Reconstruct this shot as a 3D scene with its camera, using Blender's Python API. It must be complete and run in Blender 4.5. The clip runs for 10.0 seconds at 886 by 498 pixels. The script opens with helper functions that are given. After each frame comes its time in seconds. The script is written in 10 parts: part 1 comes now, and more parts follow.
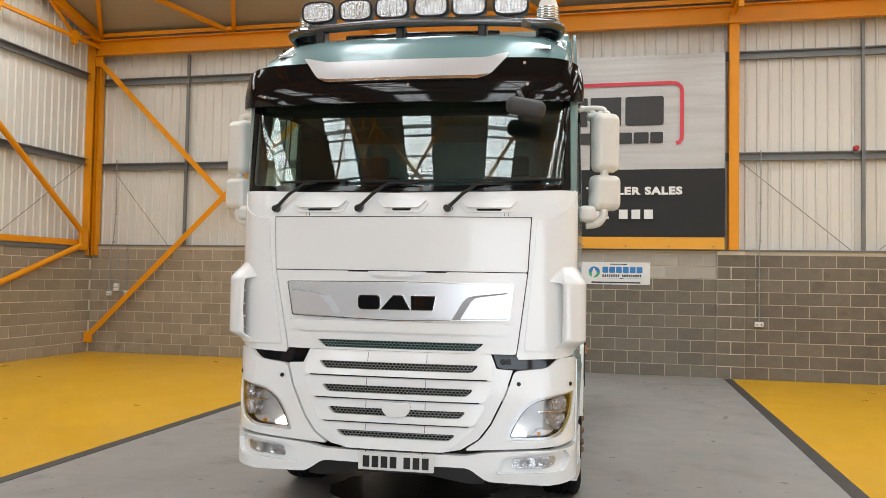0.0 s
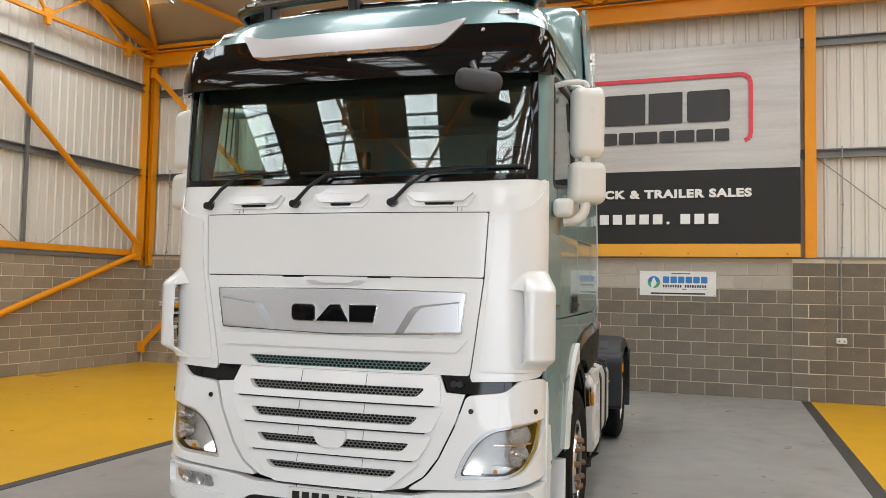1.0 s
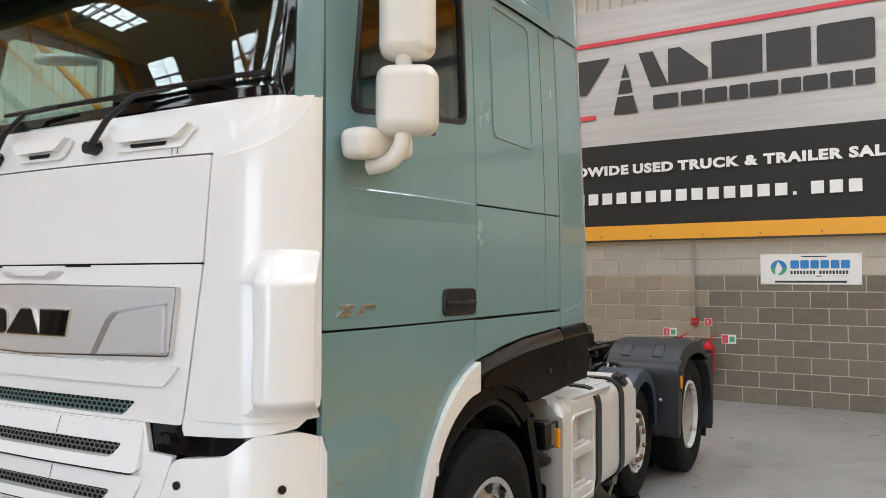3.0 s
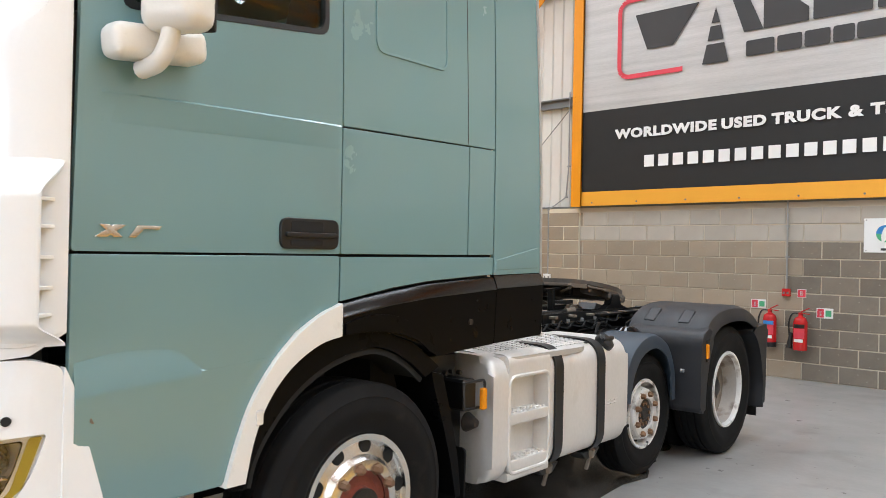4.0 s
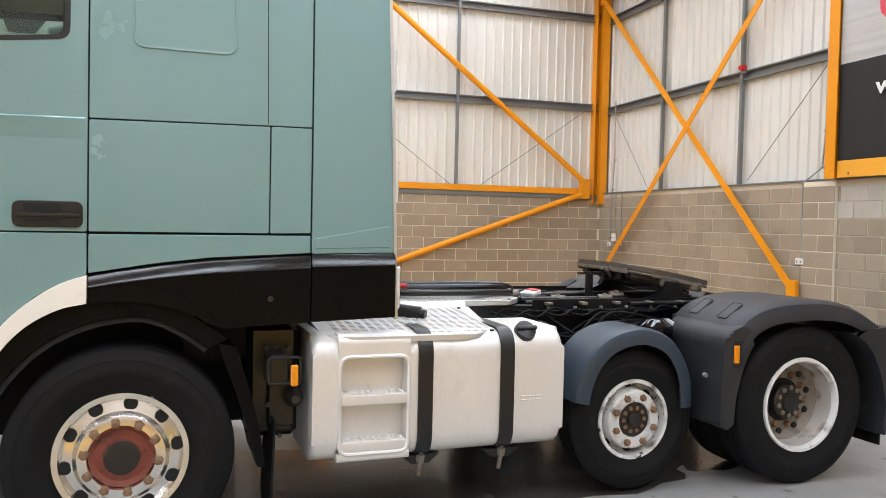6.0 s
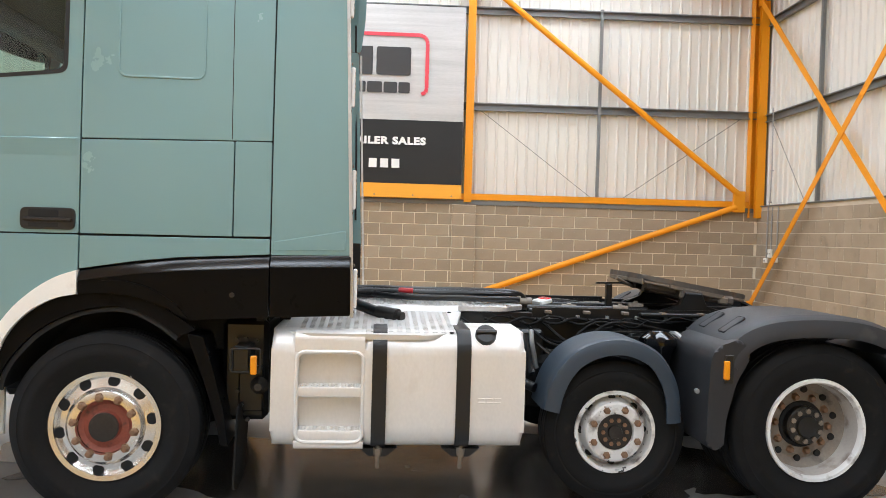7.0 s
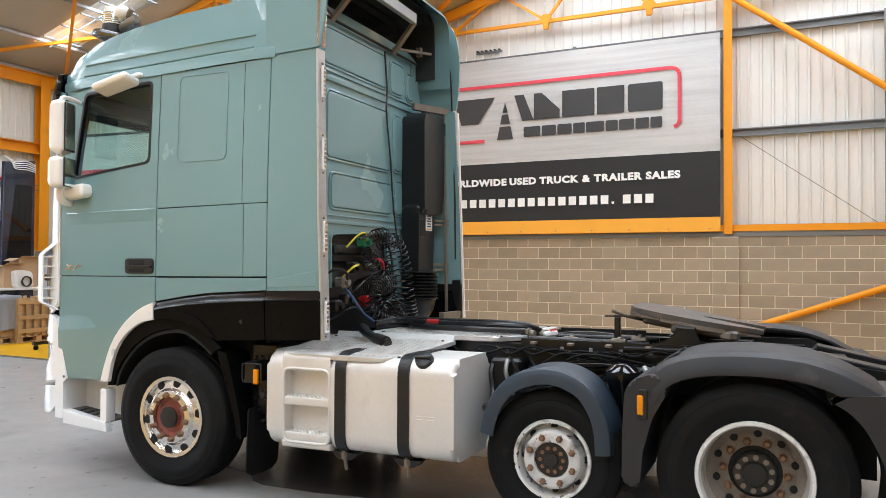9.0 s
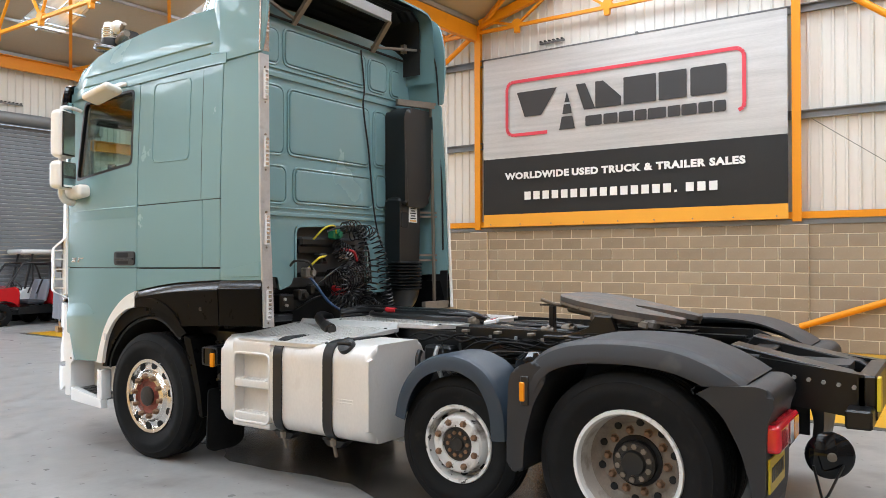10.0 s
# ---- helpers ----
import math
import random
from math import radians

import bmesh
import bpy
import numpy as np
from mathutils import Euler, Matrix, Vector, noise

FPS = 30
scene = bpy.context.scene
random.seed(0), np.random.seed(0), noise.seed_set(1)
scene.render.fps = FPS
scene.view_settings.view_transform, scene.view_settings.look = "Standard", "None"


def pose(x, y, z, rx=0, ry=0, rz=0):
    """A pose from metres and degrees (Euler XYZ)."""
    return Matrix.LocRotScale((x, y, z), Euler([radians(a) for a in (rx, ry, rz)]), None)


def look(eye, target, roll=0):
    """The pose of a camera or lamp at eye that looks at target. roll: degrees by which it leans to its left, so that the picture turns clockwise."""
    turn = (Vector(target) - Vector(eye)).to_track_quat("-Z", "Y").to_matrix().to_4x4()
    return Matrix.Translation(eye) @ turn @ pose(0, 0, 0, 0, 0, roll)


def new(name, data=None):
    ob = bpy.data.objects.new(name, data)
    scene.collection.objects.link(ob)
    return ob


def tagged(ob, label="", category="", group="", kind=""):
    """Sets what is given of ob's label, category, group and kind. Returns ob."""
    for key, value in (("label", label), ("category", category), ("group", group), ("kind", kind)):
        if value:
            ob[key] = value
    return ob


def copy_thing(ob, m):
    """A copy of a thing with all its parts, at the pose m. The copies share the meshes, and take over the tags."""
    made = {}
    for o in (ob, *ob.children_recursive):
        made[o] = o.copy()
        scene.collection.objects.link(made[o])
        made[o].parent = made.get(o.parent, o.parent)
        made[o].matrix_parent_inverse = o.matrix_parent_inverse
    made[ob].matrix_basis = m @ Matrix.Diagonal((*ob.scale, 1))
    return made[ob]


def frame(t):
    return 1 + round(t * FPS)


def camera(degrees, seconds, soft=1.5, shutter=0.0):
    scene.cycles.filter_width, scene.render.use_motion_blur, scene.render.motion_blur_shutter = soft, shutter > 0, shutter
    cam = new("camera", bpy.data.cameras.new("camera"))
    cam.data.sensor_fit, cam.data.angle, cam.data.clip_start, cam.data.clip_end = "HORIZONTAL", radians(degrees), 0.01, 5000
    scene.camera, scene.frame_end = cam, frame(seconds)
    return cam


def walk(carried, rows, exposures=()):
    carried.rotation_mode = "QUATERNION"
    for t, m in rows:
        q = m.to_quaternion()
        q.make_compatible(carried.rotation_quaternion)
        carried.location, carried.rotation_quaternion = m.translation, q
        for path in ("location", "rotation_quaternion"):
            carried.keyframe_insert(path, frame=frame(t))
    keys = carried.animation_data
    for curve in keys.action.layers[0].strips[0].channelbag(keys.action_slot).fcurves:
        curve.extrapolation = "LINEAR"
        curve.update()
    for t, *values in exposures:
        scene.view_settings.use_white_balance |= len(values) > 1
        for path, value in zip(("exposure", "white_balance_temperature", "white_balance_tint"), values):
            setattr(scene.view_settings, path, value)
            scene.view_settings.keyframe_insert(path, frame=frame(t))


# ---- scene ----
cam = camera(59.1, 10.0, 0.6, 0.12)
PATH = [
    (0, (1.228, -5.149, 1.723), (0.874, -3.182, 1.799), 1.0),
    (0.5, (1.573, -4.686, 1.711), (1.106, -2.743, 1.798), 1.1),
    (1, (1.912, -4.174, 1.705), (1.325, -2.265, 1.808), 1.1),
    (1.5, (2.19, -3.603, 1.718), (1.49, -1.733, 1.832), 1.0),
    (2, (2.365, -2.988, 1.718), (1.574, -1.155, 1.841), 0.7),
    (2.5, (2.581, -2.41, 1.739), (1.692, -0.621, 1.849), 0.6),
    (3, (2.847, -1.847, 1.714), (1.844, -0.119, 1.795), 0.1),
    (3.2, (2.977, -1.631, 1.678), (1.918, 0.065, 1.742), 0.0),
    (4.3, (3.802, -0.477, 1.552), (2.386, 0.935, 1.541), 0.7),
    (4.5, (3.97, -0.217, 1.588), (2.476, 1.112, 1.565), -0.1),
    (5, (4.319, 0.365, 1.577), (2.669, 1.493, 1.528), 0.5),
    (5.5, (4.707, 0.954, 1.597), (2.931, 1.872, 1.533), 1.0),
    (6.8, (5.494, 2.6, 1.63), (3.514, 2.874, 1.586), 1.6),
    (7, (5.551, 2.866, 1.591), (3.558, 3.033, 1.556), 1.6),
    (7.5, (5.665, 3.572, 1.611), (3.669, 3.449, 1.61), 1.5),
    (8, (5.775, 4.247, 1.634), (3.813, 3.86, 1.656), 1.2),
    (8.5, (5.749, 4.929, 1.631), (3.848, 4.309, 1.673), 0.8),
    (9, (5.705, 5.636, 1.637), (3.878, 4.822, 1.68), 0.3),
    (9.5, (5.489, 6.295, 1.621), (3.736, 5.334, 1.657), 0.1),
    (10, (5.2, 6.929, 1.622), (3.531, 5.827, 1.645), -0.1),
]
walk(cam, [(t, look(eye, aim, lean)) for t, eye, aim, lean in PATH],
     [(0, -0.08, 7300, 10), (1, -0.12, 7250, 10), (2.5, -0.07, 7000, 10), (3.2, 0.08, 6850, 10), (4.3, 0.42, 6650, 11), (7, 0.5, 6550, 10), (7.6, 0.48, 6550, 10), (8.6, 0.42, 6550, 10), (10, 0.45, 6550, 10)])

# the building stands two and a half degrees askew to the lorry
ROT = Matrix.Rotation(radians(-2.5), 4, "Z")

# ---- world and lights: overcast day through the rooflights ----
world = bpy.data.worlds.new("world")
scene.world = world
world.use_nodes = True
wn = world.node_tree.nodes
sky = wn.new("ShaderNodeTexSky")
sky.sky_type = "NISHITA"
sky.sun_disc = False
sky.sun_elevation, sky.sun_rotation = radians(48), radians(200)
world.node_tree.links.new(sky.outputs[0], wn["Background"].inputs[0])
wn["Background"].inputs[1].default_value = 0.1

EAVE, RIDGE = 6.95, 8.6
BAYS = ((-14.05, -8.25, -2.5), (-2.5, 3.8, 10.05))      # eave, ridge, eave along y
LIGHTS_X = (-8.3, -5.0, -1.7, 1.6, 4.9, 8.2, 11.5)
WATTS = (30.0, 33.5)      # a metre of rooflight, over the front bay and over the lorry


def roof_z(y):
    for a, r, b in BAYS:
        if a <= y <= b:
            return EAVE + (RIDGE - EAVE) * ((y - a) / (r - a) if y < r else (b - y) / (b - r))
    return EAVE


def rooflight(x, ya, yb, watts):
    """An area lamp lying in one rooflight's opening, for the sky over it."""
    za, zb = roof_z(ya) - 0.02, roof_z(yb) - 0.02
    lamp = bpy.data.lights.new("rooflight", "AREA")
    lamp.shape, lamp.size, lamp.size_y = "RECTANGLE", 1.1, math.hypot(yb - ya, zb - za)
    lamp.energy, lamp.color = watts * lamp.size_y, (0.83, 0.955, 1.10)
    ob = new("rooflight_lamp", lamp)
    ob.matrix_basis = ROT @ pose(x, (ya + yb) / 2, (za + zb) / 2, math.degrees(math.atan2(zb - za, yb - ya)))


for (eave_a, ridge, eave_b), per_metre in zip(BAYS, WATTS):
    for lx in LIGHTS_X:
        rooflight(lx, eave_a + 1.5, ridge - 0.7, per_metre)
        rooflight(lx, ridge + 0.7, eave_b - 1.5, per_metre)

# fill light for the lorry's front, added at an assumed unseen opening
door = bpy.data.lights.new("front_fill", "AREA")
door.shape, door.size, door.size_y = "RECTANGLE", 5.8, 4.9
door.energy, door.color = 420.0, (0.80, 0.94, 1.16)
front_fill_ob = new("doorway_lamp", door)
front_fill_ob.matrix_basis = ROT @ pose(3.5, -13.98, 2.55, 90, 0, 0)

# ---- mesh tools ----
def bx(bm, x0, y0, z0, x1, y1, z1, bev=0.0, seg=1):
    """A box, with its edges rounded by bev."""
    v = bmesh.ops.create_cube(bm, size=1)["verts"]
    for q in v:
        q.co = Vector(((x0 + x1) / 2 + q.co.x * (x1 - x0), (y0 + y1) / 2 + q.co.y * (y1 - y0), (z0 + z1) / 2 + q.co.z * (z1 - z0)))
    if bev:
        edges = list({e for q in v for e in q.link_edges})
        v = bmesh.ops.bevel(bm, geom=edges, offset=bev, segments=seg, affect="EDGES", profile=0.5)["verts"]
    return v


def moved(bm, verts, m):
    for q in {q for q in verts if q.is_valid}:
        q.co = m @ q.co


def obox(bm, m, sx, sy, sz, bev=0.0):
    """A box of the given sizes about the pose m."""
    moved(bm, bx(bm, -sx / 2, -sy / 2, -sz / 2, sx / 2, sy / 2, sz / 2, bev), m)


def bar(bm, p, q, w, h, bev=0.0, up=(0, 0, 1)):
    """A rectangular bar from p to q, w wide and h high."""
    p, q = Vector(p), Vector(q)
    y = (q - p).normalized()
    x = y.cross(Vector(up))
    x = (x if x.length > 1e-4 else Vector((1, 0, 0))).normalized()
    z = x.cross(y)
    m = Matrix((x, y, z)).transposed().to_4x4()
    m.translation = (p + q) / 2
    obox(bm, m, w, (q - p).length, h, bev)


def prism(bm, pts, axis, a, b, bev=0.0, seg=1):
    """A polygon pulled along an axis from a to b. pts: (y, z) for x, (x, z) for y, (x, y) for z."""
    def at(p, w):
        return {"x": (w, p[0], p[1]), "y": (p[0], w, p[1]), "z": (p[0], p[1], w)}[axis]
    lo, hi = [bm.verts.new(at(p, a)) for p in pts], [bm.verts.new(at(p, b)) for p in pts]
    n = len(pts)
    faces = [bm.faces.new(lo[::-1]), bm.faces.new(hi)]
    for i in range(n):
        faces.append(bm.faces.new((lo[i], lo[(i + 1) % n], hi[(i + 1) % n], hi[i])))
    if bev:
        edges = [e for f in faces[:2] for e in f.edges]
        return bmesh.ops.bevel(bm, geom=edges, offset=bev, segments=seg, affect="EDGES", profile=0.5)["verts"]
    return lo + hi


def lathe(bm, prof, seg=32, m=None, closed=False):
    """A profile of (radius, along) turned about the local x axis."""
    m = m or Matrix()
    rings = []
    for r, h in prof:
        if r < 1e-5:
            rings.append([bm.verts.new(m @ Vector((h, 0, 0)))])
        else:
            rings.append([bm.verts.new(m @ Vector((h, r * math.cos(2 * math.pi * i / seg), r * math.sin(2 * math.pi * i / seg)))) for i in range(seg)])
    pairs = list(zip(rings, rings[1:])) + ([(rings[-1], rings[0])] if closed else [])
    for a, b in pairs:
        for i in range(seg):
            j = (i + 1) % seg
            if len(a) == 1 and len(b) == 1:
                continue
            if len(a) == 1:
                bm.faces.new((a[0], b[i], b[j]))
            elif len(b) == 1:
                bm.faces.new((a[i], a[j], b[0]))
            else:
                bm.faces.new((a[i], a[j], b[j], b[i]))


def cyl(bm, p, q, r, r2=None, seg=16):
    """A closed cylinder or cone from p to q."""
    p, q = Vector(p), Vector(q)
    m = Matrix.Translation(p) @ (q - p).to_track_quat("X", "Z").to_matrix().to_4x4()
    d = (q - p).length
    lathe(bm, [(0, 0), (r, 0), (r if r2 is None else r2, d), (0, d)], seg, m)


def sweep(bm, pts, r, seg=8, closed=False):
    """A round tube along a line of points."""
    pts = [Vector(p) for p in pts]
    n = len(pts)
    rings, side = [], None
    for i, p in enumerate(pts):
        a, b = pts[(i - 1) % n if closed else max(i - 1, 0)], pts[(i + 1) % n if closed else min(i + 1, n - 1)]
        d = (b - a).normalized()
        if side is None:
            side = d.orthogonal().normalized()
        side = (side - d * side.dot(d)).normalized()
        other = d.cross(side)
        rad = r[i] if isinstance(r, (list, tuple)) else r
        rings.append([bm.verts.new(p + rad * (math.cos(2 * math.pi * k / seg) * side + math.sin(2 * math.pi * k / seg) * other)) for k in range(seg)])
    for a, b in list(zip(rings, rings[1:])) + ([(rings[-1], rings[0])] if closed else []):
        for k in range(seg):
            bm.faces.new((a[k], a[(k + 1) % seg], b[(k + 1) % seg], b[k]))
    if not closed:
        bm.faces.new(rings[0][::-1])
        bm.faces.new(rings[-1])


def curve(pts, n=8):
    """A smooth line through points (Catmull-Rom)."""
    pts = [Vector(p) for p in pts]
    ext = [2 * pts[0] - pts[1]] + pts + [2 * pts[-1] - pts[-2]]
    out = []
    for i in range(len(pts) - 1):
        a, b, c, d = ext[i:i + 4]
        for k in range(n):
            t = k / n
            out.append(0.5 * (2 * b + (c - a) * t + (2 * a - 5 * b + 4 * c - d) * t * t + (3 * b - a - 3 * c + d) * t ** 3))
    return out + [pts[-1]]


def rnd(pts, r=0.03, n=4):
    """A polygon with its corners rounded; r may be a list."""
    out = []
    m = len(pts)
    for i in range(m):
        p, a, b = Vector(pts[i]), Vector(pts[i - 1]), Vector(pts[(i + 1) % m])
        rr = r[i] if isinstance(r, (list, tuple)) else r
        rr = min(rr, 0.45 * (a - p).length, 0.45 * (b - p).length)
        if rr < 1e-4:
            out.append(tuple(p))
            continue
        s, e = p + (a - p).normalized() * rr, p + (b - p).normalized() * rr
        for k in range(n + 1):
            t = k / n
            out.append(tuple((1 - t) ** 2 * s + 2 * t * (1 - t) * p + t * t * e))
    return out


def rrect(u0, v0, u1, v1, r=0.03, n=4):
    return rnd([(u0, v0), (u1, v0), (u1, v1), (u0, v1)], r, n)


def panel(bm, outline, fn, holes=(), step=(0.08, 0.2), thick=0.02, bev=0.004):
    """A sheet with an outline and holes in (u, v), pulled out by thick, its rim rounded, bent by fn(u, v, w)."""
    tmp = bmesh.new()
    if holes:
        edges = []
        for loop in (outline, *holes):
            vs = [tmp.verts.new((p[0], p[1], -thick)) for p in loop]
            edges += [tmp.edges.new((vs[i], vs[(i + 1) % len(vs)])) for i in range(len(vs))]
        bmesh.ops.triangle_fill(tmp, use_beauty=True, use_dissolve=False, edges=edges, normal=(0, 0, 1))
    else:
        tmp.faces.new([tmp.verts.new((p[0], p[1], -thick)) for p in outline])
    bmesh.ops.recalc_face_normals(tmp, faces=tmp.faces)
    if sum(f.normal.z for f in tmp.faces) < 0:
        bmesh.ops.reverse_faces(tmp, faces=tmp.faces)
    for axis in (0, 1):
        if not step[axis]:
            continue
        lo, hi = min(p[axis] for p in outline), max(p[axis] for p in outline)
        k = math.floor(lo / step[axis]) + 1
        while k * step[axis] < hi - 1e-3:
            if k * step[axis] > lo + 1e-3:
                co, no = [0, 0, 0], [0, 0, 0]
                co[axis], no[axis] = k * step[axis], 1
                bmesh.ops.bisect_plane(tmp, geom=tmp.verts[:] + tmp.edges[:] + tmp.faces[:], plane_co=co, plane_no=no, dist=1e-4)
            k += 1
    ext = bmesh.ops.extrude_face_region(tmp, geom=tmp.faces[:])["geom"]
    tops = [g for g in ext if isinstance(g, bmesh.types.BMVert)]
    for q in tops:
        q.co.z = 0
    if bev:
        tmp.normal_update()
        rim = [e for e in tmp.edges if all(abs(q.co.z) < 1e-6 for q in e.verts) and len(e.link_faces) == 2
               and min(abs(f.normal.z) for f in e.link_faces) < 0.5 < max(abs(f.normal.z) for f in e.link_faces)]
        bmesh.ops.bevel(tmp, geom=rim, offset=bev, segments=2, affect="EDGES", profile=0.5, clamp_overlap=True)
    table = {q: bm.verts.new(fn(*q.co)) for q in tmp.verts}
    for f in tmp.faces:
        try:
            bm.faces.new([table[q] for q in f.verts])
        except ValueError:
            pass
    tmp.free()


def strip(bm, path, x0, x1, lip=0.05, thick=0.012, edge=0.025):
    """A mudguard: a sheet along a path of (y, z) from x0 to the outer side x1, with a lip turned in."""
    s = 1 if x1 > x0 else -1
    sec = [(x0, 0), (x1 - s * edge, 0), (x1 - s * edge * 0.3, -edge * 0.3), (x1, -edge), (x1, -lip), (x1 - s * thick, -lip), (x1 - s * thick, -edge), (x1 - s * edge, -thick), (x0, -thick)]
    rings = []
    for i, p in enumerate(path):
        a, b = Vector(path[max(i - 1, 0)]), Vector(path[min(i + 1, len(path) - 1)])
        d = (b - a).normalized()
        nrm = Vector((-d.y, d.x))
        rings.append([bm.verts.new((x, p[0] + nrm.x * o, p[1] + nrm.y * o)) for x, o in sec])
    k = len(sec)
    for a, b in zip(rings, rings[1:]):
        for i in range(k):
            bm.faces.new((a[i], a[(i + 1) % k], b[(i + 1) % k], b[i]))
    bm.faces.new(rings[0][::-1])
    bm.faces.new(rings[-1])


def weighted_normals(me, limit):
    """Corner normals that follow the larger faces, so that flat panels stay flat up to their rounded rims."""
    faces = [(p.normal.copy(), p.area) for p in me.polygons]
    at = [[] for _ in me.vertices]
    for p in me.polygons:
        for i in p.vertices:
            at[i].append(p.index)
    out = []
    for p in me.polygons:
        n = faces[p.index][0]
        for i in p.vertices:
            t = Vector((0, 0, 0))
            for k in at[i]:
                if faces[k][0].dot(n) > limit:
                    t += faces[k][0] * faces[k][1]
            out.append(t.normalized() if t.length > 1e-12 else n)
    me.normals_split_custom_set(out)


def mesh_of(name, bm, material, smooth=35):
    bmesh.ops.recalc_face_normals(bm, faces=bm.faces)
    me = bpy.data.meshes.new(name)
    bm.to_mesh(me)
    bm.free()
    if material:
        me.materials.append(material)
    if smooth:
        me.polygons.foreach_set("use_smooth", [True] * len(me.polygons))
        me.set_sharp_from_angle(angle=radians(smooth))
        if smooth == 35 and len(me.loops) < 9000:
            weighted_normals(me, math.cos(radians(smooth)))
    return me


def part(name, bm, material, parent, label="", smooth=35):
    """One mesh under a thing or under a part."""
    ob = new(name, mesh_of(name, bm, material, smooth))
    ob.parent = parent
    return tagged(ob, label)


def thing(name, label, category, at=(0, 0, 0), turn=0.0, group="", kind="", base=None):
    """An Empty at a thing's base that parents its parts."""
    ob = new(name)
    ob.matrix_basis = (base or Matrix()) @ pose(*at, 0, 0, turn)
    return tagged(ob, label, category, group, kind)


def solid(name, bm, material, label, category, base=None, group="", kind="", smooth=35):
    ob = new(name, mesh_of(name, bm, material, smooth))
    if base:
        ob.matrix_basis = base
    return tagged(ob, label, category, group, kind)


def words(text, size, material, name, parent, m, bold=0.0, wide=1.0, thick=0.004, span=None):
    """Lettering in the built-in font, as a mesh, centred on the pose m. span: its width and height, where they are known."""
    cu = bpy.data.curves.new(name, "FONT")
    cu.body, cu.size, cu.align_x, cu.align_y, cu.extrude, cu.offset, cu.resolution_u = text, size, "CENTER", "CENTER", thick, bold, 3
    cu.space_character = 1.0 + 2.4 * bold / size
    tmp = bpy.data.objects.new(name, cu)
    scene.collection.objects.link(tmp)
    bpy.context.view_layer.update()
    me = bpy.data.meshes.new_from_object(tmp.evaluated_get(bpy.context.evaluated_depsgraph_get()))
    bpy.data.objects.remove(tmp)
    bpy.data.curves.remove(cu)
    me.name = name
    me.materials.clear()
    me.materials.append(material)
    ob = new(name, me)
    ob.parent = parent
    xs, ys = [q.co.x for q in me.vertices], [q.co.y for q in me.vertices]
    sx, sy = (span[0] / (max(xs) - min(xs)), span[1] / (max(ys) - min(ys))) if span else (wide, 1)
    ob.matrix_basis = m @ Matrix.Diagonal((sx, sy, 1, 1))
    return ob

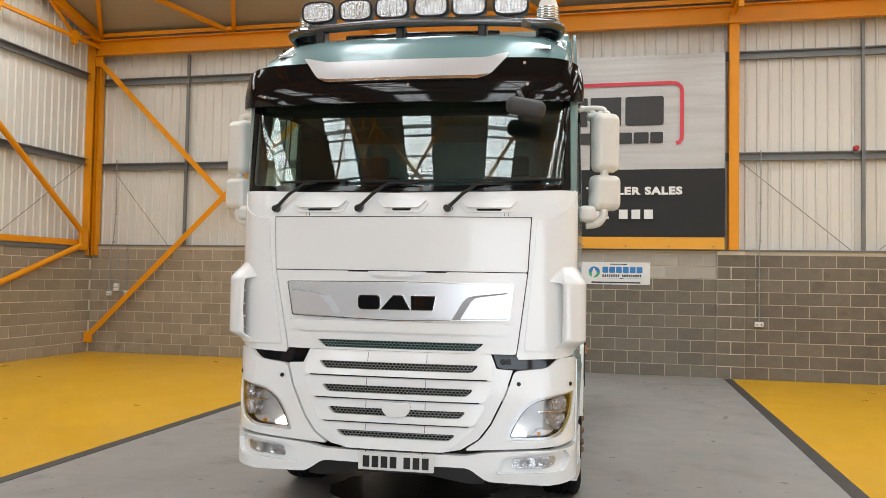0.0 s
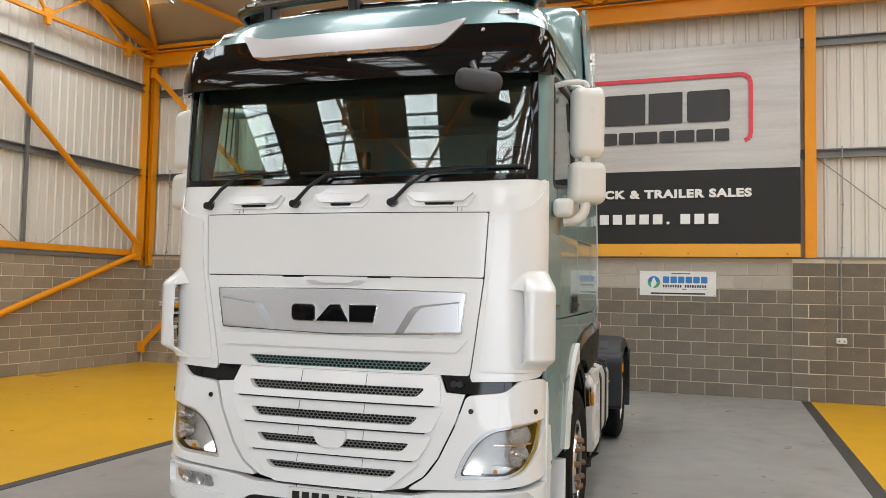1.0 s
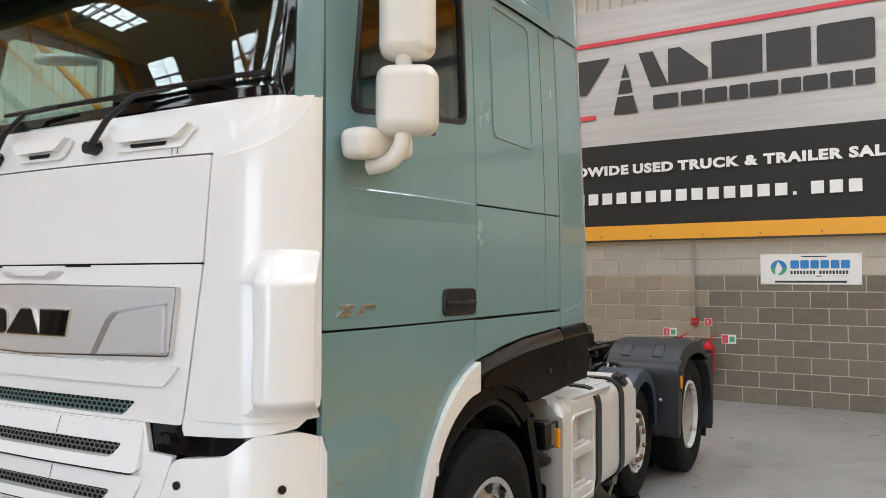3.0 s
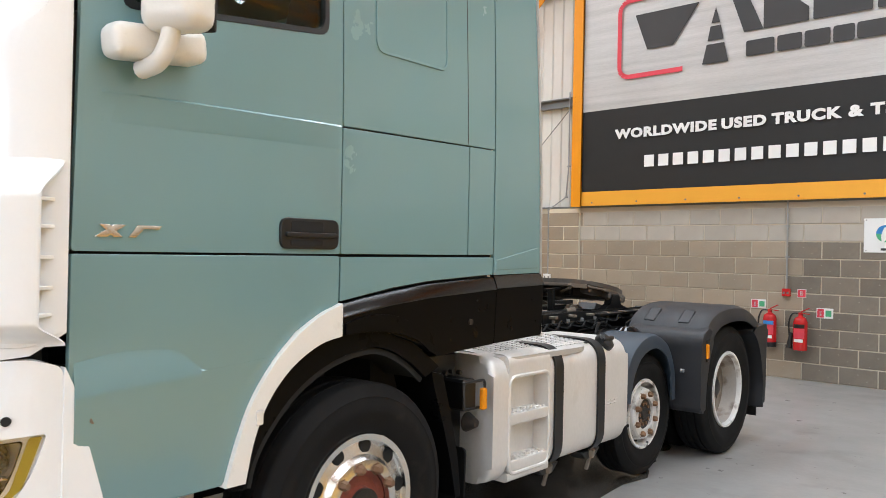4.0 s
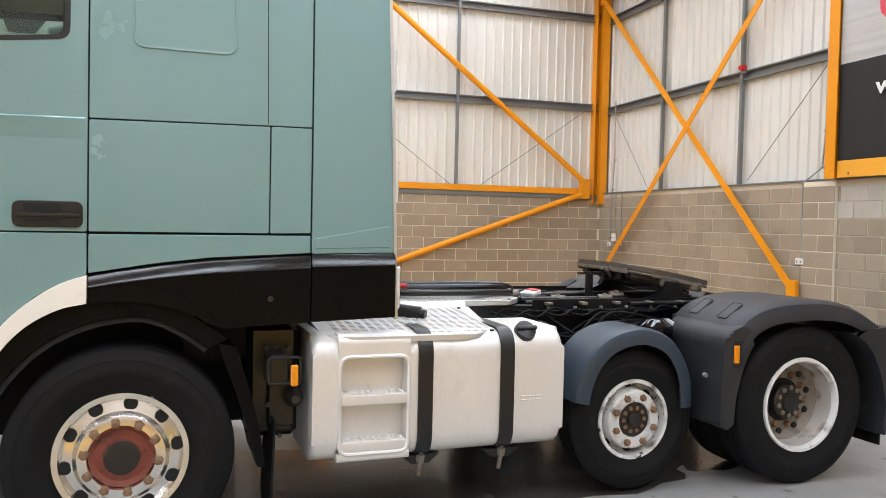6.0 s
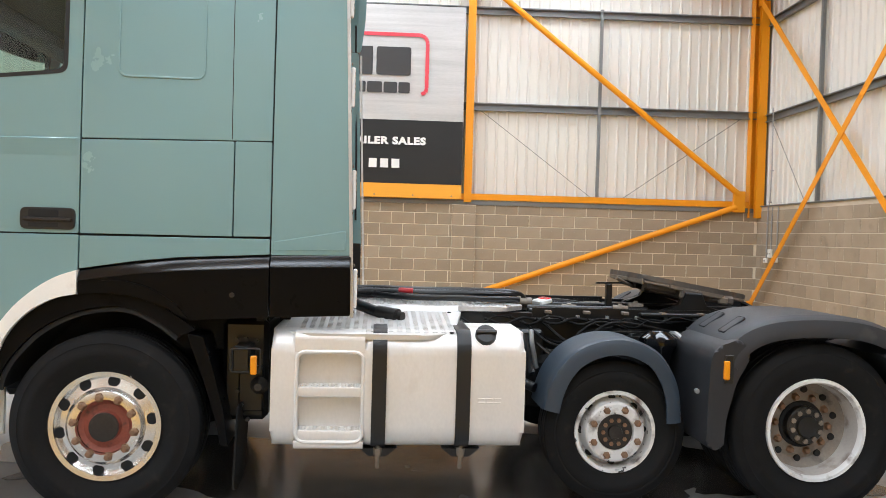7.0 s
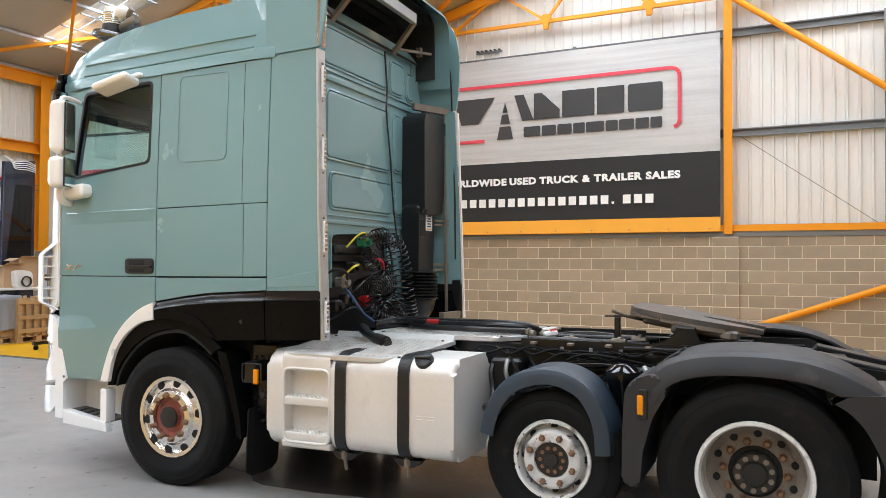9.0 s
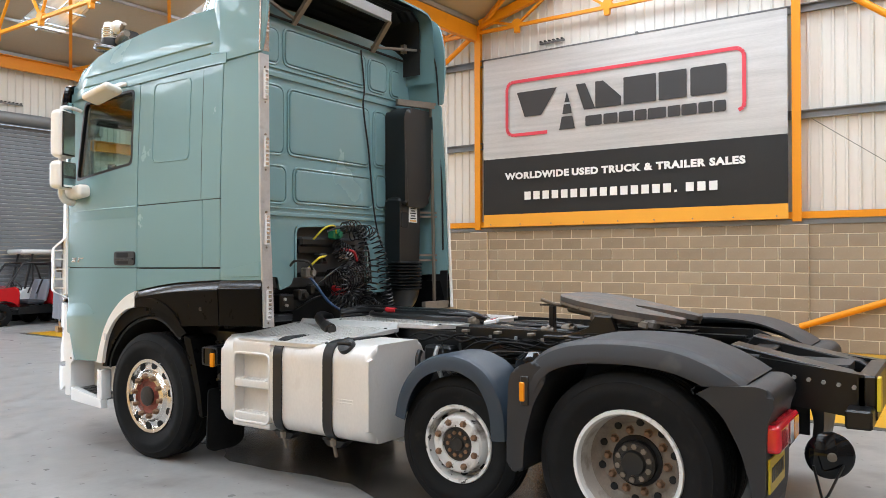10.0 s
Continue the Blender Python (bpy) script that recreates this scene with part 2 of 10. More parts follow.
# ---- materials ----
def mat(name, col, rough=0.5, metal=0.0, coat=0.0, var=0.1, scale=(2.0, 60.0), bump=0.0, stretch=(1, 1, 1), stain=None, rand=0.0, rvar=0.1, spec=0.5, flake=0.0, bscale=0, speck=None):
    """A surface with a base colour that varies at two scales, with fine relief. stain: (colour, amount from 0 to 1, scale)."""
    m = bpy.data.materials.new(name)
    m.use_nodes = True
    nt = m.node_tree
    N, L = nt.nodes, nt.links
    b = N["Principled BSDF"]
    b.inputs["Metallic"].default_value = metal
    b.inputs["Specular IOR Level"].default_value = spec
    b.inputs["Coat Weight"].default_value = coat
    b.inputs["Coat Roughness"].default_value = 0.04
    tc, mp = N.new("ShaderNodeTexCoord"), N.new("ShaderNodeMapping")
    mp.inputs["Scale"].default_value = stretch
    L.new(tc.outputs["Object"], mp.inputs["Vector"])

    def noise_at(s, detail=4.0, src=mp):
        n = N.new("ShaderNodeTexNoise")
        n.inputs["Scale"].default_value, n.inputs["Detail"].default_value = s, detail
        L.new(src.outputs[0], n.inputs["Vector"])
        return n.outputs["Fac"]

    def calc(op, a, c, d=None):
        n = N.new("ShaderNodeMath")
        n.operation = op
        for i, v in enumerate((a, c, d)):
            if v is None:
                continue
            if isinstance(v, (int, float)):
                n.inputs[i].default_value = v
            else:
                L.new(v, n.inputs[i])
        return n.outputs[0]

    big, fine = noise_at(scale[0]), noise_at(scale[1], 2.0)
    val = calc("MULTIPLY_ADD", big, 2 * var, 1 - var)
    val = calc("ADD", val, calc("MULTIPLY_ADD", fine, var, -var / 2))
    if rand:
        info = N.new("ShaderNodeObjectInfo")
        val = calc("ADD", val, calc("MULTIPLY_ADD", info.outputs["Random"], 2 * rand, -rand))
        geo = N.new("ShaderNodeNewGeometry")
        val = calc("ADD", val, calc("MULTIPLY_ADD", geo.outputs["Random Per Island"], 2 * rand, -rand))
    hsv = N.new("ShaderNodeHueSaturation")
    hsv.inputs["Color"].default_value = (*col, 1)
    L.new(val, hsv.inputs["Value"])
    out = hsv.outputs[0]
    if stain:
        mix, ramp = N.new("ShaderNodeMix"), N.new("ShaderNodeValToRGB")
        mix.data_type = "RGBA"
        ramp.color_ramp.elements[0].position, ramp.color_ramp.elements[1].position = 0.72 - 0.35 * stain[1], 0.86 - 0.3 * stain[1]
        ramp.color_ramp.elements[1].color = (min(1, stain[1] * 1.6),) * 3 + (1,)
        L.new(noise_at(stain[2], 8.0), ramp.inputs[0])
        L.new(ramp.outputs[0], mix.inputs["Factor"])
        L.new(out, mix.inputs["A"])
        mix.inputs["B"].default_value = (*stain[0], 1)
        out = mix.outputs["Result"]
    if speck:
        mix, ramp = N.new("ShaderNodeMix"), N.new("ShaderNodeValToRGB")
        mix.data_type = "RGBA"
        ramp.color_ramp.elements[0].position, ramp.color_ramp.elements[1].position = speck[2], speck[2] + 0.02
        L.new(noise_at(speck[1], 3.0), ramp.inputs[0])
        L.new(ramp.outputs[0], mix.inputs["Factor"])
        L.new(out, mix.inputs["A"])
        mix.inputs["B"].default_value = (*speck[0], 1)
        out = mix.outputs["Result"]
    L.new(out, b.inputs["Base Color"])
    L.new(calc("MULTIPLY_ADD", noise_at(scale[0] * 2.7, 6.0), 2 * rvar * rough, rough * (1 - rvar)), b.inputs["Roughness"])
    if bump:
        bp = N.new("ShaderNodeBump")
        bp.inputs["Strength"].default_value, bp.inputs["Distance"].default_value = 0.5, bump
        L.new(noise_at(bscale or scale[1], 5.0), bp.inputs["Height"])
        L.new(bp.outputs[0], b.inputs["Normal"])
    return m


def glass(name, tint, rough=0.0, base=0.05, clear=0.85):
    """Thin tinted glazing: a clear sheet under a mirror coat that grows towards grazing."""
    m = bpy.data.materials.new(name)
    m.use_nodes = True
    N, L = m.node_tree.nodes, m.node_tree.links
    N.remove(N["Principled BSDF"])
    t, g, mix, f = N.new("ShaderNodeBsdfTransparent"), N.new("ShaderNodeBsdfGlossy"), N.new("ShaderNodeMixShader"), N.new("ShaderNodeLayerWeight")
    t.inputs[0].default_value = (*[c * clear for c in tint], 1)
    g.inputs["Roughness"].default_value = rough
    f.inputs["Blend"].default_value = 0.5
    up, add = N.new("ShaderNodeMath"), N.new("ShaderNodeMath")
    up.operation, add.operation = "POWER", "MULTIPLY_ADD"
    up.inputs[1].default_value = 4.0
    add.inputs[1].default_value, add.inputs[2].default_value = 1 - base, base
    L.new(f.outputs["Facing"], up.inputs[0])
    L.new(up.outputs[0], add.inputs[0])
    L.new(add.outputs[0], mix.inputs[0])
    L.new(t.outputs[0], mix.inputs[1])
    L.new(g.outputs[0], mix.inputs[2])
    L.new(mix.outputs[0], N["Material Output"].inputs[0])
    return m


def glow(name, col, power):
    m = bpy.data.materials.new(name)
    m.use_nodes = True
    b = m.node_tree.nodes["Principled BSDF"]
    b.inputs["Base Color"].default_value = (*col, 1)
    b.inputs["Emission Color"].default_value = (*col, 1)
    b.inputs["Emission Strength"].default_value = power
    return m


TEAL = mat("teal_paint", (0.177, 0.310, 0.328), 0.26, 0.1, 0.55, 0.035, (0.7, 400), 0, rvar=0.15)
WHITE = mat("white_paint", (0.88, 0.892, 0.90), 0.24, 0, 0.5, 0.02, (1.2, 90), 0)
WHITE_OLD = mat("worn_white_plastic", (0.80, 0.78, 0.735), 0.32, 0, 0.2, 0.05, (3, 120), 0.0008, stain=((0.5, 0.46, 0.4), 0.2, 11))
BLACK_GLOSS = mat("black_gloss", (0.005, 0.005, 0.006), 0.05, 0, 0.0, 0.2, (2, 50), spec=0.34)
BLACK = mat("black_plastic", (0.007, 0.007, 0.0075), 0.4, 0, 0, 0.25, (4, 200), 0.0006)
# near-black for black parts; also puts the shade of gaps and holes into colour
SHADE_BLACK = mat("shade_black", (0.006, 0.006, 0.006), 0.8, 0, 0, 0.2)
SILL = mat("black_sill_plastic", (0.004, 0.004, 0.0045), 0.3, 0, 0.0, 0.3, (3, 80), stain=((0.013, 0.012, 0.0115), 0.1, 5), spec=0.07, rvar=0.3)
SILL_GLOSS = mat("polished_sill_edge", (0.005, 0.005, 0.0055), 0.14, 0, 0.0, 0.3, (3, 80), spec=0.5, rvar=0.4)
GUARD = mat("grey_mudguard_plastic", (0.018, 0.0185, 0.021), 0.52, 0, 0, 0.2, (2.5, 220), 0.0008, stain=((0.11, 0.10, 0.092), 0.27, 4), spec=0.45)
GUARD_BLUE = mat("blue_grey_mudguard", (0.022, 0.036, 0.053), 0.45, 0, 0, 0.15, (2.5, 220), 0.0006, stain=((0.07, 0.07, 0.07), 0.2, 5))
RUBBER = mat("tyre_rubber", (0.0065, 0.0062, 0.0062), 0.74, 0, 0, 0.3, (5, 120), 0.0014, stain=((0.034, 0.027, 0.021), 0.3, 9), spec=0.2)
ALLOY = mat("polished_alloy", (0.78, 0.765, 0.74), 0.25, 1.0, 0, 0.12, (5, 60), 0, stain=((0.5, 0.38, 0.26), 0.22, 9), rvar=0.3)
TANK = mat("brushed_aluminium", (0.73, 0.71, 0.68), 0.42, 0.4, 0, 0.1, (2.5, 40), 0.0005, stretch=(1.6, 1.6, 1.0), stain=((0.46, 0.38, 0.28), 0.28, 3.0), rvar=0.3)
TREAD = mat("tread_plate_aluminium", (0.64, 0.63, 0.615), 0.45, 0.6, 0, 0.1, (5, 60), 0.002, stain=((0.3, 0.28, 0.26), 0.25, 14))
CHROME = mat("scuffed_chrome", (0.72, 0.70, 0.68), 0.17, 1.0, 0, 0.12, (9, 60), stain=((0.35, 0.28, 0.22), 0.3, 11))
SILVER = mat("silver_trim", (0.80, 0.82, 0.86), 0.3, 0.5, 0.1, 0.03, (1, 90))
STEEL_WHITE = mat("white_steel_rim", (0.72, 0.71, 0.69), 0.45, 0, 0, 0.06, (6, 80), 0.0008, stain=((0.16, 0.1, 0.06), 0.46, 13))
RUST = mat("rusty_nut", (0.23, 0.13, 0.075), 0.65, 0.3, 0, 0.3, (30, 200), 0.001)
BRAKE = mat("brown_dirty_steel", (0.23, 0.195, 0.16), 0.7, 0.3, 0, 0.35, (12, 90), 0.001, stain=((0.02, 0.018, 0.017), 0.4, 9))
HUB_RED = mat("faded_red_hub", (0.27, 0.07, 0.045), 0.55, 0, 0, 0.35, (14, 90), 0.002, stain=((0.035, 0.028, 0.024), 0.5, 16))
STEEL_DIRTY = mat("chipped_white_steel", (0.66, 0.65, 0.63), 0.4, 0, 0, 0.1, (6, 80), 0.0012, stain=((0.09, 0.06, 0.045), 0.6, 9), speck=((0.03, 0.025, 0.022), 24, 0.64))
GREASE = mat("greasy_steel", (0.035, 0.031, 0.028), 0.4, 0.5, 0, 0.4, (7, 60), 0.003, stain=((0.16, 0.11, 0.075), 0.35, 6))
FIFTH = mat("worn_coupling_plate", (0.105, 0.091, 0.08), 0.52, 0.35, 0, 0.4, (5, 40), 0.012, stain=((0.17, 0.10, 0.065), 0.55, 6), bscale=22)
FRAME = mat("black_chassis_paint", (0.005, 0.005, 0.0055), 0.33, 0.1, 0, 0.4, (4, 60), 0.0006, stain=((0.035, 0.03, 0.026), 0.25, 8))
HOSE = mat("black_hose", (0.006, 0.006, 0.0065), 0.3, 0, 0, 0.25, (10, 90))
GALV = mat("galvanised_steel", (0.34, 0.35, 0.35), 0.45, 0.5, 0, 0.12, (3, 60), stain=((0.2, 0.19, 0.18), 0.3, 4))
BROWN_STEEL = mat("primered_bracket", (0.20, 0.165, 0.13), 0.55, 0.3, 0, 0.25, (9, 60), stain=((0.08, 0.05, 0.035), 0.35, 14))
RED_CAP = mat("red_plastic", (0.48, 0.02, 0.025), 0.4, var=0.15)
YELLOW_CAP = mat("yellow_plastic", (0.6, 0.5, 0.03), 0.4, var=0.15)
BLUE_HOSE = mat("blue_hose", (0.03, 0.07, 0.16), 0.45, var=0.15)
GREEN_BIT = mat("green_plastic", (0.02, 0.2, 0.1), 0.45, var=0.15)
LENS_RED = mat("red_lens", (0.68, 0.016, 0.03), 0.15, 0, 0.5, 0.1, (20, 200))
LENS_AMBER = mat("amber_lens", (0.75, 0.25, 0.01), 0.2, 0, 0.4, 0.12, (20, 200))
MARKER_GOLD = mat("side_marker_lens", (0.43, 0.32, 0.045), 0.2, 0.1, 0.5, 0.15, (20, 90))
# the silver trim again, darkened for the shade on its down-facing chamfer
SILVER_SHADED = mat("shaded_silver_trim", (0.36, 0.37, 0.39), 0.34, 0.6, 0.1, 0.05, (1, 90))
STEP_GREY = mat("worn_step_tread", (0.13, 0.128, 0.12), 0.7, 0, 0, 0.25, (8, 120), 0.002)
LINER = mat("dark_liner_plastic", (0.014, 0.015, 0.016), 0.6, 0, 0, 0.3, (5, 60))
STRIP = mat("scuffed_edge_strip", (0.5, 0.49, 0.48), 0.36, 0.5, 0, 0.2, (9, 60), stain=((0.26, 0.22, 0.19), 0.3, 11))
RIM_DIRT = mat("dirty_rim_paint", (0.46, 0.43, 0.39), 0.6, 0, 0, 0.2, (5, 70), 0.0008, stain=((0.15, 0.10, 0.07), 0.55, 7))
LENS_CLEAR = mat("clear_lens", (0.78, 0.79, 0.80), 0.12, 0.2, 0.5, 0.1, (25, 200))
REFLECTOR = mat("lamp_reflector", (0.70, 0.71, 0.73), 0.34, 0.25, 0, 0.16, (18, 80), 0.006, bscale=30)
LAMP_FACE = mat("faceted_lamp_face", (0.66, 0.68, 0.71), 0.14, 0.85, 0, 0.5, (30, 80), 0.02, bscale=34)
BAR_CHROME = mat("dull_tube_chrome", (0.17, 0.17, 0.17), 0.26, 1.0, 0, 0.15, (9, 60), stain=((0.16, 0.14, 0.12), 0.3, 11))
MIRROR_GREY = mat("grey_mirror_housing", (0.05, 0.05, 0.053), 0.5, var=0.12, bump=0.0005)
DRL = glow("daytime_running_light", (0.95, 0.98, 1.0), 4.0)
GLASS = glass("windscreen_glass", (0.84, 0.94, 0.91), 0.0, 0.058, 0.95)
GLASS_SIDE = glass("side_glass", (0.83, 0.95, 0.92), 0.0, 0.05, 0.95)
GLASS_CLEAR = glass("lamp_glass", (0.98, 0.98, 0.98), 0.01, 0.05, 0.97)
MIRROR = mat("mirror_glass", (0.72, 0.75, 0.75), 0.12, 1.0, 0, 0.0)
GRILLE_TEAL = mat("teal_grille_mesh", (0.15, 0.26, 0.255), 0.5, var=0.15)
MESH_DARK = mat("dark_grille_mesh", (0.26, 0.265, 0.265), 0.42, 0.2, var=0.2)
INTERIOR = mat("cab_trim", (0.045, 0.042, 0.04), 0.75, var=0.2, bump=0.001)
LINING = mat("cab_headlining", (0.2, 0.19, 0.175), 0.9, var=0.1, bump=0.001)
SEAT_CLOTH = mat("seat_cloth", (0.035, 0.037, 0.045), 0.9, var=0.3, scale=(8, 300), bump=0.001)
PLATE_WHITE = mat("white_plate", (0.78, 0.78, 0.77), 0.35, var=0.05)
PLATE_YELLOW = mat("yellow_plate", (0.72, 0.52, 0.03), 0.35, var=0.05)
INK = mat("black_print", (0.012, 0.012, 0.012), 0.4, var=0.1)
WHITE_PRINT = mat("white_print", (0.8, 0.8, 0.79), 0.5, var=0.03)
STICKER = mat("white_sticker", (0.75, 0.75, 0.73), 0.5, var=0.05)

ORANGE = mat("orange_steel_paint", (0.76, 0.285, 0.009), 0.42, 0, 0.0, 0.09, (1.2, 40), 0.0006, stain=((0.38, 0.13, 0.02), 0.15, 3), spec=0.35)
CLADDING = mat("white_wall_sheet", (0.67, 0.645, 0.59), 0.45, 0, 0, 0.08, (1.2, 24), stain=((0.5, 0.47, 0.40), 0.3, 1.3), stretch=(1, 1, 0.25))
CEILING = mat("cream_roof_lining", (0.40, 0.355, 0.285), 0.7, 0, 0, 0.07, (0.6, 12), 0.001, stain=((0.27, 0.23, 0.17), 0.3, 0.8))
GIRT = mat("galvanised_girt", (0.19, 0.195, 0.195), 0.5, 0.35, 0, 0.12, (2, 40), stain=((0.1, 0.1, 0.1), 0.3, 3))
BLOCK = mat("concrete_block", (0.305, 0.248, 0.184), 0.9, 0, 0, 0.2, (3, 110), 0.005, stain=((0.15, 0.125, 0.098), 0.38, 2.2), rand=0.12, speck=((0.38, 0.34, 0.28), 26, 0.71))
# darker blocks for the right-hand stretch of the back wall
BLOCK_DARK = mat("darker_concrete_block", (0.172, 0.146, 0.115), 0.9, 0, 0, 0.26, (4, 110), 0.006, stain=((0.088, 0.075, 0.06), 0.48, 2.2), rand=0.13, speck=((0.30, 0.27, 0.23), 26, 0.7))
BLOCK_PALE = mat("pale_concrete_block", (0.40, 0.365, 0.315), 0.9, 0, 0, 0.14, (4, 110), 0.004, stain=((0.25, 0.22, 0.18), 0.3, 2.2), rand=0.09)
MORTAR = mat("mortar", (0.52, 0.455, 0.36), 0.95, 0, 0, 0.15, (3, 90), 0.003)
MORTAR_PALE = mat("pale_mortar", (0.70, 0.63, 0.50), 0.95, 0, 0, 0.1, (3, 90), 0.003)
FLOOR_GREY = mat("grey_resin_floor", (0.285, 0.276, 0.262), 0.34, 0, 0, 0.16, (1.1, 22), 0.0015, stain=((0.15, 0.138, 0.125), 0.42, 2.1), rvar=0.5, bscale=18, speck=((0.10, 0.09, 0.08), 10, 0.69))
# floor below the lorry: spill colour with painted-in shade
FLOOR_UNDER = mat("shaded_spill_floor", (0.062, 0.055, 0.048), 0.2, 0, 0, 0.35, (1.6, 30), 0.0006, stain=((0.15, 0.14, 0.125), 0.4, 2.5), rvar=0.4)
FLOOR_YELLOW = mat("yellow_resin_floor", (0.66, 0.345, 0.005), 0.32, 0, 0, 0.1, (0.5, 9), 0.0006, stain=((0.40, 0.24, 0.04), 0.12, 1.6), rvar=0.4, bscale=18)
FLOOR_LINE = mat("charcoal_floor_line", (0.042, 0.041, 0.041), 0.45, 0, 0, 0.15, (1.5, 30), stain=((0.16, 0.15, 0.14), 0.25, 3))
BANNER_SILVER = mat("brushed_silver_banner", (0.48, 0.47, 0.455), 0.4, 0.25, 0, 0.32, (0.8, 20), 0.0008, stretch=(0.5, 0.5, 12))
BANNER_BLACK = mat("black_banner", (0.017, 0.0165, 0.016), 0.55, 0, 0, 0.1, (2, 60), spec=0.35)
BANNER_ORANGE = mat("amber_banner_band", (0.80, 0.37, 0.03), 0.5, 0, 0, 0.06, (2, 60))
CHARCOAL = mat("charcoal_print", (0.03, 0.029, 0.029), 0.5, var=0.06)
RED_PRINT = mat("red_print", (0.66, 0.05, 0.075), 0.5, var=0.05)
BLUE_PRINT = mat("blue_print", (0.02, 0.2, 0.5), 0.5, var=0.05)
GREEN_PRINT = mat("green_print", (0.06, 0.36, 0.17), 0.5, var=0.05)
RED_PAINT = mat("red_enamel", (0.52, 0.014, 0.018), 0.25, 0, 0.4, 0.06)
SHUTTER = mat("grey_shutter", (0.19, 0.205, 0.22), 0.45, 0.3, 0, 0.08, (1, 30), stain=((0.12, 0.12, 0.12), 0.25, 2))
WOOD = mat("pallet_wood", (0.42, 0.27, 0.135), 0.8, 0, 0, 0.2, (4, 60), 0.002, stretch=(1, 6, 6), rand=0.1)
CARD = mat("cardboard", (0.42, 0.27, 0.15), 0.85, var=0.08, bump=0.001)
CLOTH = mat("grey_dust_sheet", (0.22, 0.235, 0.27), 0.95, var=0.15, bump=0.002)
PVC = mat("white_box_plastic", (0.72, 0.72, 0.70), 0.4, var=0.04)
WIRE = mat("steel_wire", (0.2, 0.2, 0.19), 0.5, 0.6, var=0.1)
NAVY = mat("dark_blue_paint", (0.012, 0.016, 0.035), 0.2, 0, 0.6, 0.1)
ORANGE_FLAG = mat("orange_flag_cloth", (0.75, 0.13, 0.03), 0.7, var=0.06)

# ---- the building, in its own frame (ROT) ----
XL, XR, YF, YB = -9.85, 13.6, -13.95, 9.95      # inner faces of the block walls
COLS_X = (-3.38, 3.47, 10.3)
COLS_Y = (-9.15, -2.5, 4.16)


def build(name, bm, material, label="", category="", smooth=35):
    return solid(name, bm, material, label, category, ROT, kind="structure", smooth=smooth)


def floor():
    bm = bmesh.new()
    bx(bm, XL - 0.4, YF - 0.4, -0.2, XR + 0.4, YB + 0.4, 0)
    slab = build("floor", bm, FLOOR_GREY, "grey painted resin workshop floor with scuffs")
    for x0, x1 in ((XL, -3.56), (3.46, XR)):
        bm = bmesh.new()
        bx(bm, x0, -10.2, 0, x1, YB, 0.004)
        part("floor_paint", bm, FLOOR_YELLOW, slab, "yellow floor coating")
    for x0, x1 in ((-3.56, -3.43), (3.32, 3.46)):
        bm = bmesh.new()
        bx(bm, x0, -10.2, 0, x1, YB, 0.005)
        part("floor_line", bm, FLOOR_LINE, slab, "charcoal boundary line")
    # spills under the lorry; its shade on the slab is painted into them
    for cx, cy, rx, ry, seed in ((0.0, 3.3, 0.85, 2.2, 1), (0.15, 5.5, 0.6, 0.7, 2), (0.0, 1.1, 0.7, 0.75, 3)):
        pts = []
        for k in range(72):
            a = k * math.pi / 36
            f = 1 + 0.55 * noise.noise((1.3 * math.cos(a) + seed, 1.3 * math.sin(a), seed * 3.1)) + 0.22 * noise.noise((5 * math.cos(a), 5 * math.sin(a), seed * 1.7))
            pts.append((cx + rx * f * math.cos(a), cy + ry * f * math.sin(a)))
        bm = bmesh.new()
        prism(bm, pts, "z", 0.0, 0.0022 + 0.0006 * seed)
        part("floor_stain", bm, FLOOR_UNDER, slab, "dark spill patch with the lorry's shade painted in", 0)


floor()


# ground added out of view beyond the assumed opening
def yard():
    bm = bmesh.new()
    bx(bm, -160, -180, -0.3, 160, -14.36, -0.02)
    build("ground", bm, FLOOR_GREY, "grey concrete yard added out of view past the front wall")


yard()


def cladding(name, length, z0, top, place):
    """Ribbed wall sheets in the local x-z plane, facing local -y. top: a height at each x."""
    bm = bmesh.new()
    cols, x = [], 0.0
    while x < length:
        for dx, d in ((0.0, 0.0), (0.135, 0.0), (0.15, -0.028), (0.18, -0.028), (0.195, 0.0)):
            if x + dx <= length:
                cols.append((x + dx, d))
        x += 0.2
    rows = [(bm.verts.new((x, d, z0)), bm.verts.new((x, d, top(x)))) for x, d in cols]
    for a, b in zip(rows, rows[1:]):
        bm.faces.new((a[0], b[0], b[1], a[1]))
    ob = solid(name, bm, CLADDING, "white ribbed steel wall sheeting above the blockwork", "", ROT @ place, kind="structure", smooth=0)
    back = bmesh.new()
    bx(back, 0, 0.03, z0, length, 0.12, top(length / 2) if top(0) == top(length / 2) else 6.9)
    part("insulation", back, CLADDING, ob, smooth=0)
    return ob


def gable(x):
    return roof_z(x - 14.05) + 0.05


cladding("cladding_back", XR - XL + 0.5, 2.3, lambda x: EAVE + 0.1, Matrix.Translation((XL - 0.2, YB + 0.12, 0)))
cladding("cladding_side", 24.1, 2.2, gable, Matrix.Translation((XL - 0.12, -14.05, 0)) @ Matrix.Rotation(radians(90), 4, "Z"))
cladding("cladding_front", XR + 7.2, 5.15, lambda x: EAVE + 0.1, Matrix.Translation((XR, YF - 0.12, 0)) @ Matrix.Rotation(radians(180), 4, "Z"))
cladding("cladding_front_mid", 2.4, 2.0, lambda x: 5.2, Matrix.Translation((0.5, YF - 0.12, 0)) @ Matrix.Rotation(radians(180), 4, "Z"))
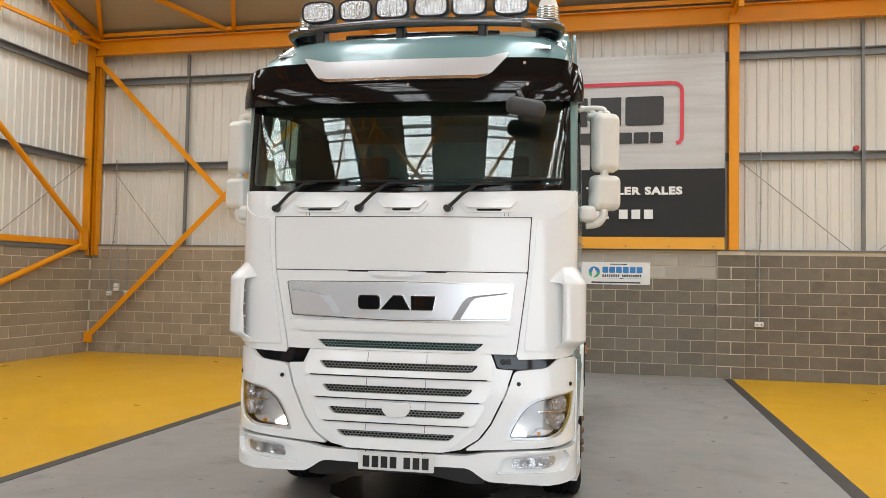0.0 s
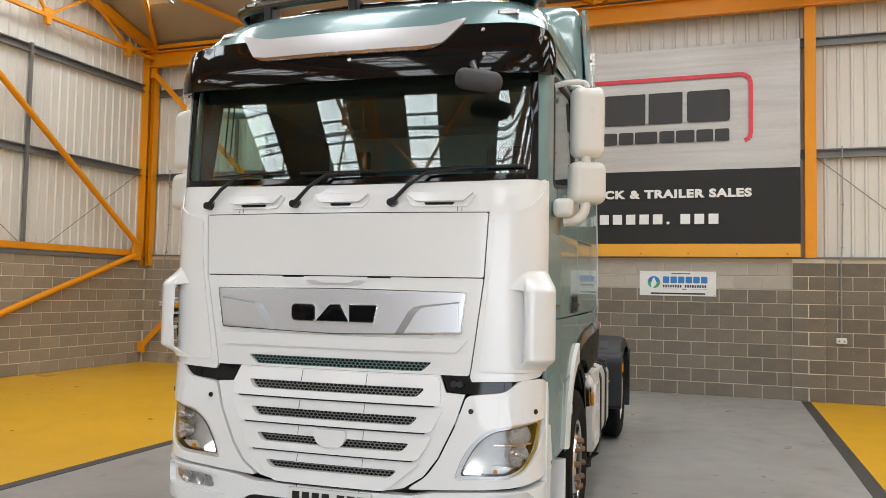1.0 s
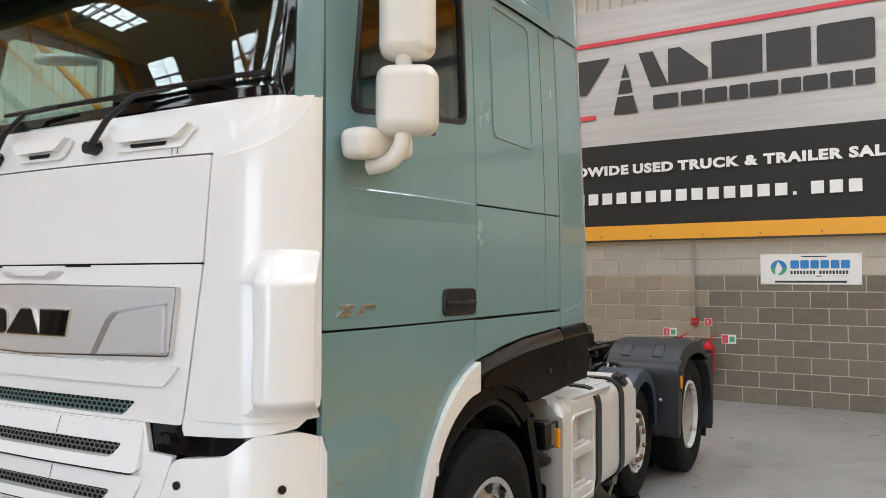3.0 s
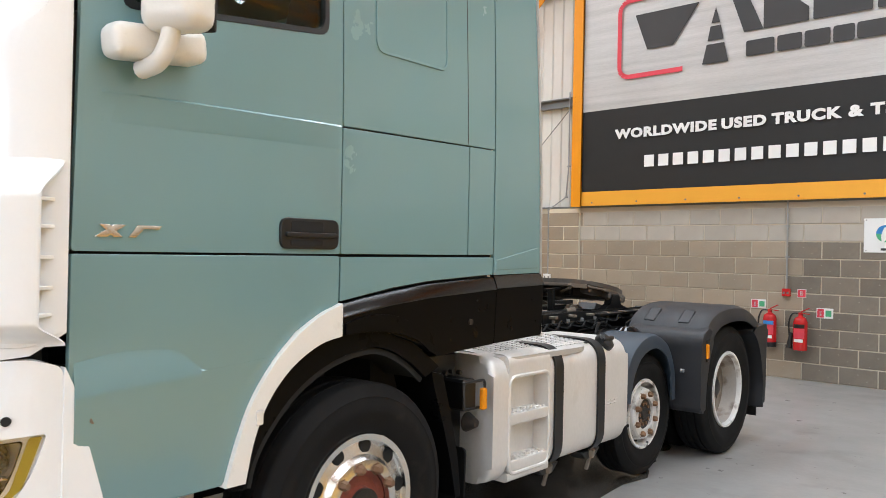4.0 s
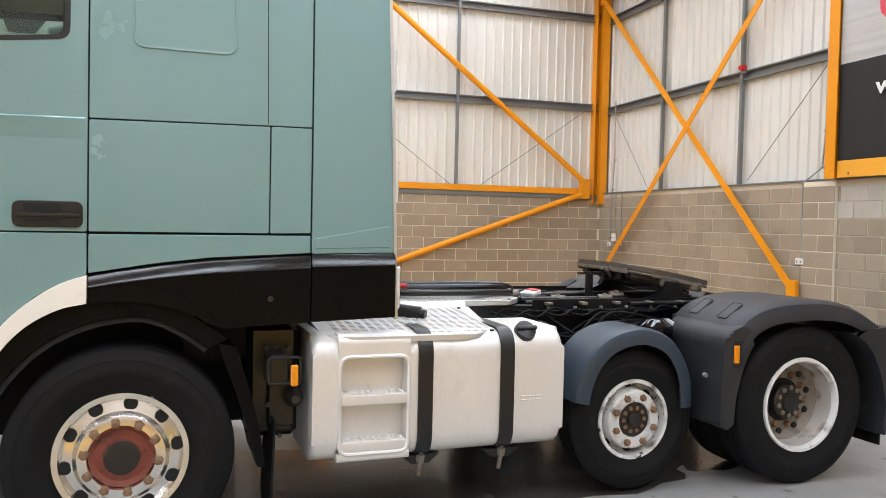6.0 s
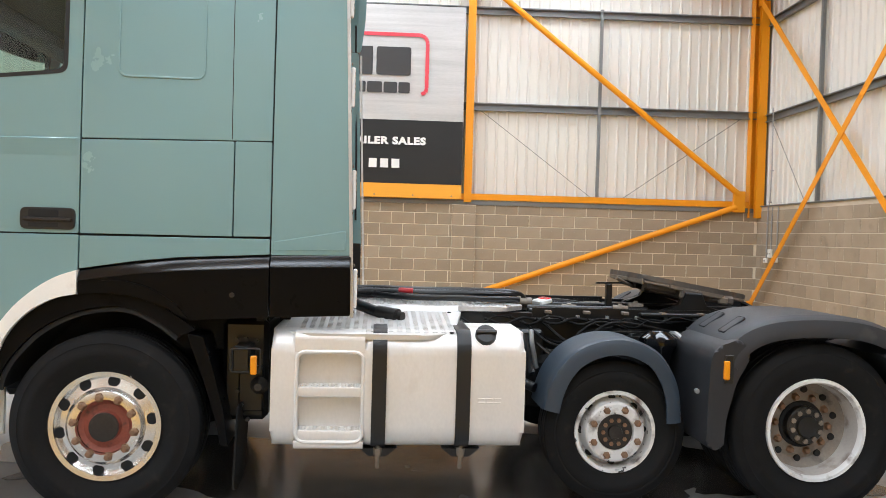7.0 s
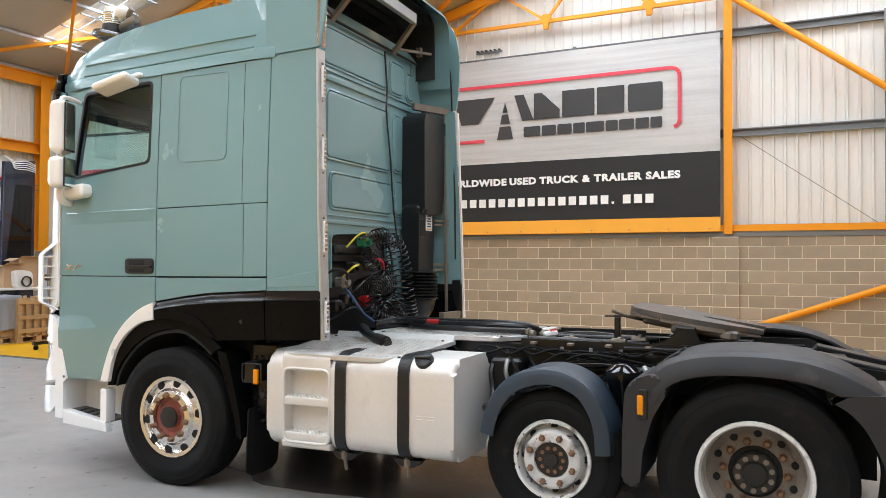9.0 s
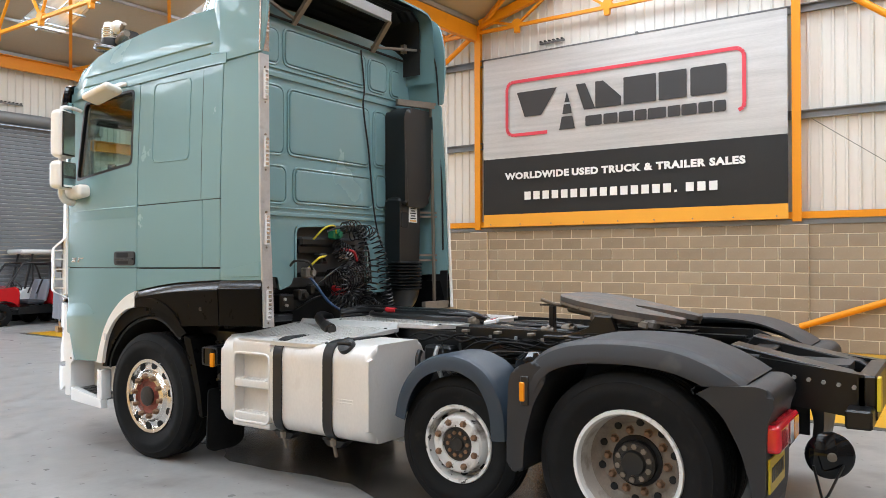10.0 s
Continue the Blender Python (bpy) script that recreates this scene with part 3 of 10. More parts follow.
cladding("cladding_front_end", 7.1, 2.0, lambda x: 5.2, Matrix.Translation((XR, YF - 0.12, 0)) @ Matrix.Rotation(radians(180), 4, "Z"))
cladding("cladding_front_corner", 2.75, 2.0, lambda x: EAVE + 0.1, Matrix.Translation((-7.2, YF - 0.12, 0)) @ Matrix.Rotation(radians(180), 4, "Z"))
cladding("cladding_opposite", 24.1, 2.2, lambda x: roof_z(10.05 - x) + 0.05, Matrix.Translation((XR + 0.12, 10.05, 0)) @ Matrix.Rotation(radians(-90), 4, "Z"))


def ceiling():
    bm = bmesh.new()

    def sheet(x0, x1, ya, yb):
        if x1 - x0 < 0.01:
            return
        lo = [bm.verts.new((x, y, roof_z(y) + 0.0)) for x, y in ((x0, ya), (x1, ya), (x1, yb), (x0, yb))]
        hi = [bm.verts.new((x, y, roof_z(y) + 0.1)) for x, y in ((x0, ya), (x1, ya), (x1, yb), (x0, yb))]
        bm.faces.new(lo[::-1])
        bm.faces.new(hi)
        for i in range(4):
            bm.faces.new((lo[i], lo[(i + 1) % 4], hi[(i + 1) % 4], hi[i]))

    eps = 0.001
    for a, r, b in BAYS:
        for ya, yb, la, lb in ((a, r, a + 1.5, r - 0.7), (r, b, r + 0.7, b - 1.5)):
            ya, yb = ya + eps, yb - eps
            edges = [XL - 0.3]
            for lx in LIGHTS_X:
                edges += [lx - 0.55, lx + 0.55]
            edges.append(XR + 0.3)
            for i in range(0, len(edges), 2):
                sheet(edges[i], edges[i + 1], ya, yb)
            for lx in LIGHTS_X:
                sheet(lx - 0.55, lx + 0.55, ya, la)
                sheet(lx - 0.55, lx + 0.55, lb, yb)
    build("ceiling", bm, CEILING, smooth=0)


ceiling()


def rooflight_sheets():
    """Ribbed glazing sheets over the openings, and their bars."""
    for a, r, b in BAYS:
        for la, lb in ((a + 1.5, r - 0.7), (r + 0.7, b - 1.5)):
            for lx in LIGHTS_X:
                bm = bmesh.new()
                xs = [lx - 0.6 + 0.1 * i for i in range(13)]
                rows = [(bm.verts.new((x, la - 0.05, roof_z(la - 0.05) + 0.12 + 0.02 * (i % 2))), bm.verts.new((x, lb + 0.05, roof_z(lb + 0.05) + 0.12 + 0.02 * (i % 2)))) for i, x in enumerate(xs)]
                for p, q in zip(rows, rows[1:]):
                    bm.faces.new((p[0], q[0], q[1], p[1]))
                build("rooflight", bm, PVC, smooth=0)
                for f in (0.12, 0.31, 0.5, 0.69, 0.88):
                    y = la + (lb - la) * f
                    bm = bmesh.new()
                    bx(bm, lx - 0.58, y - 0.02, roof_z(y) - 0.07, lx + 0.58, y + 0.02, roof_z(y) - 0.03)
                    build("glazing_bar", bm, GIRT, "thin grey glazing bar under the rooflight", "bar", 0)
                bm = bmesh.new()
                bar(bm, (lx + 0.08, la, roof_z(la) - 0.04), (lx + 0.08, lb, roof_z(lb) - 0.04), 0.02, 0.03)
                build("glazing_bar", bm, GIRT, "thin grey glazing bar under the rooflight", "bar", 0)


rooflight_sheets()


def section(bm, pts, axis_from, axis_to, across, up):
    """A rolled section: a polygon (across, up) pulled from one point to another."""
    p, q, ax, uv = Vector(axis_from), Vector(axis_to), Vector(across), Vector(up)
    lo = [bm.verts.new(p + ax * a + uv * b) for a, b in pts]
    hi = [bm.verts.new(q + ax * a + uv * b) for a, b in pts]
    n = len(pts)
    bm.faces.new(lo[::-1])
    bm.faces.new(hi)
    for i in range(n):
        bm.faces.new((lo[i], lo[(i + 1) % n], hi[(i + 1) % n], hi[i]))


def i_beam(w, h, t=0.014, s=0.009):
    w, h, s = w / 2, h / 2, s / 2
    return [(-w, -h), (w, -h), (w, -h + t), (s, -h + t), (s, h - t), (w, h - t), (w, h), (-w, h), (-w, h - t), (-s, h - t), (-s, -h + t), (-w, -h + t)]


def channel(w, h, t=0.006):
    return [(0, -h / 2), (w, -h / 2), (w, -h / 2 + 0.02), (w - t, -h / 2 + 0.02), (w - t, -h / 2 + t), (t, -h / 2 + t), (t, h / 2 - t), (w - t, h / 2 - t), (w - t, h / 2 - 0.02), (w, h / 2 - 0.02), (w, h / 2), (0, h / 2)]


def steel_column(x, y, z0, z1, along, w=0.17, d=0.26):
    """An orange stanchion with its flange to the room. along: the wall's direction."""
    bm = bmesh.new()
    al = Vector(along)
    into = Vector((-al.y, al.x, 0))
    section(bm, i_beam(w, d), (x, y, z0), (x, y, z1), al, into)
    ob = build("column", bm, ORANGE, "orange painted steel stanchion on the wall", "column", 0)
    bm = bmesh.new()
    for z in (z0 + 1.66, z0 + 1.74, z1 - 1.5, z1 - 1.42):
        for s in (-0.04, 0.04):
            c = Vector((x, y, z)) + al * s - into * (d / 2)
            cyl(bm, c, c - into * 0.012, 0.011, seg=6)
    part("bolt", bm, ORANGE, ob)
    return ob


for cx in COLS_X:
    steel_column(cx, YB - 0.04, 2.33, 6.75, (1, 0, 0))
for cy in COLS_Y:
    steel_column(XL - 0.02, cy, 2.25, 6.95, (0, -1, 0), 0.15)
steel_column(XL - 0.05, YB - 0.12, 2.1, 6.75, (1, 0, 0), 0.28, 0.2)
steel_column(XL + 0.12, YB - 0.04, 2.1, 6.35, (0, -1, 0), 0.16, 0.1)
steel_column(-9.0, YF + 0.1, 2.0, 6.75, (-1, 0, 0), 0.3)
for cx in (-1.6, 3.3, 9.75):
    steel_column(cx, YF + 0.1, 2.0 if cx > 0 else 0.0, 6.75, (-1, 0, 0))
for cy in COLS_Y:
    steel_column(XR + 0.02, cy, 0.0, 6.95, (0, 1, 0), 0.15)


def beams():
    for y, z, across in ((YB - 0.12, 6.63, (0, -1, 0)), (-2.5, 6.66, (0, -1, 0)), (YF + 0.1, 6.72, (0, 1, 0))):
        bm = bmesh.new()
        section(bm, channel(0.12, 0.34, 0.012), (XL - 0.1, y, z), (XR + 0.1, y, z), across, (0, 0, 1))
        ob = build("eaves_beam", bm, ORANGE, "orange painted steel eaves beam", "beam", 0)
        bm = bmesh.new()
        bx(bm, XL, y - 0.05 if y < 9 else y + 0.02, z + 0.175, XR, y + 0.05 if y < 9 else y + 0.12, z + 0.27)
        part("gutter_lining", bm, GALV, ob)
        bm = bmesh.new()
        bx(bm, XL, y - 0.1, z + 0.225, XR, y - 0.06, z + 0.31)
        part("edge_strip", bm, ORANGE, ob)
    bm = bmesh.new()
    section(bm, channel(0.1, 0.12, 0.01), (XL + 0.06, -9.2, 2.36), (XL + 0.06, YB - 0.2, 2.36), (-1, 0, 0), (0, 0, 1))
    build("side_rail", bm, ORANGE, "orange painted steel rail along the top of the blockwork", "rail", 0)
    bm = bmesh.new()
    bx(bm, XL - 0.08, -13.9, 2.2, XL + 0.03, YB, 2.29, 0.004)
    build("flashing_side", bm, GIRT)
    bm = bmesh.new()
    bx(bm, XL, YB - 0.03, 2.318, XR, YB + 0.1, 2.345, 0.003)
    build("flashing_back", bm, GIRT)
    bm = bmesh.new()
    section(bm, channel(0.14, 0.3, 0.012), (-9.0, YF + 0.05, 4.82), (-7.1, YF + 0.05, 4.82), (0, 1, 0), (0, 0, 1))
    build("door_header", bm, ORANGE, "orange painted steel beam beside the roller door", "beam", 0)


beams()


def girts():
    for z in (4.05, 5.92):
        bm = bmesh.new()
        section(bm, channel(0.07, 0.15), (XL, YB + 0.08, z), (XR, YB + 0.08, z), (0, -1, 0), (0, 0, 1))
        build("girt", bm, GIRT, "grey galvanised sheeting rail on the wall", "rail", 0)
        bm = bmesh.new()
        section(bm, channel(0.07, 0.15), (XL - 0.08, YF, z + 0.08), (XL - 0.08, YB, z + 0.08), (1, 0, 0), (0, 0, 1))
        build("girt", bm, GIRT, "grey galvanised sheeting rail on the wall", "rail", 0)
    bm = bmesh.new()
    section(bm, channel(0.07, 0.15), (-9.0, YF - 0.08, 3.75), (-7.1, YF - 0.08, 3.75), (0, 1, 0), (0, 0, 1))
    build("girt", bm, GIRT, "grey galvanised sheeting rail on the wall", "rail", 0)
    for x in (-7.62, -5.42, 5.66, 7.9, 12.2):
        bm = bmesh.new()
        bx(bm, x - 0.028, YB - 0.01, 2.33, x + 0.028, YB + 0.05, 6.45)
        build("wall_post", bm, GIRT, "slim grey steel post between the sheeting rails", "post", 0)
    for y in (6.72, 1.2, -5.8):
        bm = bmesh.new()
        bx(bm, XL - 0.05, y - 0.028, 2.33, XL + 0.01, y + 0.028, 6.1)
        build("wall_post", bm, GIRT, "slim grey steel post between the sheeting rails", "post", 0)
    for p, q in (((-9.4, YB, 4.0), (-8.0, YB, 2.35)), ((-5.2, YB, 2.4), (-3.55, YB, 4.0)), ((3.6, YB, 3.95), (5.45, YB, 2.35)),
                 ((XL + 0.03, 4.3, 4.1), (XL + 0.03, 6.6, 2.4)), ((XL + 0.03, 9.6, 4.1), (XL + 0.03, 7.2, 2.4)), ((5.9, YB, 2.35), (7.7, YB, 3.95))):
        bm = bmesh.new()
        sweep(bm, [p, q], 0.007, 6)
        build("tie_wire", bm, WIRE, "thin steel sag rod between wall posts", "rod")


girts()


def braces():
    y = YB - 0.14
    for p, q in (((-9.75, y, 6.4), (-3.97, y - 0.02, 0.78)), ((-9.8, y - 0.03, 0.3), (-3.45, y - 0.03, 6.4))):
        bm = bmesh.new()
        bar(bm, p, q, 0.115, 0.012, 0, (0, 1, 0))
        ob = build("cross_brace", bm, ORANGE, "orange painted flat steel wall brace", "brace", 0)
        bm = bmesh.new()
        for e, o in ((p, q), (q, p)):
            e, o = Vector(e), Vector(o)
            c = e + (o - e).normalized() * 0.05
            bx(bm, c.x - 0.09, c.y - 0.012, c.z - 0.12, c.x + 0.09, c.y + 0.05, c.z + 0.12, 0.003)
        part("gusset", bm, ORANGE, ob)
    x = XL + 0.12
    for p, q in (((x, 4.25, 6.62), (x, YB - 0.45, 2.56)), ((x, 4.2, 0.42), (x, YB - 0.5, 2.3)), ((x, -2.6, 6.62), (x, -9.0, 2.56))):
        bm = bmesh.new()
        sweep(bm, [p, q], 0.058, 12)
        build("tube_brace", bm, ORANGE, "orange painted tubular steel wall brace", "brace")
    bm = bmesh.new()
    bx(bm, x - 0.03, YB - 0.56, 2.2, x + 0.03, YB - 0.32, 2.62, 0.01)
    build("brace_joint", bm, ORANGE, "orange steel gusset where the braces meet", "gusset")


braces()


def truss(x, w):
    """A roof truss along y over both bays, with gussets at its nodes."""
    for a, r, b in BAYS:
        bm = bmesh.new()
        for p, q in (((x, a + 0.1, EAVE - 0.12), (x, r, RIDGE - 0.12)), ((x, r, RIDGE - 0.12), (x, b - 0.1, EAVE - 0.12))):
            bar(bm, p, q, w, 0.2)
        ob = build("roof_truss", bm, ORANGE, "orange painted steel lattice roof truss", "truss", 0)
        bm = bmesh.new()
        bar(bm, (x, a + 0.1, 6.66), (x, b - 0.1, 6.66), 0.07, 0.07)
        part("bottom_chord", bm, ORANGE, ob, smooth=0)
        n = 6
        step = (b - a) / n
        for i in range(n):
            y = a + step * (i + 0.5)
            for s in (-0.5, 0.5):
                t = min(max(y + s * step, a + 0.2), b - 0.2)
                bm = bmesh.new()
                bar(bm, (x, y, 6.68), (x, t, roof_z(t) - 0.12), 0.05, 0.05)
                part("web_member", bm, ORANGE, ob, smooth=0)
            bm = bmesh.new()
            prism(bm, [(y - 0.13, 6.72), (y - 0.06, 6.6), (y - 0.05, 6.5), (y + 0.05, 6.5), (y + 0.06, 6.6), (y + 0.13, 6.72), (y + 0.05, 6.8), (y - 0.05, 6.8)], "x", x - 0.045, x + 0.045)
            part("gusset", bm, ORANGE, ob, smooth=0)


for tx in (XL + 0.12, *COLS_X):
    truss(tx, 0.12)


def roof_bracing():
    ends = (XL + 0.12, *COLS_X, XR)
    for a, r, b in BAYS:
        for y0, y1 in ((b, r), (a, r)):
            for i in range(3):
                x0, x1 = ends[i], ends[i + 1]
                xm = (x0 + x1) / 2
                h = 0.35 * y0 + 0.65 * y1
                for p, q in (((xm, y0), (x0, h)), ((xm, y0), (x1 - 1.2, h)), ((x0, y0), (xm + 0.8, y1))):
                    bm = bmesh.new()
                    e = [(u, v + (0.15 if v == a else -0.15 if v == b else 0), roof_z(v) - 0.1) for u, v in (p, q)]
                    bar(bm, e[0], e[1], 0.08, 0.08)
                    build("roof_brace", bm, ORANGE, "orange painted steel roof brace", "brace", 0)
        for f in (0.3, 0.62):
            for y in (a + (r - a) * f, b + (r - b) * f):
                bm = bmesh.new()
                bx(bm, XL, y - 0.03, roof_z(y) - 0.09, XR, y + 0.03, roof_z(y) - 0.02)
                build("purlin", bm, GALV, "grey galvanised roof purlin", "purlin", 0)


roof_bracing()


# ---- block walls ----
BL, BH, BJ = 0.435, 0.21, 0.015


def block_mesh(w, material, name="block", bh=BH):
    bm = bmesh.new()
    v = bx(bm, 0, -0.007, 0, w, 0.004, bh)
    edges = [e for e in bm.edges if all(q.co.y < 0 for q in e.verts)]
    bmesh.ops.bevel(bm, geom=edges, offset=0.004, segments=1, affect="EDGES")
    return mesh_of(name, bm, material, 0)


def block_wall(name, length, height, place, near, openings=(), pale=None, dark=None, label="brown-grey concrete block wall with pale mortar joints"):
    """A block wall in the local x-z plane facing local -y. near: the stretch whose blocks are parts."""
    bm = bmesh.new()
    edges = [0.0] + [v for o in openings for v in o] + [length]
    for i in range(0, len(edges), 2):
        bx(bm, edges[i], 0, 0, edges[i + 1], 0.22, height)
    wall = solid(name, bm, MORTAR if dark else MORTAR_PALE, label, "wall", ROT @ place, kind="structure", smooth=0)
    kinds = {}
    rest = {}
    count = 0
    rows = int((height + 0.03) / (BH + BJ))
    top = 1 if height - rows * (BH + BJ) > 0.09 else 0
    for r in range(rows + top):
        z = 0.008 + r * (BH + BJ)
        bh = min(BH, height - z - 0.012)
        x = -0.225 if r % 2 else 0.0
        while x < length:
            x0, x1 = max(x, 0.004), min(x + BL, length - 0.004)
            x += BL + BJ
            if x1 - x0 < 0.05 or any(a < x1 and x0 < b for a, b in openings):
                continue
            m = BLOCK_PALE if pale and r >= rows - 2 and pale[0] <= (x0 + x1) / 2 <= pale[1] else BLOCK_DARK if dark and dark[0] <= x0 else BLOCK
            key = (round(x1 - x0, 3), round(bh, 3), m.name)
            if near[0] <= x0 <= near[1] and count < 300:
                if key not in kinds:
                    kinds[key] = block_mesh(x1 - x0, m, bh=bh)
                ob = new("block", kinds[key])
                ob.parent, ob.location = wall, (x0, -0.003 * ((r * 7 + int(x0 * 13)) % 3) / 2, z)
                count += 1
            else:
                rest.setdefault(m.name, []).append((x0, x1, z, bh))
    for mname, items in rest.items():
        vs, fs = [], []
        for x0, x1, z, h in items:
            n = len(vs)
            d = -0.007
            vs += [(x0, 0, z), (x1, 0, z), (x1, 0, z + h), (x0, 0, z + h), (x0 + 0.004, d, z + 0.004), (x1 - 0.004, d, z + 0.004), (x1 - 0.004, d, z + h - 0.004), (x0 + 0.004, d, z + h - 0.004)]
            fs += [(n + 4, n + 5, n + 6, n + 7), (n, n + 1, n + 5, n + 4), (n + 1, n + 2, n + 6, n + 5), (n + 2, n + 3, n + 7, n + 6), (n + 3, n, n + 4, n + 7)]
        me = bpy.data.meshes.new("blocks")
        me.from_pydata(vs, [], fs)
        me.materials.append(bpy.data.materials[mname])
        ob = new("blocks", me)
        ob.parent = wall
        tagged(ob, kind="stuff")
    return wall


def pier(place, width, height, material=BLOCK):
    bm = bmesh.new()
    bx(bm, 0, -0.05, 0, width, 0.0, height)
    ob = solid("pier", bm, MORTAR_PALE, "concrete block pier projecting from the wall", "pier", ROT @ place, kind="structure", smooth=0)
    cuts = {1: [(0.004, width - 0.004)], 0: [(0.004, width / 2 - 0.008), (width / 2 + 0.008, width - 0.004)]}
    meshes = {}
    for r in range(int((height + 0.14) / (BH + BJ))):
        bh = min(BH, height - 0.02 - r * (BH + BJ))
        for x0, x1 in cuts[r % 2]:
            key = (round(x1 - x0, 3), round(bh, 3))
            if key not in meshes:
                meshes[key] = block_mesh(x1 - x0, material, bh=bh)
            b = new("block", meshes[key])
            b.parent, b.location = ob, (x0, -0.05, 0.008 + r * (BH + BJ))

# ---- things on the walls ----
def flat(name, parent, pts, material, lift, label=""):
    """A printed shape: a thin sheet in the local x-z plane, lift in front of it."""
    bm = bmesh.new()
    prism(bm, pts, "y", -lift, -lift + 0.0015)
    return part(name, bm, material, parent, label, 0)


def cloth(u0, u1, v0, v1, seed, sag=0.012):
    bm = bmesh.new()
    nx, nz = 48, 14
    grid = []
    for j in range(nz + 1):
        row = []
        for i in range(nx + 1):
            u, v = u0 + (u1 - u0) * i / nx, v0 + (v1 - v0) * j / nz
            edge = min(i, nx - i) / nx
            d = sag * noise.noise((u * 0.9, v * 0.5, seed)) + 0.5 * sag * noise.noise((u * 3.1, v * 0.8, seed + 5)) * (1.6 if edge < 0.06 else 0.5)
            row.append(bm.verts.new((u, d - 0.02, v)))
        grid.append(row)
    for a, b in zip(grid, grid[1:]):
        for i in range(nx):
            bm.faces.new((a[i], a[i + 1], b[i + 1], b[i]))
    ext = bmesh.ops.extrude_face_region(bm, geom=bm.faces[:])["geom"]
    for q in ext:
        if isinstance(q, bmesh.types.BMVert):
            q.co.y += 0.004
    return bm


def banner(place, w, z0, zm, z1, zo):
    ob = thing("banner", "silver and black printed advertising banner with an orange lower band", "banner", base=ROT @ place, group="wall banners")
    part("silver_field", cloth(0, w, zm, z1, 1.0), BANNER_SILVER, ob, "brushed silver upper field")
    part("black_field", cloth(0, w, z0, zm, 2.0, 0.006), BANNER_BLACK, ob, "black lower field")
    part("orange_band", cloth(0, w, zo, z0, 3.0, 0.004), BANNER_ORANGE, ob, "orange lower band")
    k = w / 6.3
    lift = 0.048

    arc = [(0.16 * (1 - math.cos(a * math.pi / 8)), 0.16 * math.sin(a * math.pi / 8)) for a in range(5)]
    left, right, top, low = 0.62 * k, 5.58 * k, 5.42, 4.27
    line = [(1.6 * k, low)] + [(left + 0.16 - x, low + 0.16 - y) for x, y in [(0.16 * math.sin(a * math.pi / 8), 0.16 * math.cos(a * math.pi / 8)) for a in range(5)]]
    line += [(left + x, top - 0.16 + y) for x, y in arc] + [(right - 0.16 + 0.16 * math.sin(a * math.pi / 8), top - 0.16 + 0.16 * math.cos(a * math.pi / 8)) for a in range(5)]
    line += [(right, low + 0.14), (right - 0.02, low + 0.06), (right - 0.1, low + 0.02)]
    bm = bmesh.new()
    for a, b in zip(line, line[1:]):
        bar(bm, (a[0], -lift, a[1]), (b[0], -lift, b[1]), 0.07, 0.002, 0, (0, 1, 0))
    part("red_outline", bm, RED_PRINT, ob, "red rounded outline of the emblem", 0)
    # the emblem and trade name as plain shapes
    b, t = 4.64, 5.18
    for pts in ([(0.87, t), (1.83, t), (1.46, b), (1.06, b)], [(2.26, t), (2.47, t), (2.69, b), (2.44, b)], [(2.06, 5.06), (2.12, 4.84), (2.0, 4.84)], [(1.99, 4.80), (2.13, 4.80), (2.17, 4.60), (1.95, 4.60)], [(1.94, 4.55), (2.18, 4.55), (2.24, 4.28), (1.88, 4.28)],
                [(2.69, t), (2.86, t), (3.24, 4.82), (3.24, b), (2.69, b)], rnd([(3.29, t), (3.95, t), (3.95, b), (3.29, b)], 0.02), rnd([(4.0, t), (4.54, t), (4.54, b), (4.0, b)], 0.02), rnd([(4.61, t), (5.27, t), (5.27, b), (4.61, b)], 0.05)):
        flat("emblem_shape", ob, [(u * k, v) for u, v in pts], CHARCOAL, lift)
    widths = (0.36, 0.3, 0.3, 0.24, 0.36, 0.24, 0.29, 0.26, 0.22)
    u = 2.47
    for wd in widths:
        flat("name_bar", ob, rnd([(u * k, 4.30), ((u + wd) * k, 4.30), ((u + wd) * k, 4.51), (u * k, 4.51)], 0.03, 2), CHARCOAL, lift)
        u += wd * 1.094
    at = pose(3.08 * k, -lift, zm - 0.41, 90)
    line = [words(w, 0.205, WHITE_PRINT, "slogan_word", ob, at, 0.011, 1.0, 0.001) for w in "WORLDWIDE USED TRUCK & TRAILER SALES".split()]
    ends = [(min(q.co.x for q in o.data.vertices), max(q.co.x for q in o.data.vertices)) for o in line]
    tall = max(q.co.y for q in line[0].data.vertices) - min(q.co.y for q in line[0].data.vertices)
    total = sum(b - a for a, b in ends) + 0.06 * (len(line) - 1)
    u, fx, fy = -5.03 * k / 2, 5.03 * k / total, 0.152 / tall
    for o, (a, b) in zip(line, ends):
        o.matrix_basis = at @ Matrix.Translation((u - a * fx, 0, 0)) @ Matrix.Diagonal((fx, fy, 1, 1))
        u += (b - a + 0.06) * fx
    for i in range(19):
        u = 1.05 + i * 0.2165
        wide, high = (0.045, 0.045) if i == 15 else (0.15, 0.172)
        flat("address_bar", ob, [(u * k, zm - 0.925), ((u + wide) * k, zm - 0.925), ((u + wide) * k, zm - 0.925 + high), (u * k, zm - 0.925 + high)], WHITE_PRINT, lift)
    # eyelets along the lower edge and a tie at each upper corner
    for i in range(9):
        bm = bmesh.new()
        c = Vector((w * (0.03 + 0.1175 * i), -0.026, zo + 0.05))
        cyl(bm, c, c + Vector((0, -0.006, 0)), 0.014, seg=10)
        part("eyelet", bm, GIRT, ob)


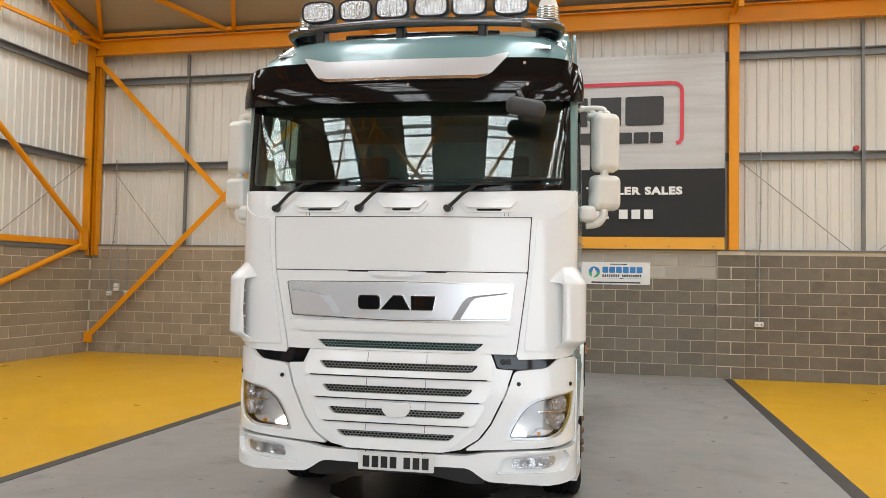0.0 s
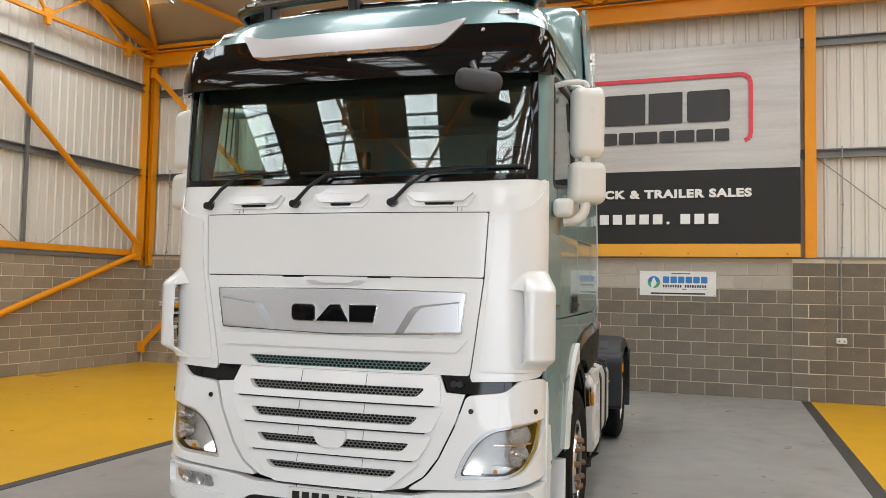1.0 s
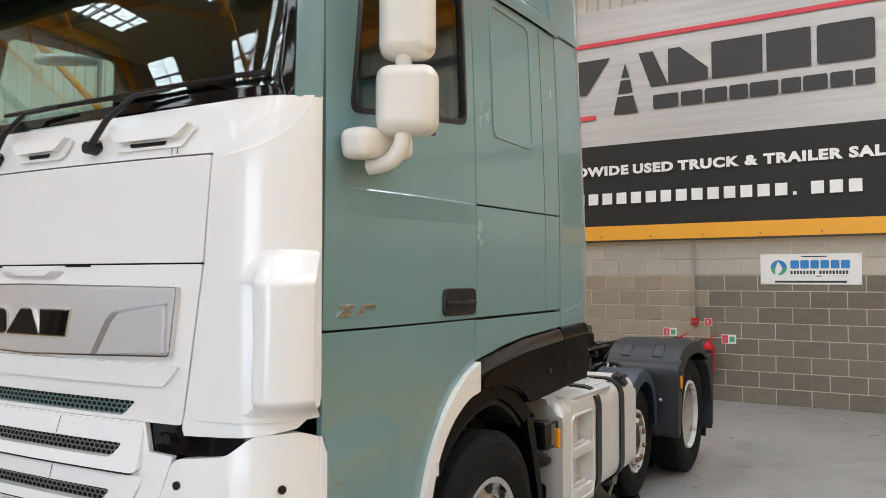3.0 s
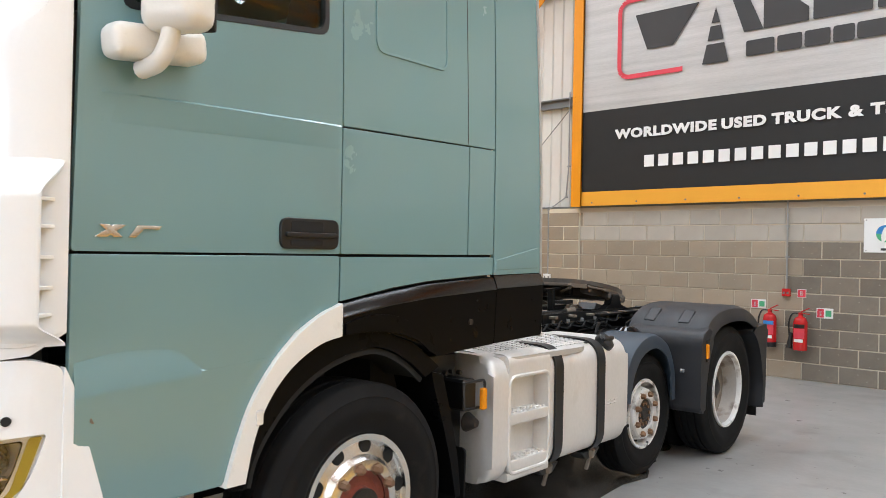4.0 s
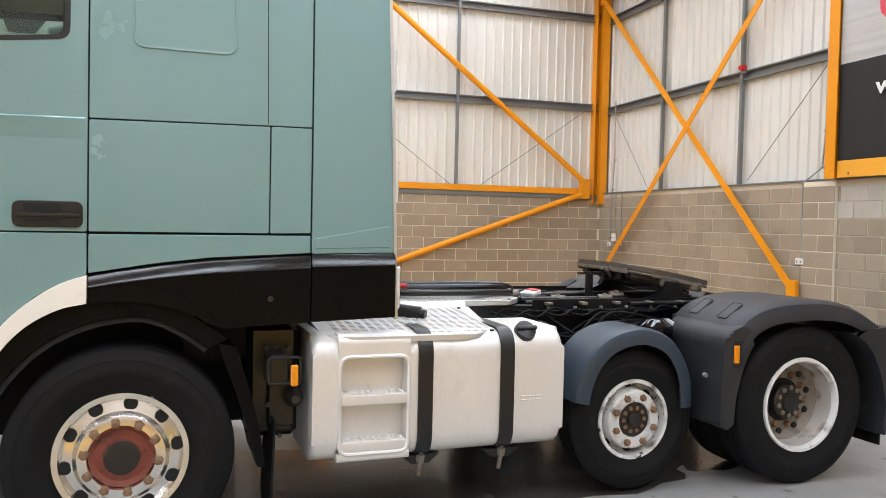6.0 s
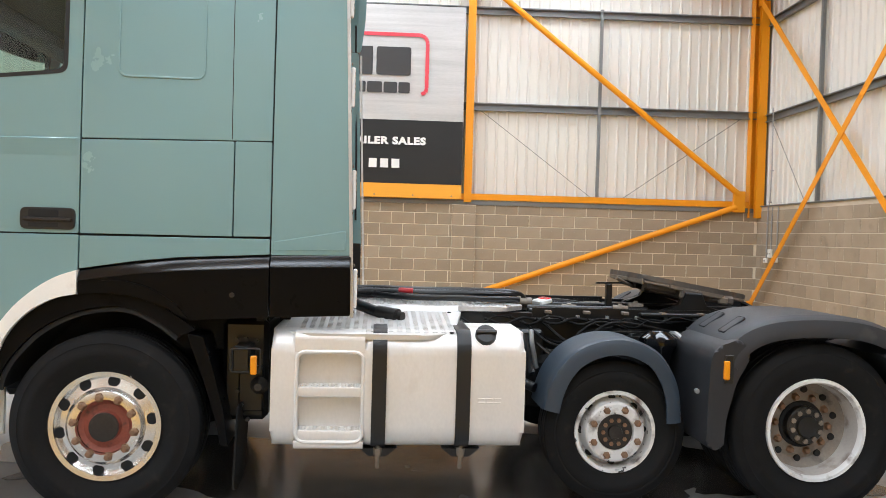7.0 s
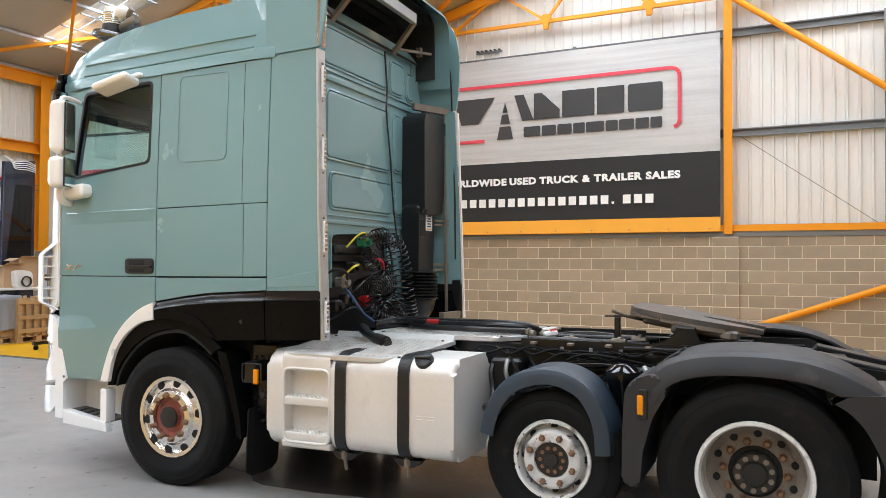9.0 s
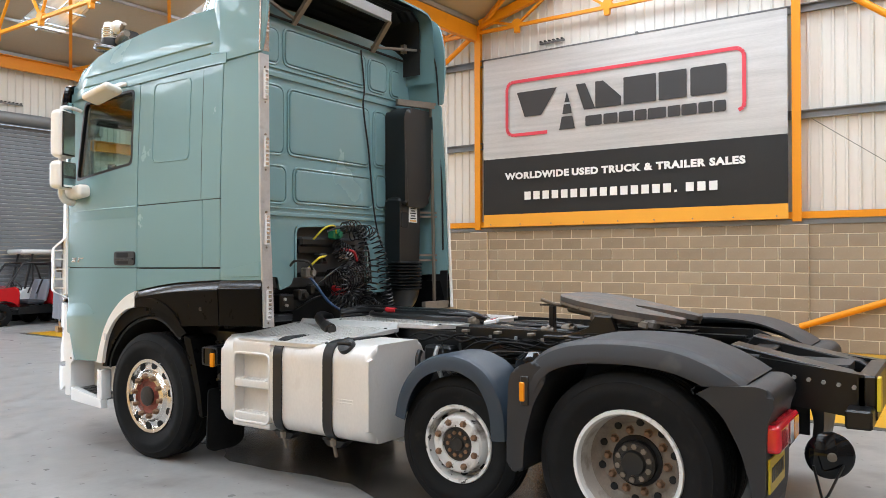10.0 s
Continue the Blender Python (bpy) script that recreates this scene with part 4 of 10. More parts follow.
banner(Matrix.Translation((-3.3, YB - 0.1, 0)), 6.62, 2.56, 3.82, 5.96, 2.34)
banner(Matrix.Translation((XL + 0.14, -2.3, 0)) @ Matrix.Rotation(radians(90), 4, "Z"), 6.33, 2.57, 3.79, 5.99, 2.3)


def wall_sign(x, z, w, h, label, bands):
    """A small sign on the back wall. bands: (u0, v0, u1, v1, material) as shares of it."""
    ob = thing("wall_sign", label, "sign", base=ROT @ Matrix.Translation((x, YB - 0.012, z)))
    bm = bmesh.new()
    bx(bm, 0, -0.006, 0, w, 0, h, 0.001)
    part("board", bm, STICKER, ob)
    for u0, v0, u1, v1, m in bands:
        flat("printed_bar", ob, [(u0 * w, v0 * h), (u1 * w, v0 * h), (u1 * w, v1 * h), (u0 * w, v1 * h)], m, 0.0085)
    return ob


def company_sign():
    w, h = 1.26, 0.42
    ob = wall_sign(0.76, 1.67, w, h, "white printed company sign screwed to the block wall", [(0.42, 0.89, 0.67, 0.925, CHARCOAL), (0.56, 0.26, 0.62, 0.29, CHARCOAL), (0.15, 0.06, 0.86, 0.125, CHARCOAL), (0.31, 0.275, 0.52, 0.283, BLUE_PRINT), (0.66, 0.275, 0.88, 0.283, BLUE_PRINT)])
    for i in range(6):
        u = 0.31 + i * 0.099
        flat("name_bar", ob, rnd([(u * w, 0.52 * h), ((u + 0.085) * w, 0.52 * h), ((u + 0.085) * w, 0.79 * h), (u * w, 0.79 * h)], 0.015, 2), BLUE_PRINT, 0.0085)
    for i, wd in enumerate([0.028] * 8 + [0.0] + [0.03] * 9):
        if wd:
            u = 0.31 + i * 0.0318
            flat("name_bar", ob, [(u * w, 0.34 * h), ((u + wd * 0.75) * w, 0.34 * h), ((u + wd * 0.75) * w, 0.45 * h), (u * w, 0.45 * h)], CHARCOAL, 0.0085)
    ring = [(0.19 * w + 0.105 * math.cos(a * 0.314), 0.55 * h + 0.105 * math.sin(a * 0.314)) for a in range(20)]
    flat("emblem_disc", ob, ring[:11], BLUE_PRINT, 0.0085)
    flat("emblem_disc", ob, ring[10:] + ring[:1], GREEN_PRINT, 0.009)
    flat("emblem_leaf", ob, rnd([(0.185 * w, 0.78 * h), (0.235 * w, 0.5 * h), (0.16 * w, 0.25 * h), (0.15 * w, 0.5 * h)], 0.04), STICKER, 0.0105)
    for u, v in ((0.02, 0.05), (0.98, 0.05), (0.02, 0.95), (0.98, 0.95)):
        bm = bmesh.new()
        cyl(bm, (u * w, -0.006, v * h), (u * w, -0.01, v * h), 0.007, seg=8)
        part("screw", bm, GIRT, ob)


company_sign()
wall_sign(-0.62, 0.9, 0.2, 0.12, "small red and white fire equipment sign on the wall", [(0.05, 0.08, 0.45, 0.92, RED_PRINT), (0.55, 0.2, 0.9, 0.8, GREEN_PRINT), (0.2, 0.2, 0.3, 0.7, STICKER)])
wall_sign(0.22, 0.82, 0.2, 0.13, "small red and white fire equipment sign on the wall", [(0.05, 0.08, 0.45, 0.92, RED_PRINT), (0.55, 0.2, 0.9, 0.8, GREEN_PRINT), (0.2, 0.2, 0.3, 0.7, STICKER)])
wall_sign(-0.02, 1.07, 0.11, 0.11, "small red fire alarm sign on the wall", [(0.06, 0.06, 0.94, 0.94, RED_PRINT), (0.3, 0.25, 0.6, 0.75, STICKER)])


def extinguisher(x, z, band, foot):
    ob = thing("fire_extinguisher", "red fire extinguisher with a black hose hung on the block wall", "extinguisher", base=ROT @ Matrix.Translation((x, YB - 0.12, z)), group="fire extinguishers")
    bm = bmesh.new()
    lathe(bm, [(0, 0), (0.082, 0.0), (0.086, 0.02), (0.086, 0.36), (0.07, 0.41), (0.03, 0.435), (0.025, 0.46), (0, 0.46)], 24, Matrix.Rotation(radians(-90), 4, "Y"))
    part("cylinder", bm, RED_PAINT, ob)
    def patch(z0, z1, a0, a1, material, lift):
        bm = bmesh.new()
        rim = [[bm.verts.new((lift * math.sin(radians(a)), -lift * math.cos(radians(a)), z)) for a in range(a0, a1 + 1, 8)] for z in (z0, z1)]
        for i in range(len(rim[0]) - 1):
            bm.faces.new((rim[0][i], rim[0][i + 1], rim[1][i + 1], rim[1][i]))
        part("label", bm, material, ob)
    patch(0.285, 0.335, -44, 52, band, 0.0872)
    patch(0.155, 0.28, -44, 52, RED_PRINT, 0.0870)
    patch(0.105, 0.145, -40, 40, STICKER, 0.0875)
    if foot:
        bm = bmesh.new()
        lathe(bm, [(0.05, -0.012), (0.088, -0.008), (0.0885, 0.05), (0.084, 0.055)], 24, Matrix.Rotation(radians(-90), 4, "Y"))
        part("foot_ring", bm, BLACK, ob, "black plastic foot")
    bm = bmesh.new()
    bx(bm, -0.02, -0.03, 0.455, 0.02, 0.03, 0.485, 0.005)
    bar(bm, (0.01, -0.02, 0.49), (0.12, -0.05, 0.545), 0.018, 0.012)
    bar(bm, (0.01, -0.02, 0.48), (0.13, -0.05, 0.47), 0.018, 0.01)
    part("valve_handle", bm, RED_PAINT, ob)
    if not foot:
        bm = bmesh.new()
        cyl(bm, (-0.125, -0.04, 0.02), (-0.1, -0.03, 0.22), 0.04, 0.02, 14)
        part("discharge_horn", bm, BLACK, ob, "black discharge horn")
    bm = bmesh.new()
    sweep(bm, curve([(-0.02, 0, 0.47), (-0.1, -0.01, 0.46), (-0.14, -0.02, 0.34), (-0.12, -0.03, 0.15), (-0.095, -0.04, 0.04)]), 0.011, 8)
    part("hose", bm, HOSE, ob)
    bm = bmesh.new()
    bx(bm, -0.03, 0.08, 0.3, 0.03, 0.115, 0.42, 0.004)
    part("wall_bracket", bm, GALV, ob)


extinguisher(-0.33, 0.42, BLUE_PRINT, True)
extinguisher(0.06, 0.4, BLACK, False)


def conduit(points, box=None, box_mat=PVC, label="grey wall conduit with a white socket box"):
    ob = thing("conduit", label, "conduit", base=ROT)
    bm = bmesh.new()
    sweep(bm, points, 0.012, 8)
    part("pipe", bm, GALV, ob)
    for p in points[1:-1]:
        bm = bmesh.new()
        bx(bm, p[0] - 0.022, p[1] - 0.014, p[2] - 0.012, p[0] + 0.022, p[1] + 0.03, p[2] + 0.012)
        part("clip", bm, GALV, ob)
    if box:
        x, y, z, w, h = box
        bm = bmesh.new()
        bx(bm, x - w / 2, y - 0.05, z - h / 2, x + w / 2, y, z + h / 2, 0.006)
        b = part("socket_box", bm, box_mat, ob)
        for s in (-0.25, 0.25):
            bm = bmesh.new()
            bx(bm, x + s * w - 0.012, y - 0.054, z - 0.02, x + s * w + 0.012, y - 0.049, z + 0.01)
            part("switch", bm, GIRT, b)


W = YB - 0.02
conduit([(3.95, W, 4.15), (3.95, W, 3.2), (3.94, W, 2.5), (3.92, W - 0.03, 2.3), (3.92, W - 0.02, 1.7), (3.92, W - 0.02, 1.05)], (3.92, W, 1.0, 0.15, 0.09))
conduit([(-3.62, W, 4.2), (-3.62, W, 3.0), (-3.66, W, 2.5), (-3.98, W - 0.03, 2.3), (-3.98, W - 0.02, 1.8), (-3.98, W - 0.02, 1.25)], (-3.98, W, 1.2, 0.15, 0.09))
conduit([(-0.1, W - 0.07, 2.66), (-0.15, W - 0.03, 2.45), (-0.15, W - 0.02, 2.0), (-0.15, W - 0.02, 1.6), (-0.15, W - 0.02, 1.18)], (-0.15, W, 1.13, 0.1, 0.1), RED_PAINT, "grey wall conduit with a red fire alarm call point")
for cx2, zb, hw in ((-9.35, 1.28, 0.1), (-9.17, 1.42, 0.12), (-8.93, 1.3, 0.1)):
    conduit([(cx2, W, 2.3), (cx2, W - 0.01, 2.0), (cx2, W - 0.01, zb)], (cx2, W, zb, hw, 0.16 if hw > 0.1 else 0.09))
conduit([(-9.28, W, 4.2), (-9.26, W, 3.0), (-9.3, W, 2.4), (-9.35, W, 2.3)], None)


def beacon(x, y, z, base):
    ob = thing("alarm_sounder", "small red alarm sounder on the sheeting rail", "alarm", base=ROT @ base)
    bm = bmesh.new()
    lathe(bm, [(0, 0), (0.05, 0), (0.05, 0.05), (0.035, 0.1), (0, 0.11)], 16, Matrix.Translation((x, y, z)) @ Matrix.Rotation(radians(-90), 4, "Z"))
    part("sounder", bm, RED_PAINT, ob)
    bm = bmesh.new()
    bx(bm, x - 0.03, y - 0.02, z - 0.09, x + 0.03, y + 0.01, z - 0.04, 0.004)
    part("mount", bm, GIRT, ob)


beacon(5.53, YB - 0.0, 4.16, Matrix())
beacon(-5.35, YB - 0.0, 4.16, Matrix())
beacon(-7.9, YF + 0.02, 3.9, Matrix())


def wall_lamp(base):
    ob = thing("wall_bracket", "small dark bracket fixed high on the wall sheeting", "bracket", base=ROT @ base)
    bm = bmesh.new()
    bx(bm, -0.3, -0.05, 0.0, 0.3, -0.02, 0.045, 0.004)
    part("rail", bm, GIRT, ob)
    for i in range(6):
        bm = bmesh.new()
        bx(bm, -0.28 + i * 0.1, -0.09, 0.04, -0.24 + i * 0.1, 0.0, 0.07, 0.003)
        part("clamp", bm, BLACK, ob)


wall_lamp(Matrix.Translation((-0.9, YB + 0.1, 6.15)))
wall_lamp(Matrix.Translation((XL - 0.1, -0.7, 6.2)) @ Matrix.Rotation(radians(90), 4, "Z"))


# ---- roller door ----
def roller_door():
    ob = thing("door_1", "large closed grey steel roller shutter door", "roller door", base=ROT @ Matrix.Translation((-7.2, YF, 0)), kind="structure")
    w, h = 5.3, 5.1
    bm = bmesh.new()
    prism(bm, [(0.0, 0.0), (0.018, 0.01), (0.024, 0.05), (0.018, 0.09), (0.0, 0.1), (-0.008, 0.05)], "x", 0.1, w - 0.1)
    slat = mesh_of("slat", bm, SHUTTER, 40)
    for i in range(int(h / 0.102)):
        s = new("slat", slat)
        s.parent, s.location = ob, (0, 0, i * 0.102)
    for x0 in (0.0, w - 0.12):
        bm = bmesh.new()
        section(bm, channel(0.12, 0.12, 0.01), (x0 + 0.06, 0.0, 0), (x0 + 0.06, 0.0, h + 0.2), (0, 1, 0), (1, 0, 0))
        part("guide_rail", bm, SHUTTER, ob, smooth=0)
    bm = bmesh.new()
    cyl(bm, (0.0, 0.2, h + 0.16), (w, 0.2, h + 0.16), 0.16, seg=20)
    part("drum", bm, GIRT, ob)
    for x0 in (-0.12, w):
        bm = bmesh.new()
        bx(bm, x0, -0.05, h - 0.05, x0 + 0.12, 0.42, h + 0.42, 0.01)
        part("end_plate", bm, GALV, ob)


roller_door()
wall_lamp(Matrix.Translation((-5.0, YF - 0.05, 5.65)) @ Matrix.Rotation(radians(180), 4, "Z"))
for k in range(4):
    conduit([(-8.35 + 0.14 * k, YF + 0.02, 4.2), (-8.35 + 0.14 * k, YF + 0.02, 2.6), (-8.5 + 0.14 * k, YF + 0.02, 2.3), (-8.5 + 0.14 * k, YF + 0.02, 2.0)], None, label="grey wall conduit running down the sheeting")

# ---- the tractor unit: front at y = 0, tail at y = 6.6, its near side at +x ----
truck = thing("tractor_unit", "teal three-axle lorry tractor unit with white front on grey floor", "lorry")
X0, R0, XSIDE = 0.97, 0.235, 1.212
TH0 = math.atan(2 * 0.05536 * X0)
Y0 = -0.07 + 0.05536 * X0 * X0
L0, L1 = 0.9719, 0.9719 + R0 * (math.pi / 2 - TH0)
XS = X0 + R0 * (1 - math.sin(TH0))


def plan(u):
    """The cab's outline in plan: the place and the way out at u metres from the middle of the front."""
    s, u = (1 if u >= 0 else -1), abs(u)
    u = u if u < 1.1 else 1.1 + (u - 1.1) * 0.754
    if u <= L0:
        x = u * X0 / L0
        k = 2 * 0.05536 * x
        n = Vector((k, -1)).normalized()
        return s * x, -0.07 + 0.05536 * x * x, s * n.x, n.y
    if u <= L1:
        f = (u - L0) / R0 + TH0
        return s * (X0 + R0 * (math.sin(f) - math.sin(TH0))), Y0 + R0 * (math.cos(TH0) - math.cos(f)), s * math.sin(f), -math.cos(f)
    return s * XS, Y0 + R0 * math.cos(TH0) + u - L1, s * 1.0, 0.0


LEAN = ((0.2, -0.03), (0.5, -0.055), (0.62, -0.05), (0.75, -0.045), (1.05, -0.035), (1.25, 0.0), (1.7, 0.01), (2.1, 0.02), (2.2, 0.03), (2.32, 0.06), (3.0, 0.15), (3.3, 0.18))


def lean(z):
    for (a, p), (b, q) in zip(LEAN, LEAN[1:]):
        if z <= b:
            return p + (q - p) * max(0.0, (z - a) / (b - a))
    return LEAN[-1][1]


def front_map(push=0.0, tilt=None):
    """Bends (along the outline, height, out) on to the cab's front. tilt: (z0, w0, z1, w1)."""
    def fn(u, z, w):
        x, y, nx, ny = plan(u)
        w += push
        if tilt:
            w += tilt[1] + (tilt[3] - tilt[1]) * min(max((z - tilt[0]) / (tilt[2] - tilt[0]), 0), 1)
        fade = 1 - min(max((abs(u) - 1.0) / 0.37, 0.0), 1.0)
        aside = 0.022 * fade * min(max((1.8 - z) / 0.5, 0.0), 1.0)
        return Vector((x + nx * w + aside, y + ny * w + lean(z) * fade, z))
    return fn


def side_map(s, push=0.0):
    """Bends (y, z, out) on to the cab's side; s is 1 on the near side and -1 on the far side."""
    def fn(y, z, w):
        x = XSIDE - 0.032 * min(1.0, max(0.0, (0.75 - y) / 0.53)) ** 1.5 + w + push - 0.035 * max(0.0, (z - 2.05) / 1.05) ** 1.4 + (-0.03 if s > 0 else 0.18) * max(0.0, y - 2.3)
        return Vector((s * x, y, z))
    return fn


def fpart(name, outline, material, parent, label="", holes=(), push=0.0, thick=0.02, bev=0.005, tilt=None, step=(0.06, 0.16)):
    bm = bmesh.new()
    panel(bm, outline, front_map(push, tilt), holes, step, thick, bev)
    return part(name, bm, material, parent, label)


def spart(name, outline, material, parent, s, label="", holes=(), push=0.0, thick=0.022, bev=0.005, step=(0.25, 0.2), roll=0.0):
    """A panel on the cab's side. roll: how steeply its foot falls back."""
    bm = bmesh.new()
    f = side_map(s, push)
    panel(bm, outline, (lambda y, z, w: f(y, z, w - roll * max(0.0, 1.42 - z))) if roll else f, holes, step, thick, bev)
    return part(name, bm, material, parent, label)


def sill_shoulder(parent, s, rows):
    """The leaning top face of a sill. rows: (along, top, foot)."""
    bm = bmesh.new()
    f = side_map(s, 0.025)
    ring = [[bm.verts.new(f(y, a + (b - a) * t, w)) for t, w in ((0, -0.05), (0, -0.032), (0.12, -0.022), (0.9, -0.001), (1, 0.0), (1.03, -0.012))] for y, a, b in rows]
    for p, q in zip(ring, ring[1:]):
        for i in range(5):
            bm.faces.new((p[i], p[i + 1], q[i + 1], q[i]))
    for p in (ring[0], ring[-1]):
        bm.faces.new(p)
    bmesh.ops.recalc_face_normals(bm, faces=bm.faces)
    part("sill_shoulder", bm, SILL_GLOSS, parent)


def flip(pts):
    return [(-u, v) for u, v in pts]


def both(pts):
    """The two mirrored copies of an outline in (u, z)."""
    return (pts, flip(pts))


# the dark shell added behind the joints, so no light shows through them
def inner_shell():
    hole = rnd([(0.4, 2.33), (1.16, 2.42), (1.16, 3.01), (0.5, 2.98)], 0.05)
    for s in (1, -1):
        bm = bmesh.new()
        panel(bm, [(0.26, 1.37), (2.29, 1.47), (2.29, 3.1), (0.26, 3.03)], side_map(s, -0.03), (hole,), (0.5, 0.5), 0.012, 0)
        part("cab_inner_shell", bm, SHADE_BLACK, truck)
    bm = bmesh.new()
    panel(bm, [(-1.3, 1.2), (1.3, 1.2), (1.34, 2.3), (-1.34, 2.3)], front_map(-0.045), (), (0.08, 0.3), 0.02, 0)
    part("front_bulkhead", bm, SHADE_BLACK, truck)
    bm = bmesh.new()
    panel(bm, [(-1.28, 0.62), (1.28, 0.62), (1.3, 1.2), (-1.3, 1.2)], front_map(-0.12), (), (0.08, 0.3), 0.02, 0)
    part("radiator_panel", bm, SHADE_BLACK, truck)
    bm = bmesh.new()
    bx(bm, -1.16, 0.1, 1.38, 1.16, 2.3, 1.46)
    part("cab_floor", bm, INTERIOR, truck)
    bm = bmesh.new()
    bx(bm, -1.15, 0.3, 3.04, 1.15, 2.28, 3.07)
    part("headlining", bm, LINING, truck)
    bm = bmesh.new()
    bx(bm, -1.15, 1.55, 1.46, 1.15, 2.28, 1.95, 0.04)
    part("bunk_base", bm, INTERIOR, truck)
    bm = bmesh.new()
    bx(bm, -1.12, 1.6, 1.95, 1.12, 2.26, 2.1, 0.05, 2)
    part("bunk_mattress", bm, SEAT_CLOTH, truck)


inner_shell()


# unseen masses and plates added to keep the bright floor beyond from showing
def under_cab():
    bm = bmesh.new()
    bx(bm, -0.42, 0.5, 0.5, 0.42, 2.2, 1.36, 0.05)
    part("engine_block", bm, FRAME, truck, "black engine and gearbox mass under the cab")
    bm = bmesh.new()
    bx(bm, -0.28, 2.2, 0.52, 0.28, 3.5, 0.92, 0.06)
    part("gearbox", bm, FRAME, truck)
    for s in (1, -1):
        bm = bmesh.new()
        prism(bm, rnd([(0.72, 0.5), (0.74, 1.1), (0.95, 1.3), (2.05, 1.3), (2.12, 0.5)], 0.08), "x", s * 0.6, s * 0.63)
        part("wheel_arch_liner", bm, SHADE_BLACK, truck, "black plate added to block light behind the front wheel")
        bm = bmesh.new()
        bx(bm, s * 0.46, 4.52, 0.42, s * 0.56, 5.0, 0.98, 0.02)
        part("axle_bracket", bm, FRAME, truck)
        bm = bmesh.new()
        bx(bm, s * 0.48, 3.72, 0.5, s * 0.6, 3.95, 1.0, 0.02)
        part("axle_bracket", bm, FRAME, truck)


under_cab()


def cab_interior():
    bm = bmesh.new()
    prism(bm, [(0.14, 1.46), (0.14, 2.24), (0.3, 2.31), (0.55, 2.26), (0.62, 2.1), (0.58, 1.9), (0.5, 1.46)], "x", -1.13, 1.13, 0.015, 2)
    part("dashboard", bm, INTERIOR, truck)
    for x, d in ((-0.62, "driver"), (0.62, "passenger")):
        bm = bmesh.new()
        bx(bm, x - 0.26, 0.95, 1.75, x + 0.26, 1.45, 1.93, 0.05, 2)
        seat = part("seat", bm, SEAT_CLOTH, truck, "dark cloth suspension seat")
        bm = bmesh.new()
        moved(bm, bx(bm, -0.25, -0.07, 0, 0.25, 0.07, 0.72, 0.05, 2), pose(x, 1.42, 1.9, -10))
        part("backrest", bm, SEAT_CLOTH, seat)
        bm = bmesh.new()
        moved(bm, bx(bm, -0.14, -0.05, 0, 0.14, 0.05, 0.2, 0.04, 2), pose(x, 1.56, 2.6, -10))
        part("headrest", bm, SEAT_CLOTH, seat)
        bm = bmesh.new()
        cyl(bm, (x, 1.2, 1.46), (x, 1.2, 1.76), 0.16)
        part("pedestal", bm, BLACK, seat)
    bm = bmesh.new()
    m = pose(-0.62, 0.72, 2.18, 32)
    sweep(bm, [m @ Vector((0.22 * math.cos(a * math.pi / 16), 0.22 * math.sin(a * math.pi / 16), 0)) for a in range(32)], 0.016, 8, True)
    wheel = part("steering_wheel", bm, BLACK, truck)
    bm = bmesh.new()
    for a in (0.2, 2.94, 4.71):
        bar(bm, m @ Vector((0, 0, -0.02)), m @ Vector((0.21 * math.cos(a), 0.21 * math.sin(a), 0)), 0.03, 0.02)
    lathe(bm, [(0, 0.03), (0.08, 0.02), (0.09, -0.03), (0.03, -0.25), (0, -0.25)], 20, m @ Matrix.Rotation(radians(-90), 4, "Y"))
    part("spokes", bm, BLACK, wheel)
    # sun blind cords and a curtain track
    bm = bmesh.new()
    sweep(bm, [(-0.92, 0.24, 2.92), (-0.92, 0.2, 2.55), (-0.9, 0.2, 2.52), (-0.88, 0.2, 2.55), (-0.88, 0.24, 2.92)], 0.005, 6)
    part("blind_cord", bm, BLACK, truck)
    bm = bmesh.new()
    bx(bm, -1.1, 0.24, 2.9, 1.1, 0.42, 3.03, 0.03)
    part("header_shelf", bm, INTERIOR, truck)


cab_interior()


def windscreen():
    low = [(-1.20, 2.325), (-0.6, 2.315), (0, 2.31), (0.6, 2.315), (1.20, 2.325)]
    frame = rnd(low + [(1.17, 3.02), (-1.17, 3.02)], 0.03)
    hole = rnd([(-1.13, 2.36), (0, 2.345), (1.13, 2.36), (1.10, 2.97), (-1.10, 2.97)], 0.06)
    ob = fpart("windscreen_surround", frame, BLACK_GLOSS, truck, "black windscreen border", (hole,), 0.0, 0.012, 0.003)
    bm = bmesh.new()
    panel(bm, rnd([(-1.15, 2.34), (0, 2.33), (1.15, 2.34), (1.12, 2.985), (-1.12, 2.985)], 0.05), front_map(-0.004), (), (0.05, 0.06), 0.004, 0)
    part("windscreen_glass", bm, GLASS, ob, "tinted windscreen glass")
    for s, pts in zip((1, -1), both(rnd([(1.21, 2.32), (1.385, 2.33), (1.40, 3.035), (1.18, 3.03)], 0.02))):
        fpart("a_pillar", pts, TEAL, truck, "teal windscreen pillar", (), 0.0, 0.03, 0.008)


windscreen()


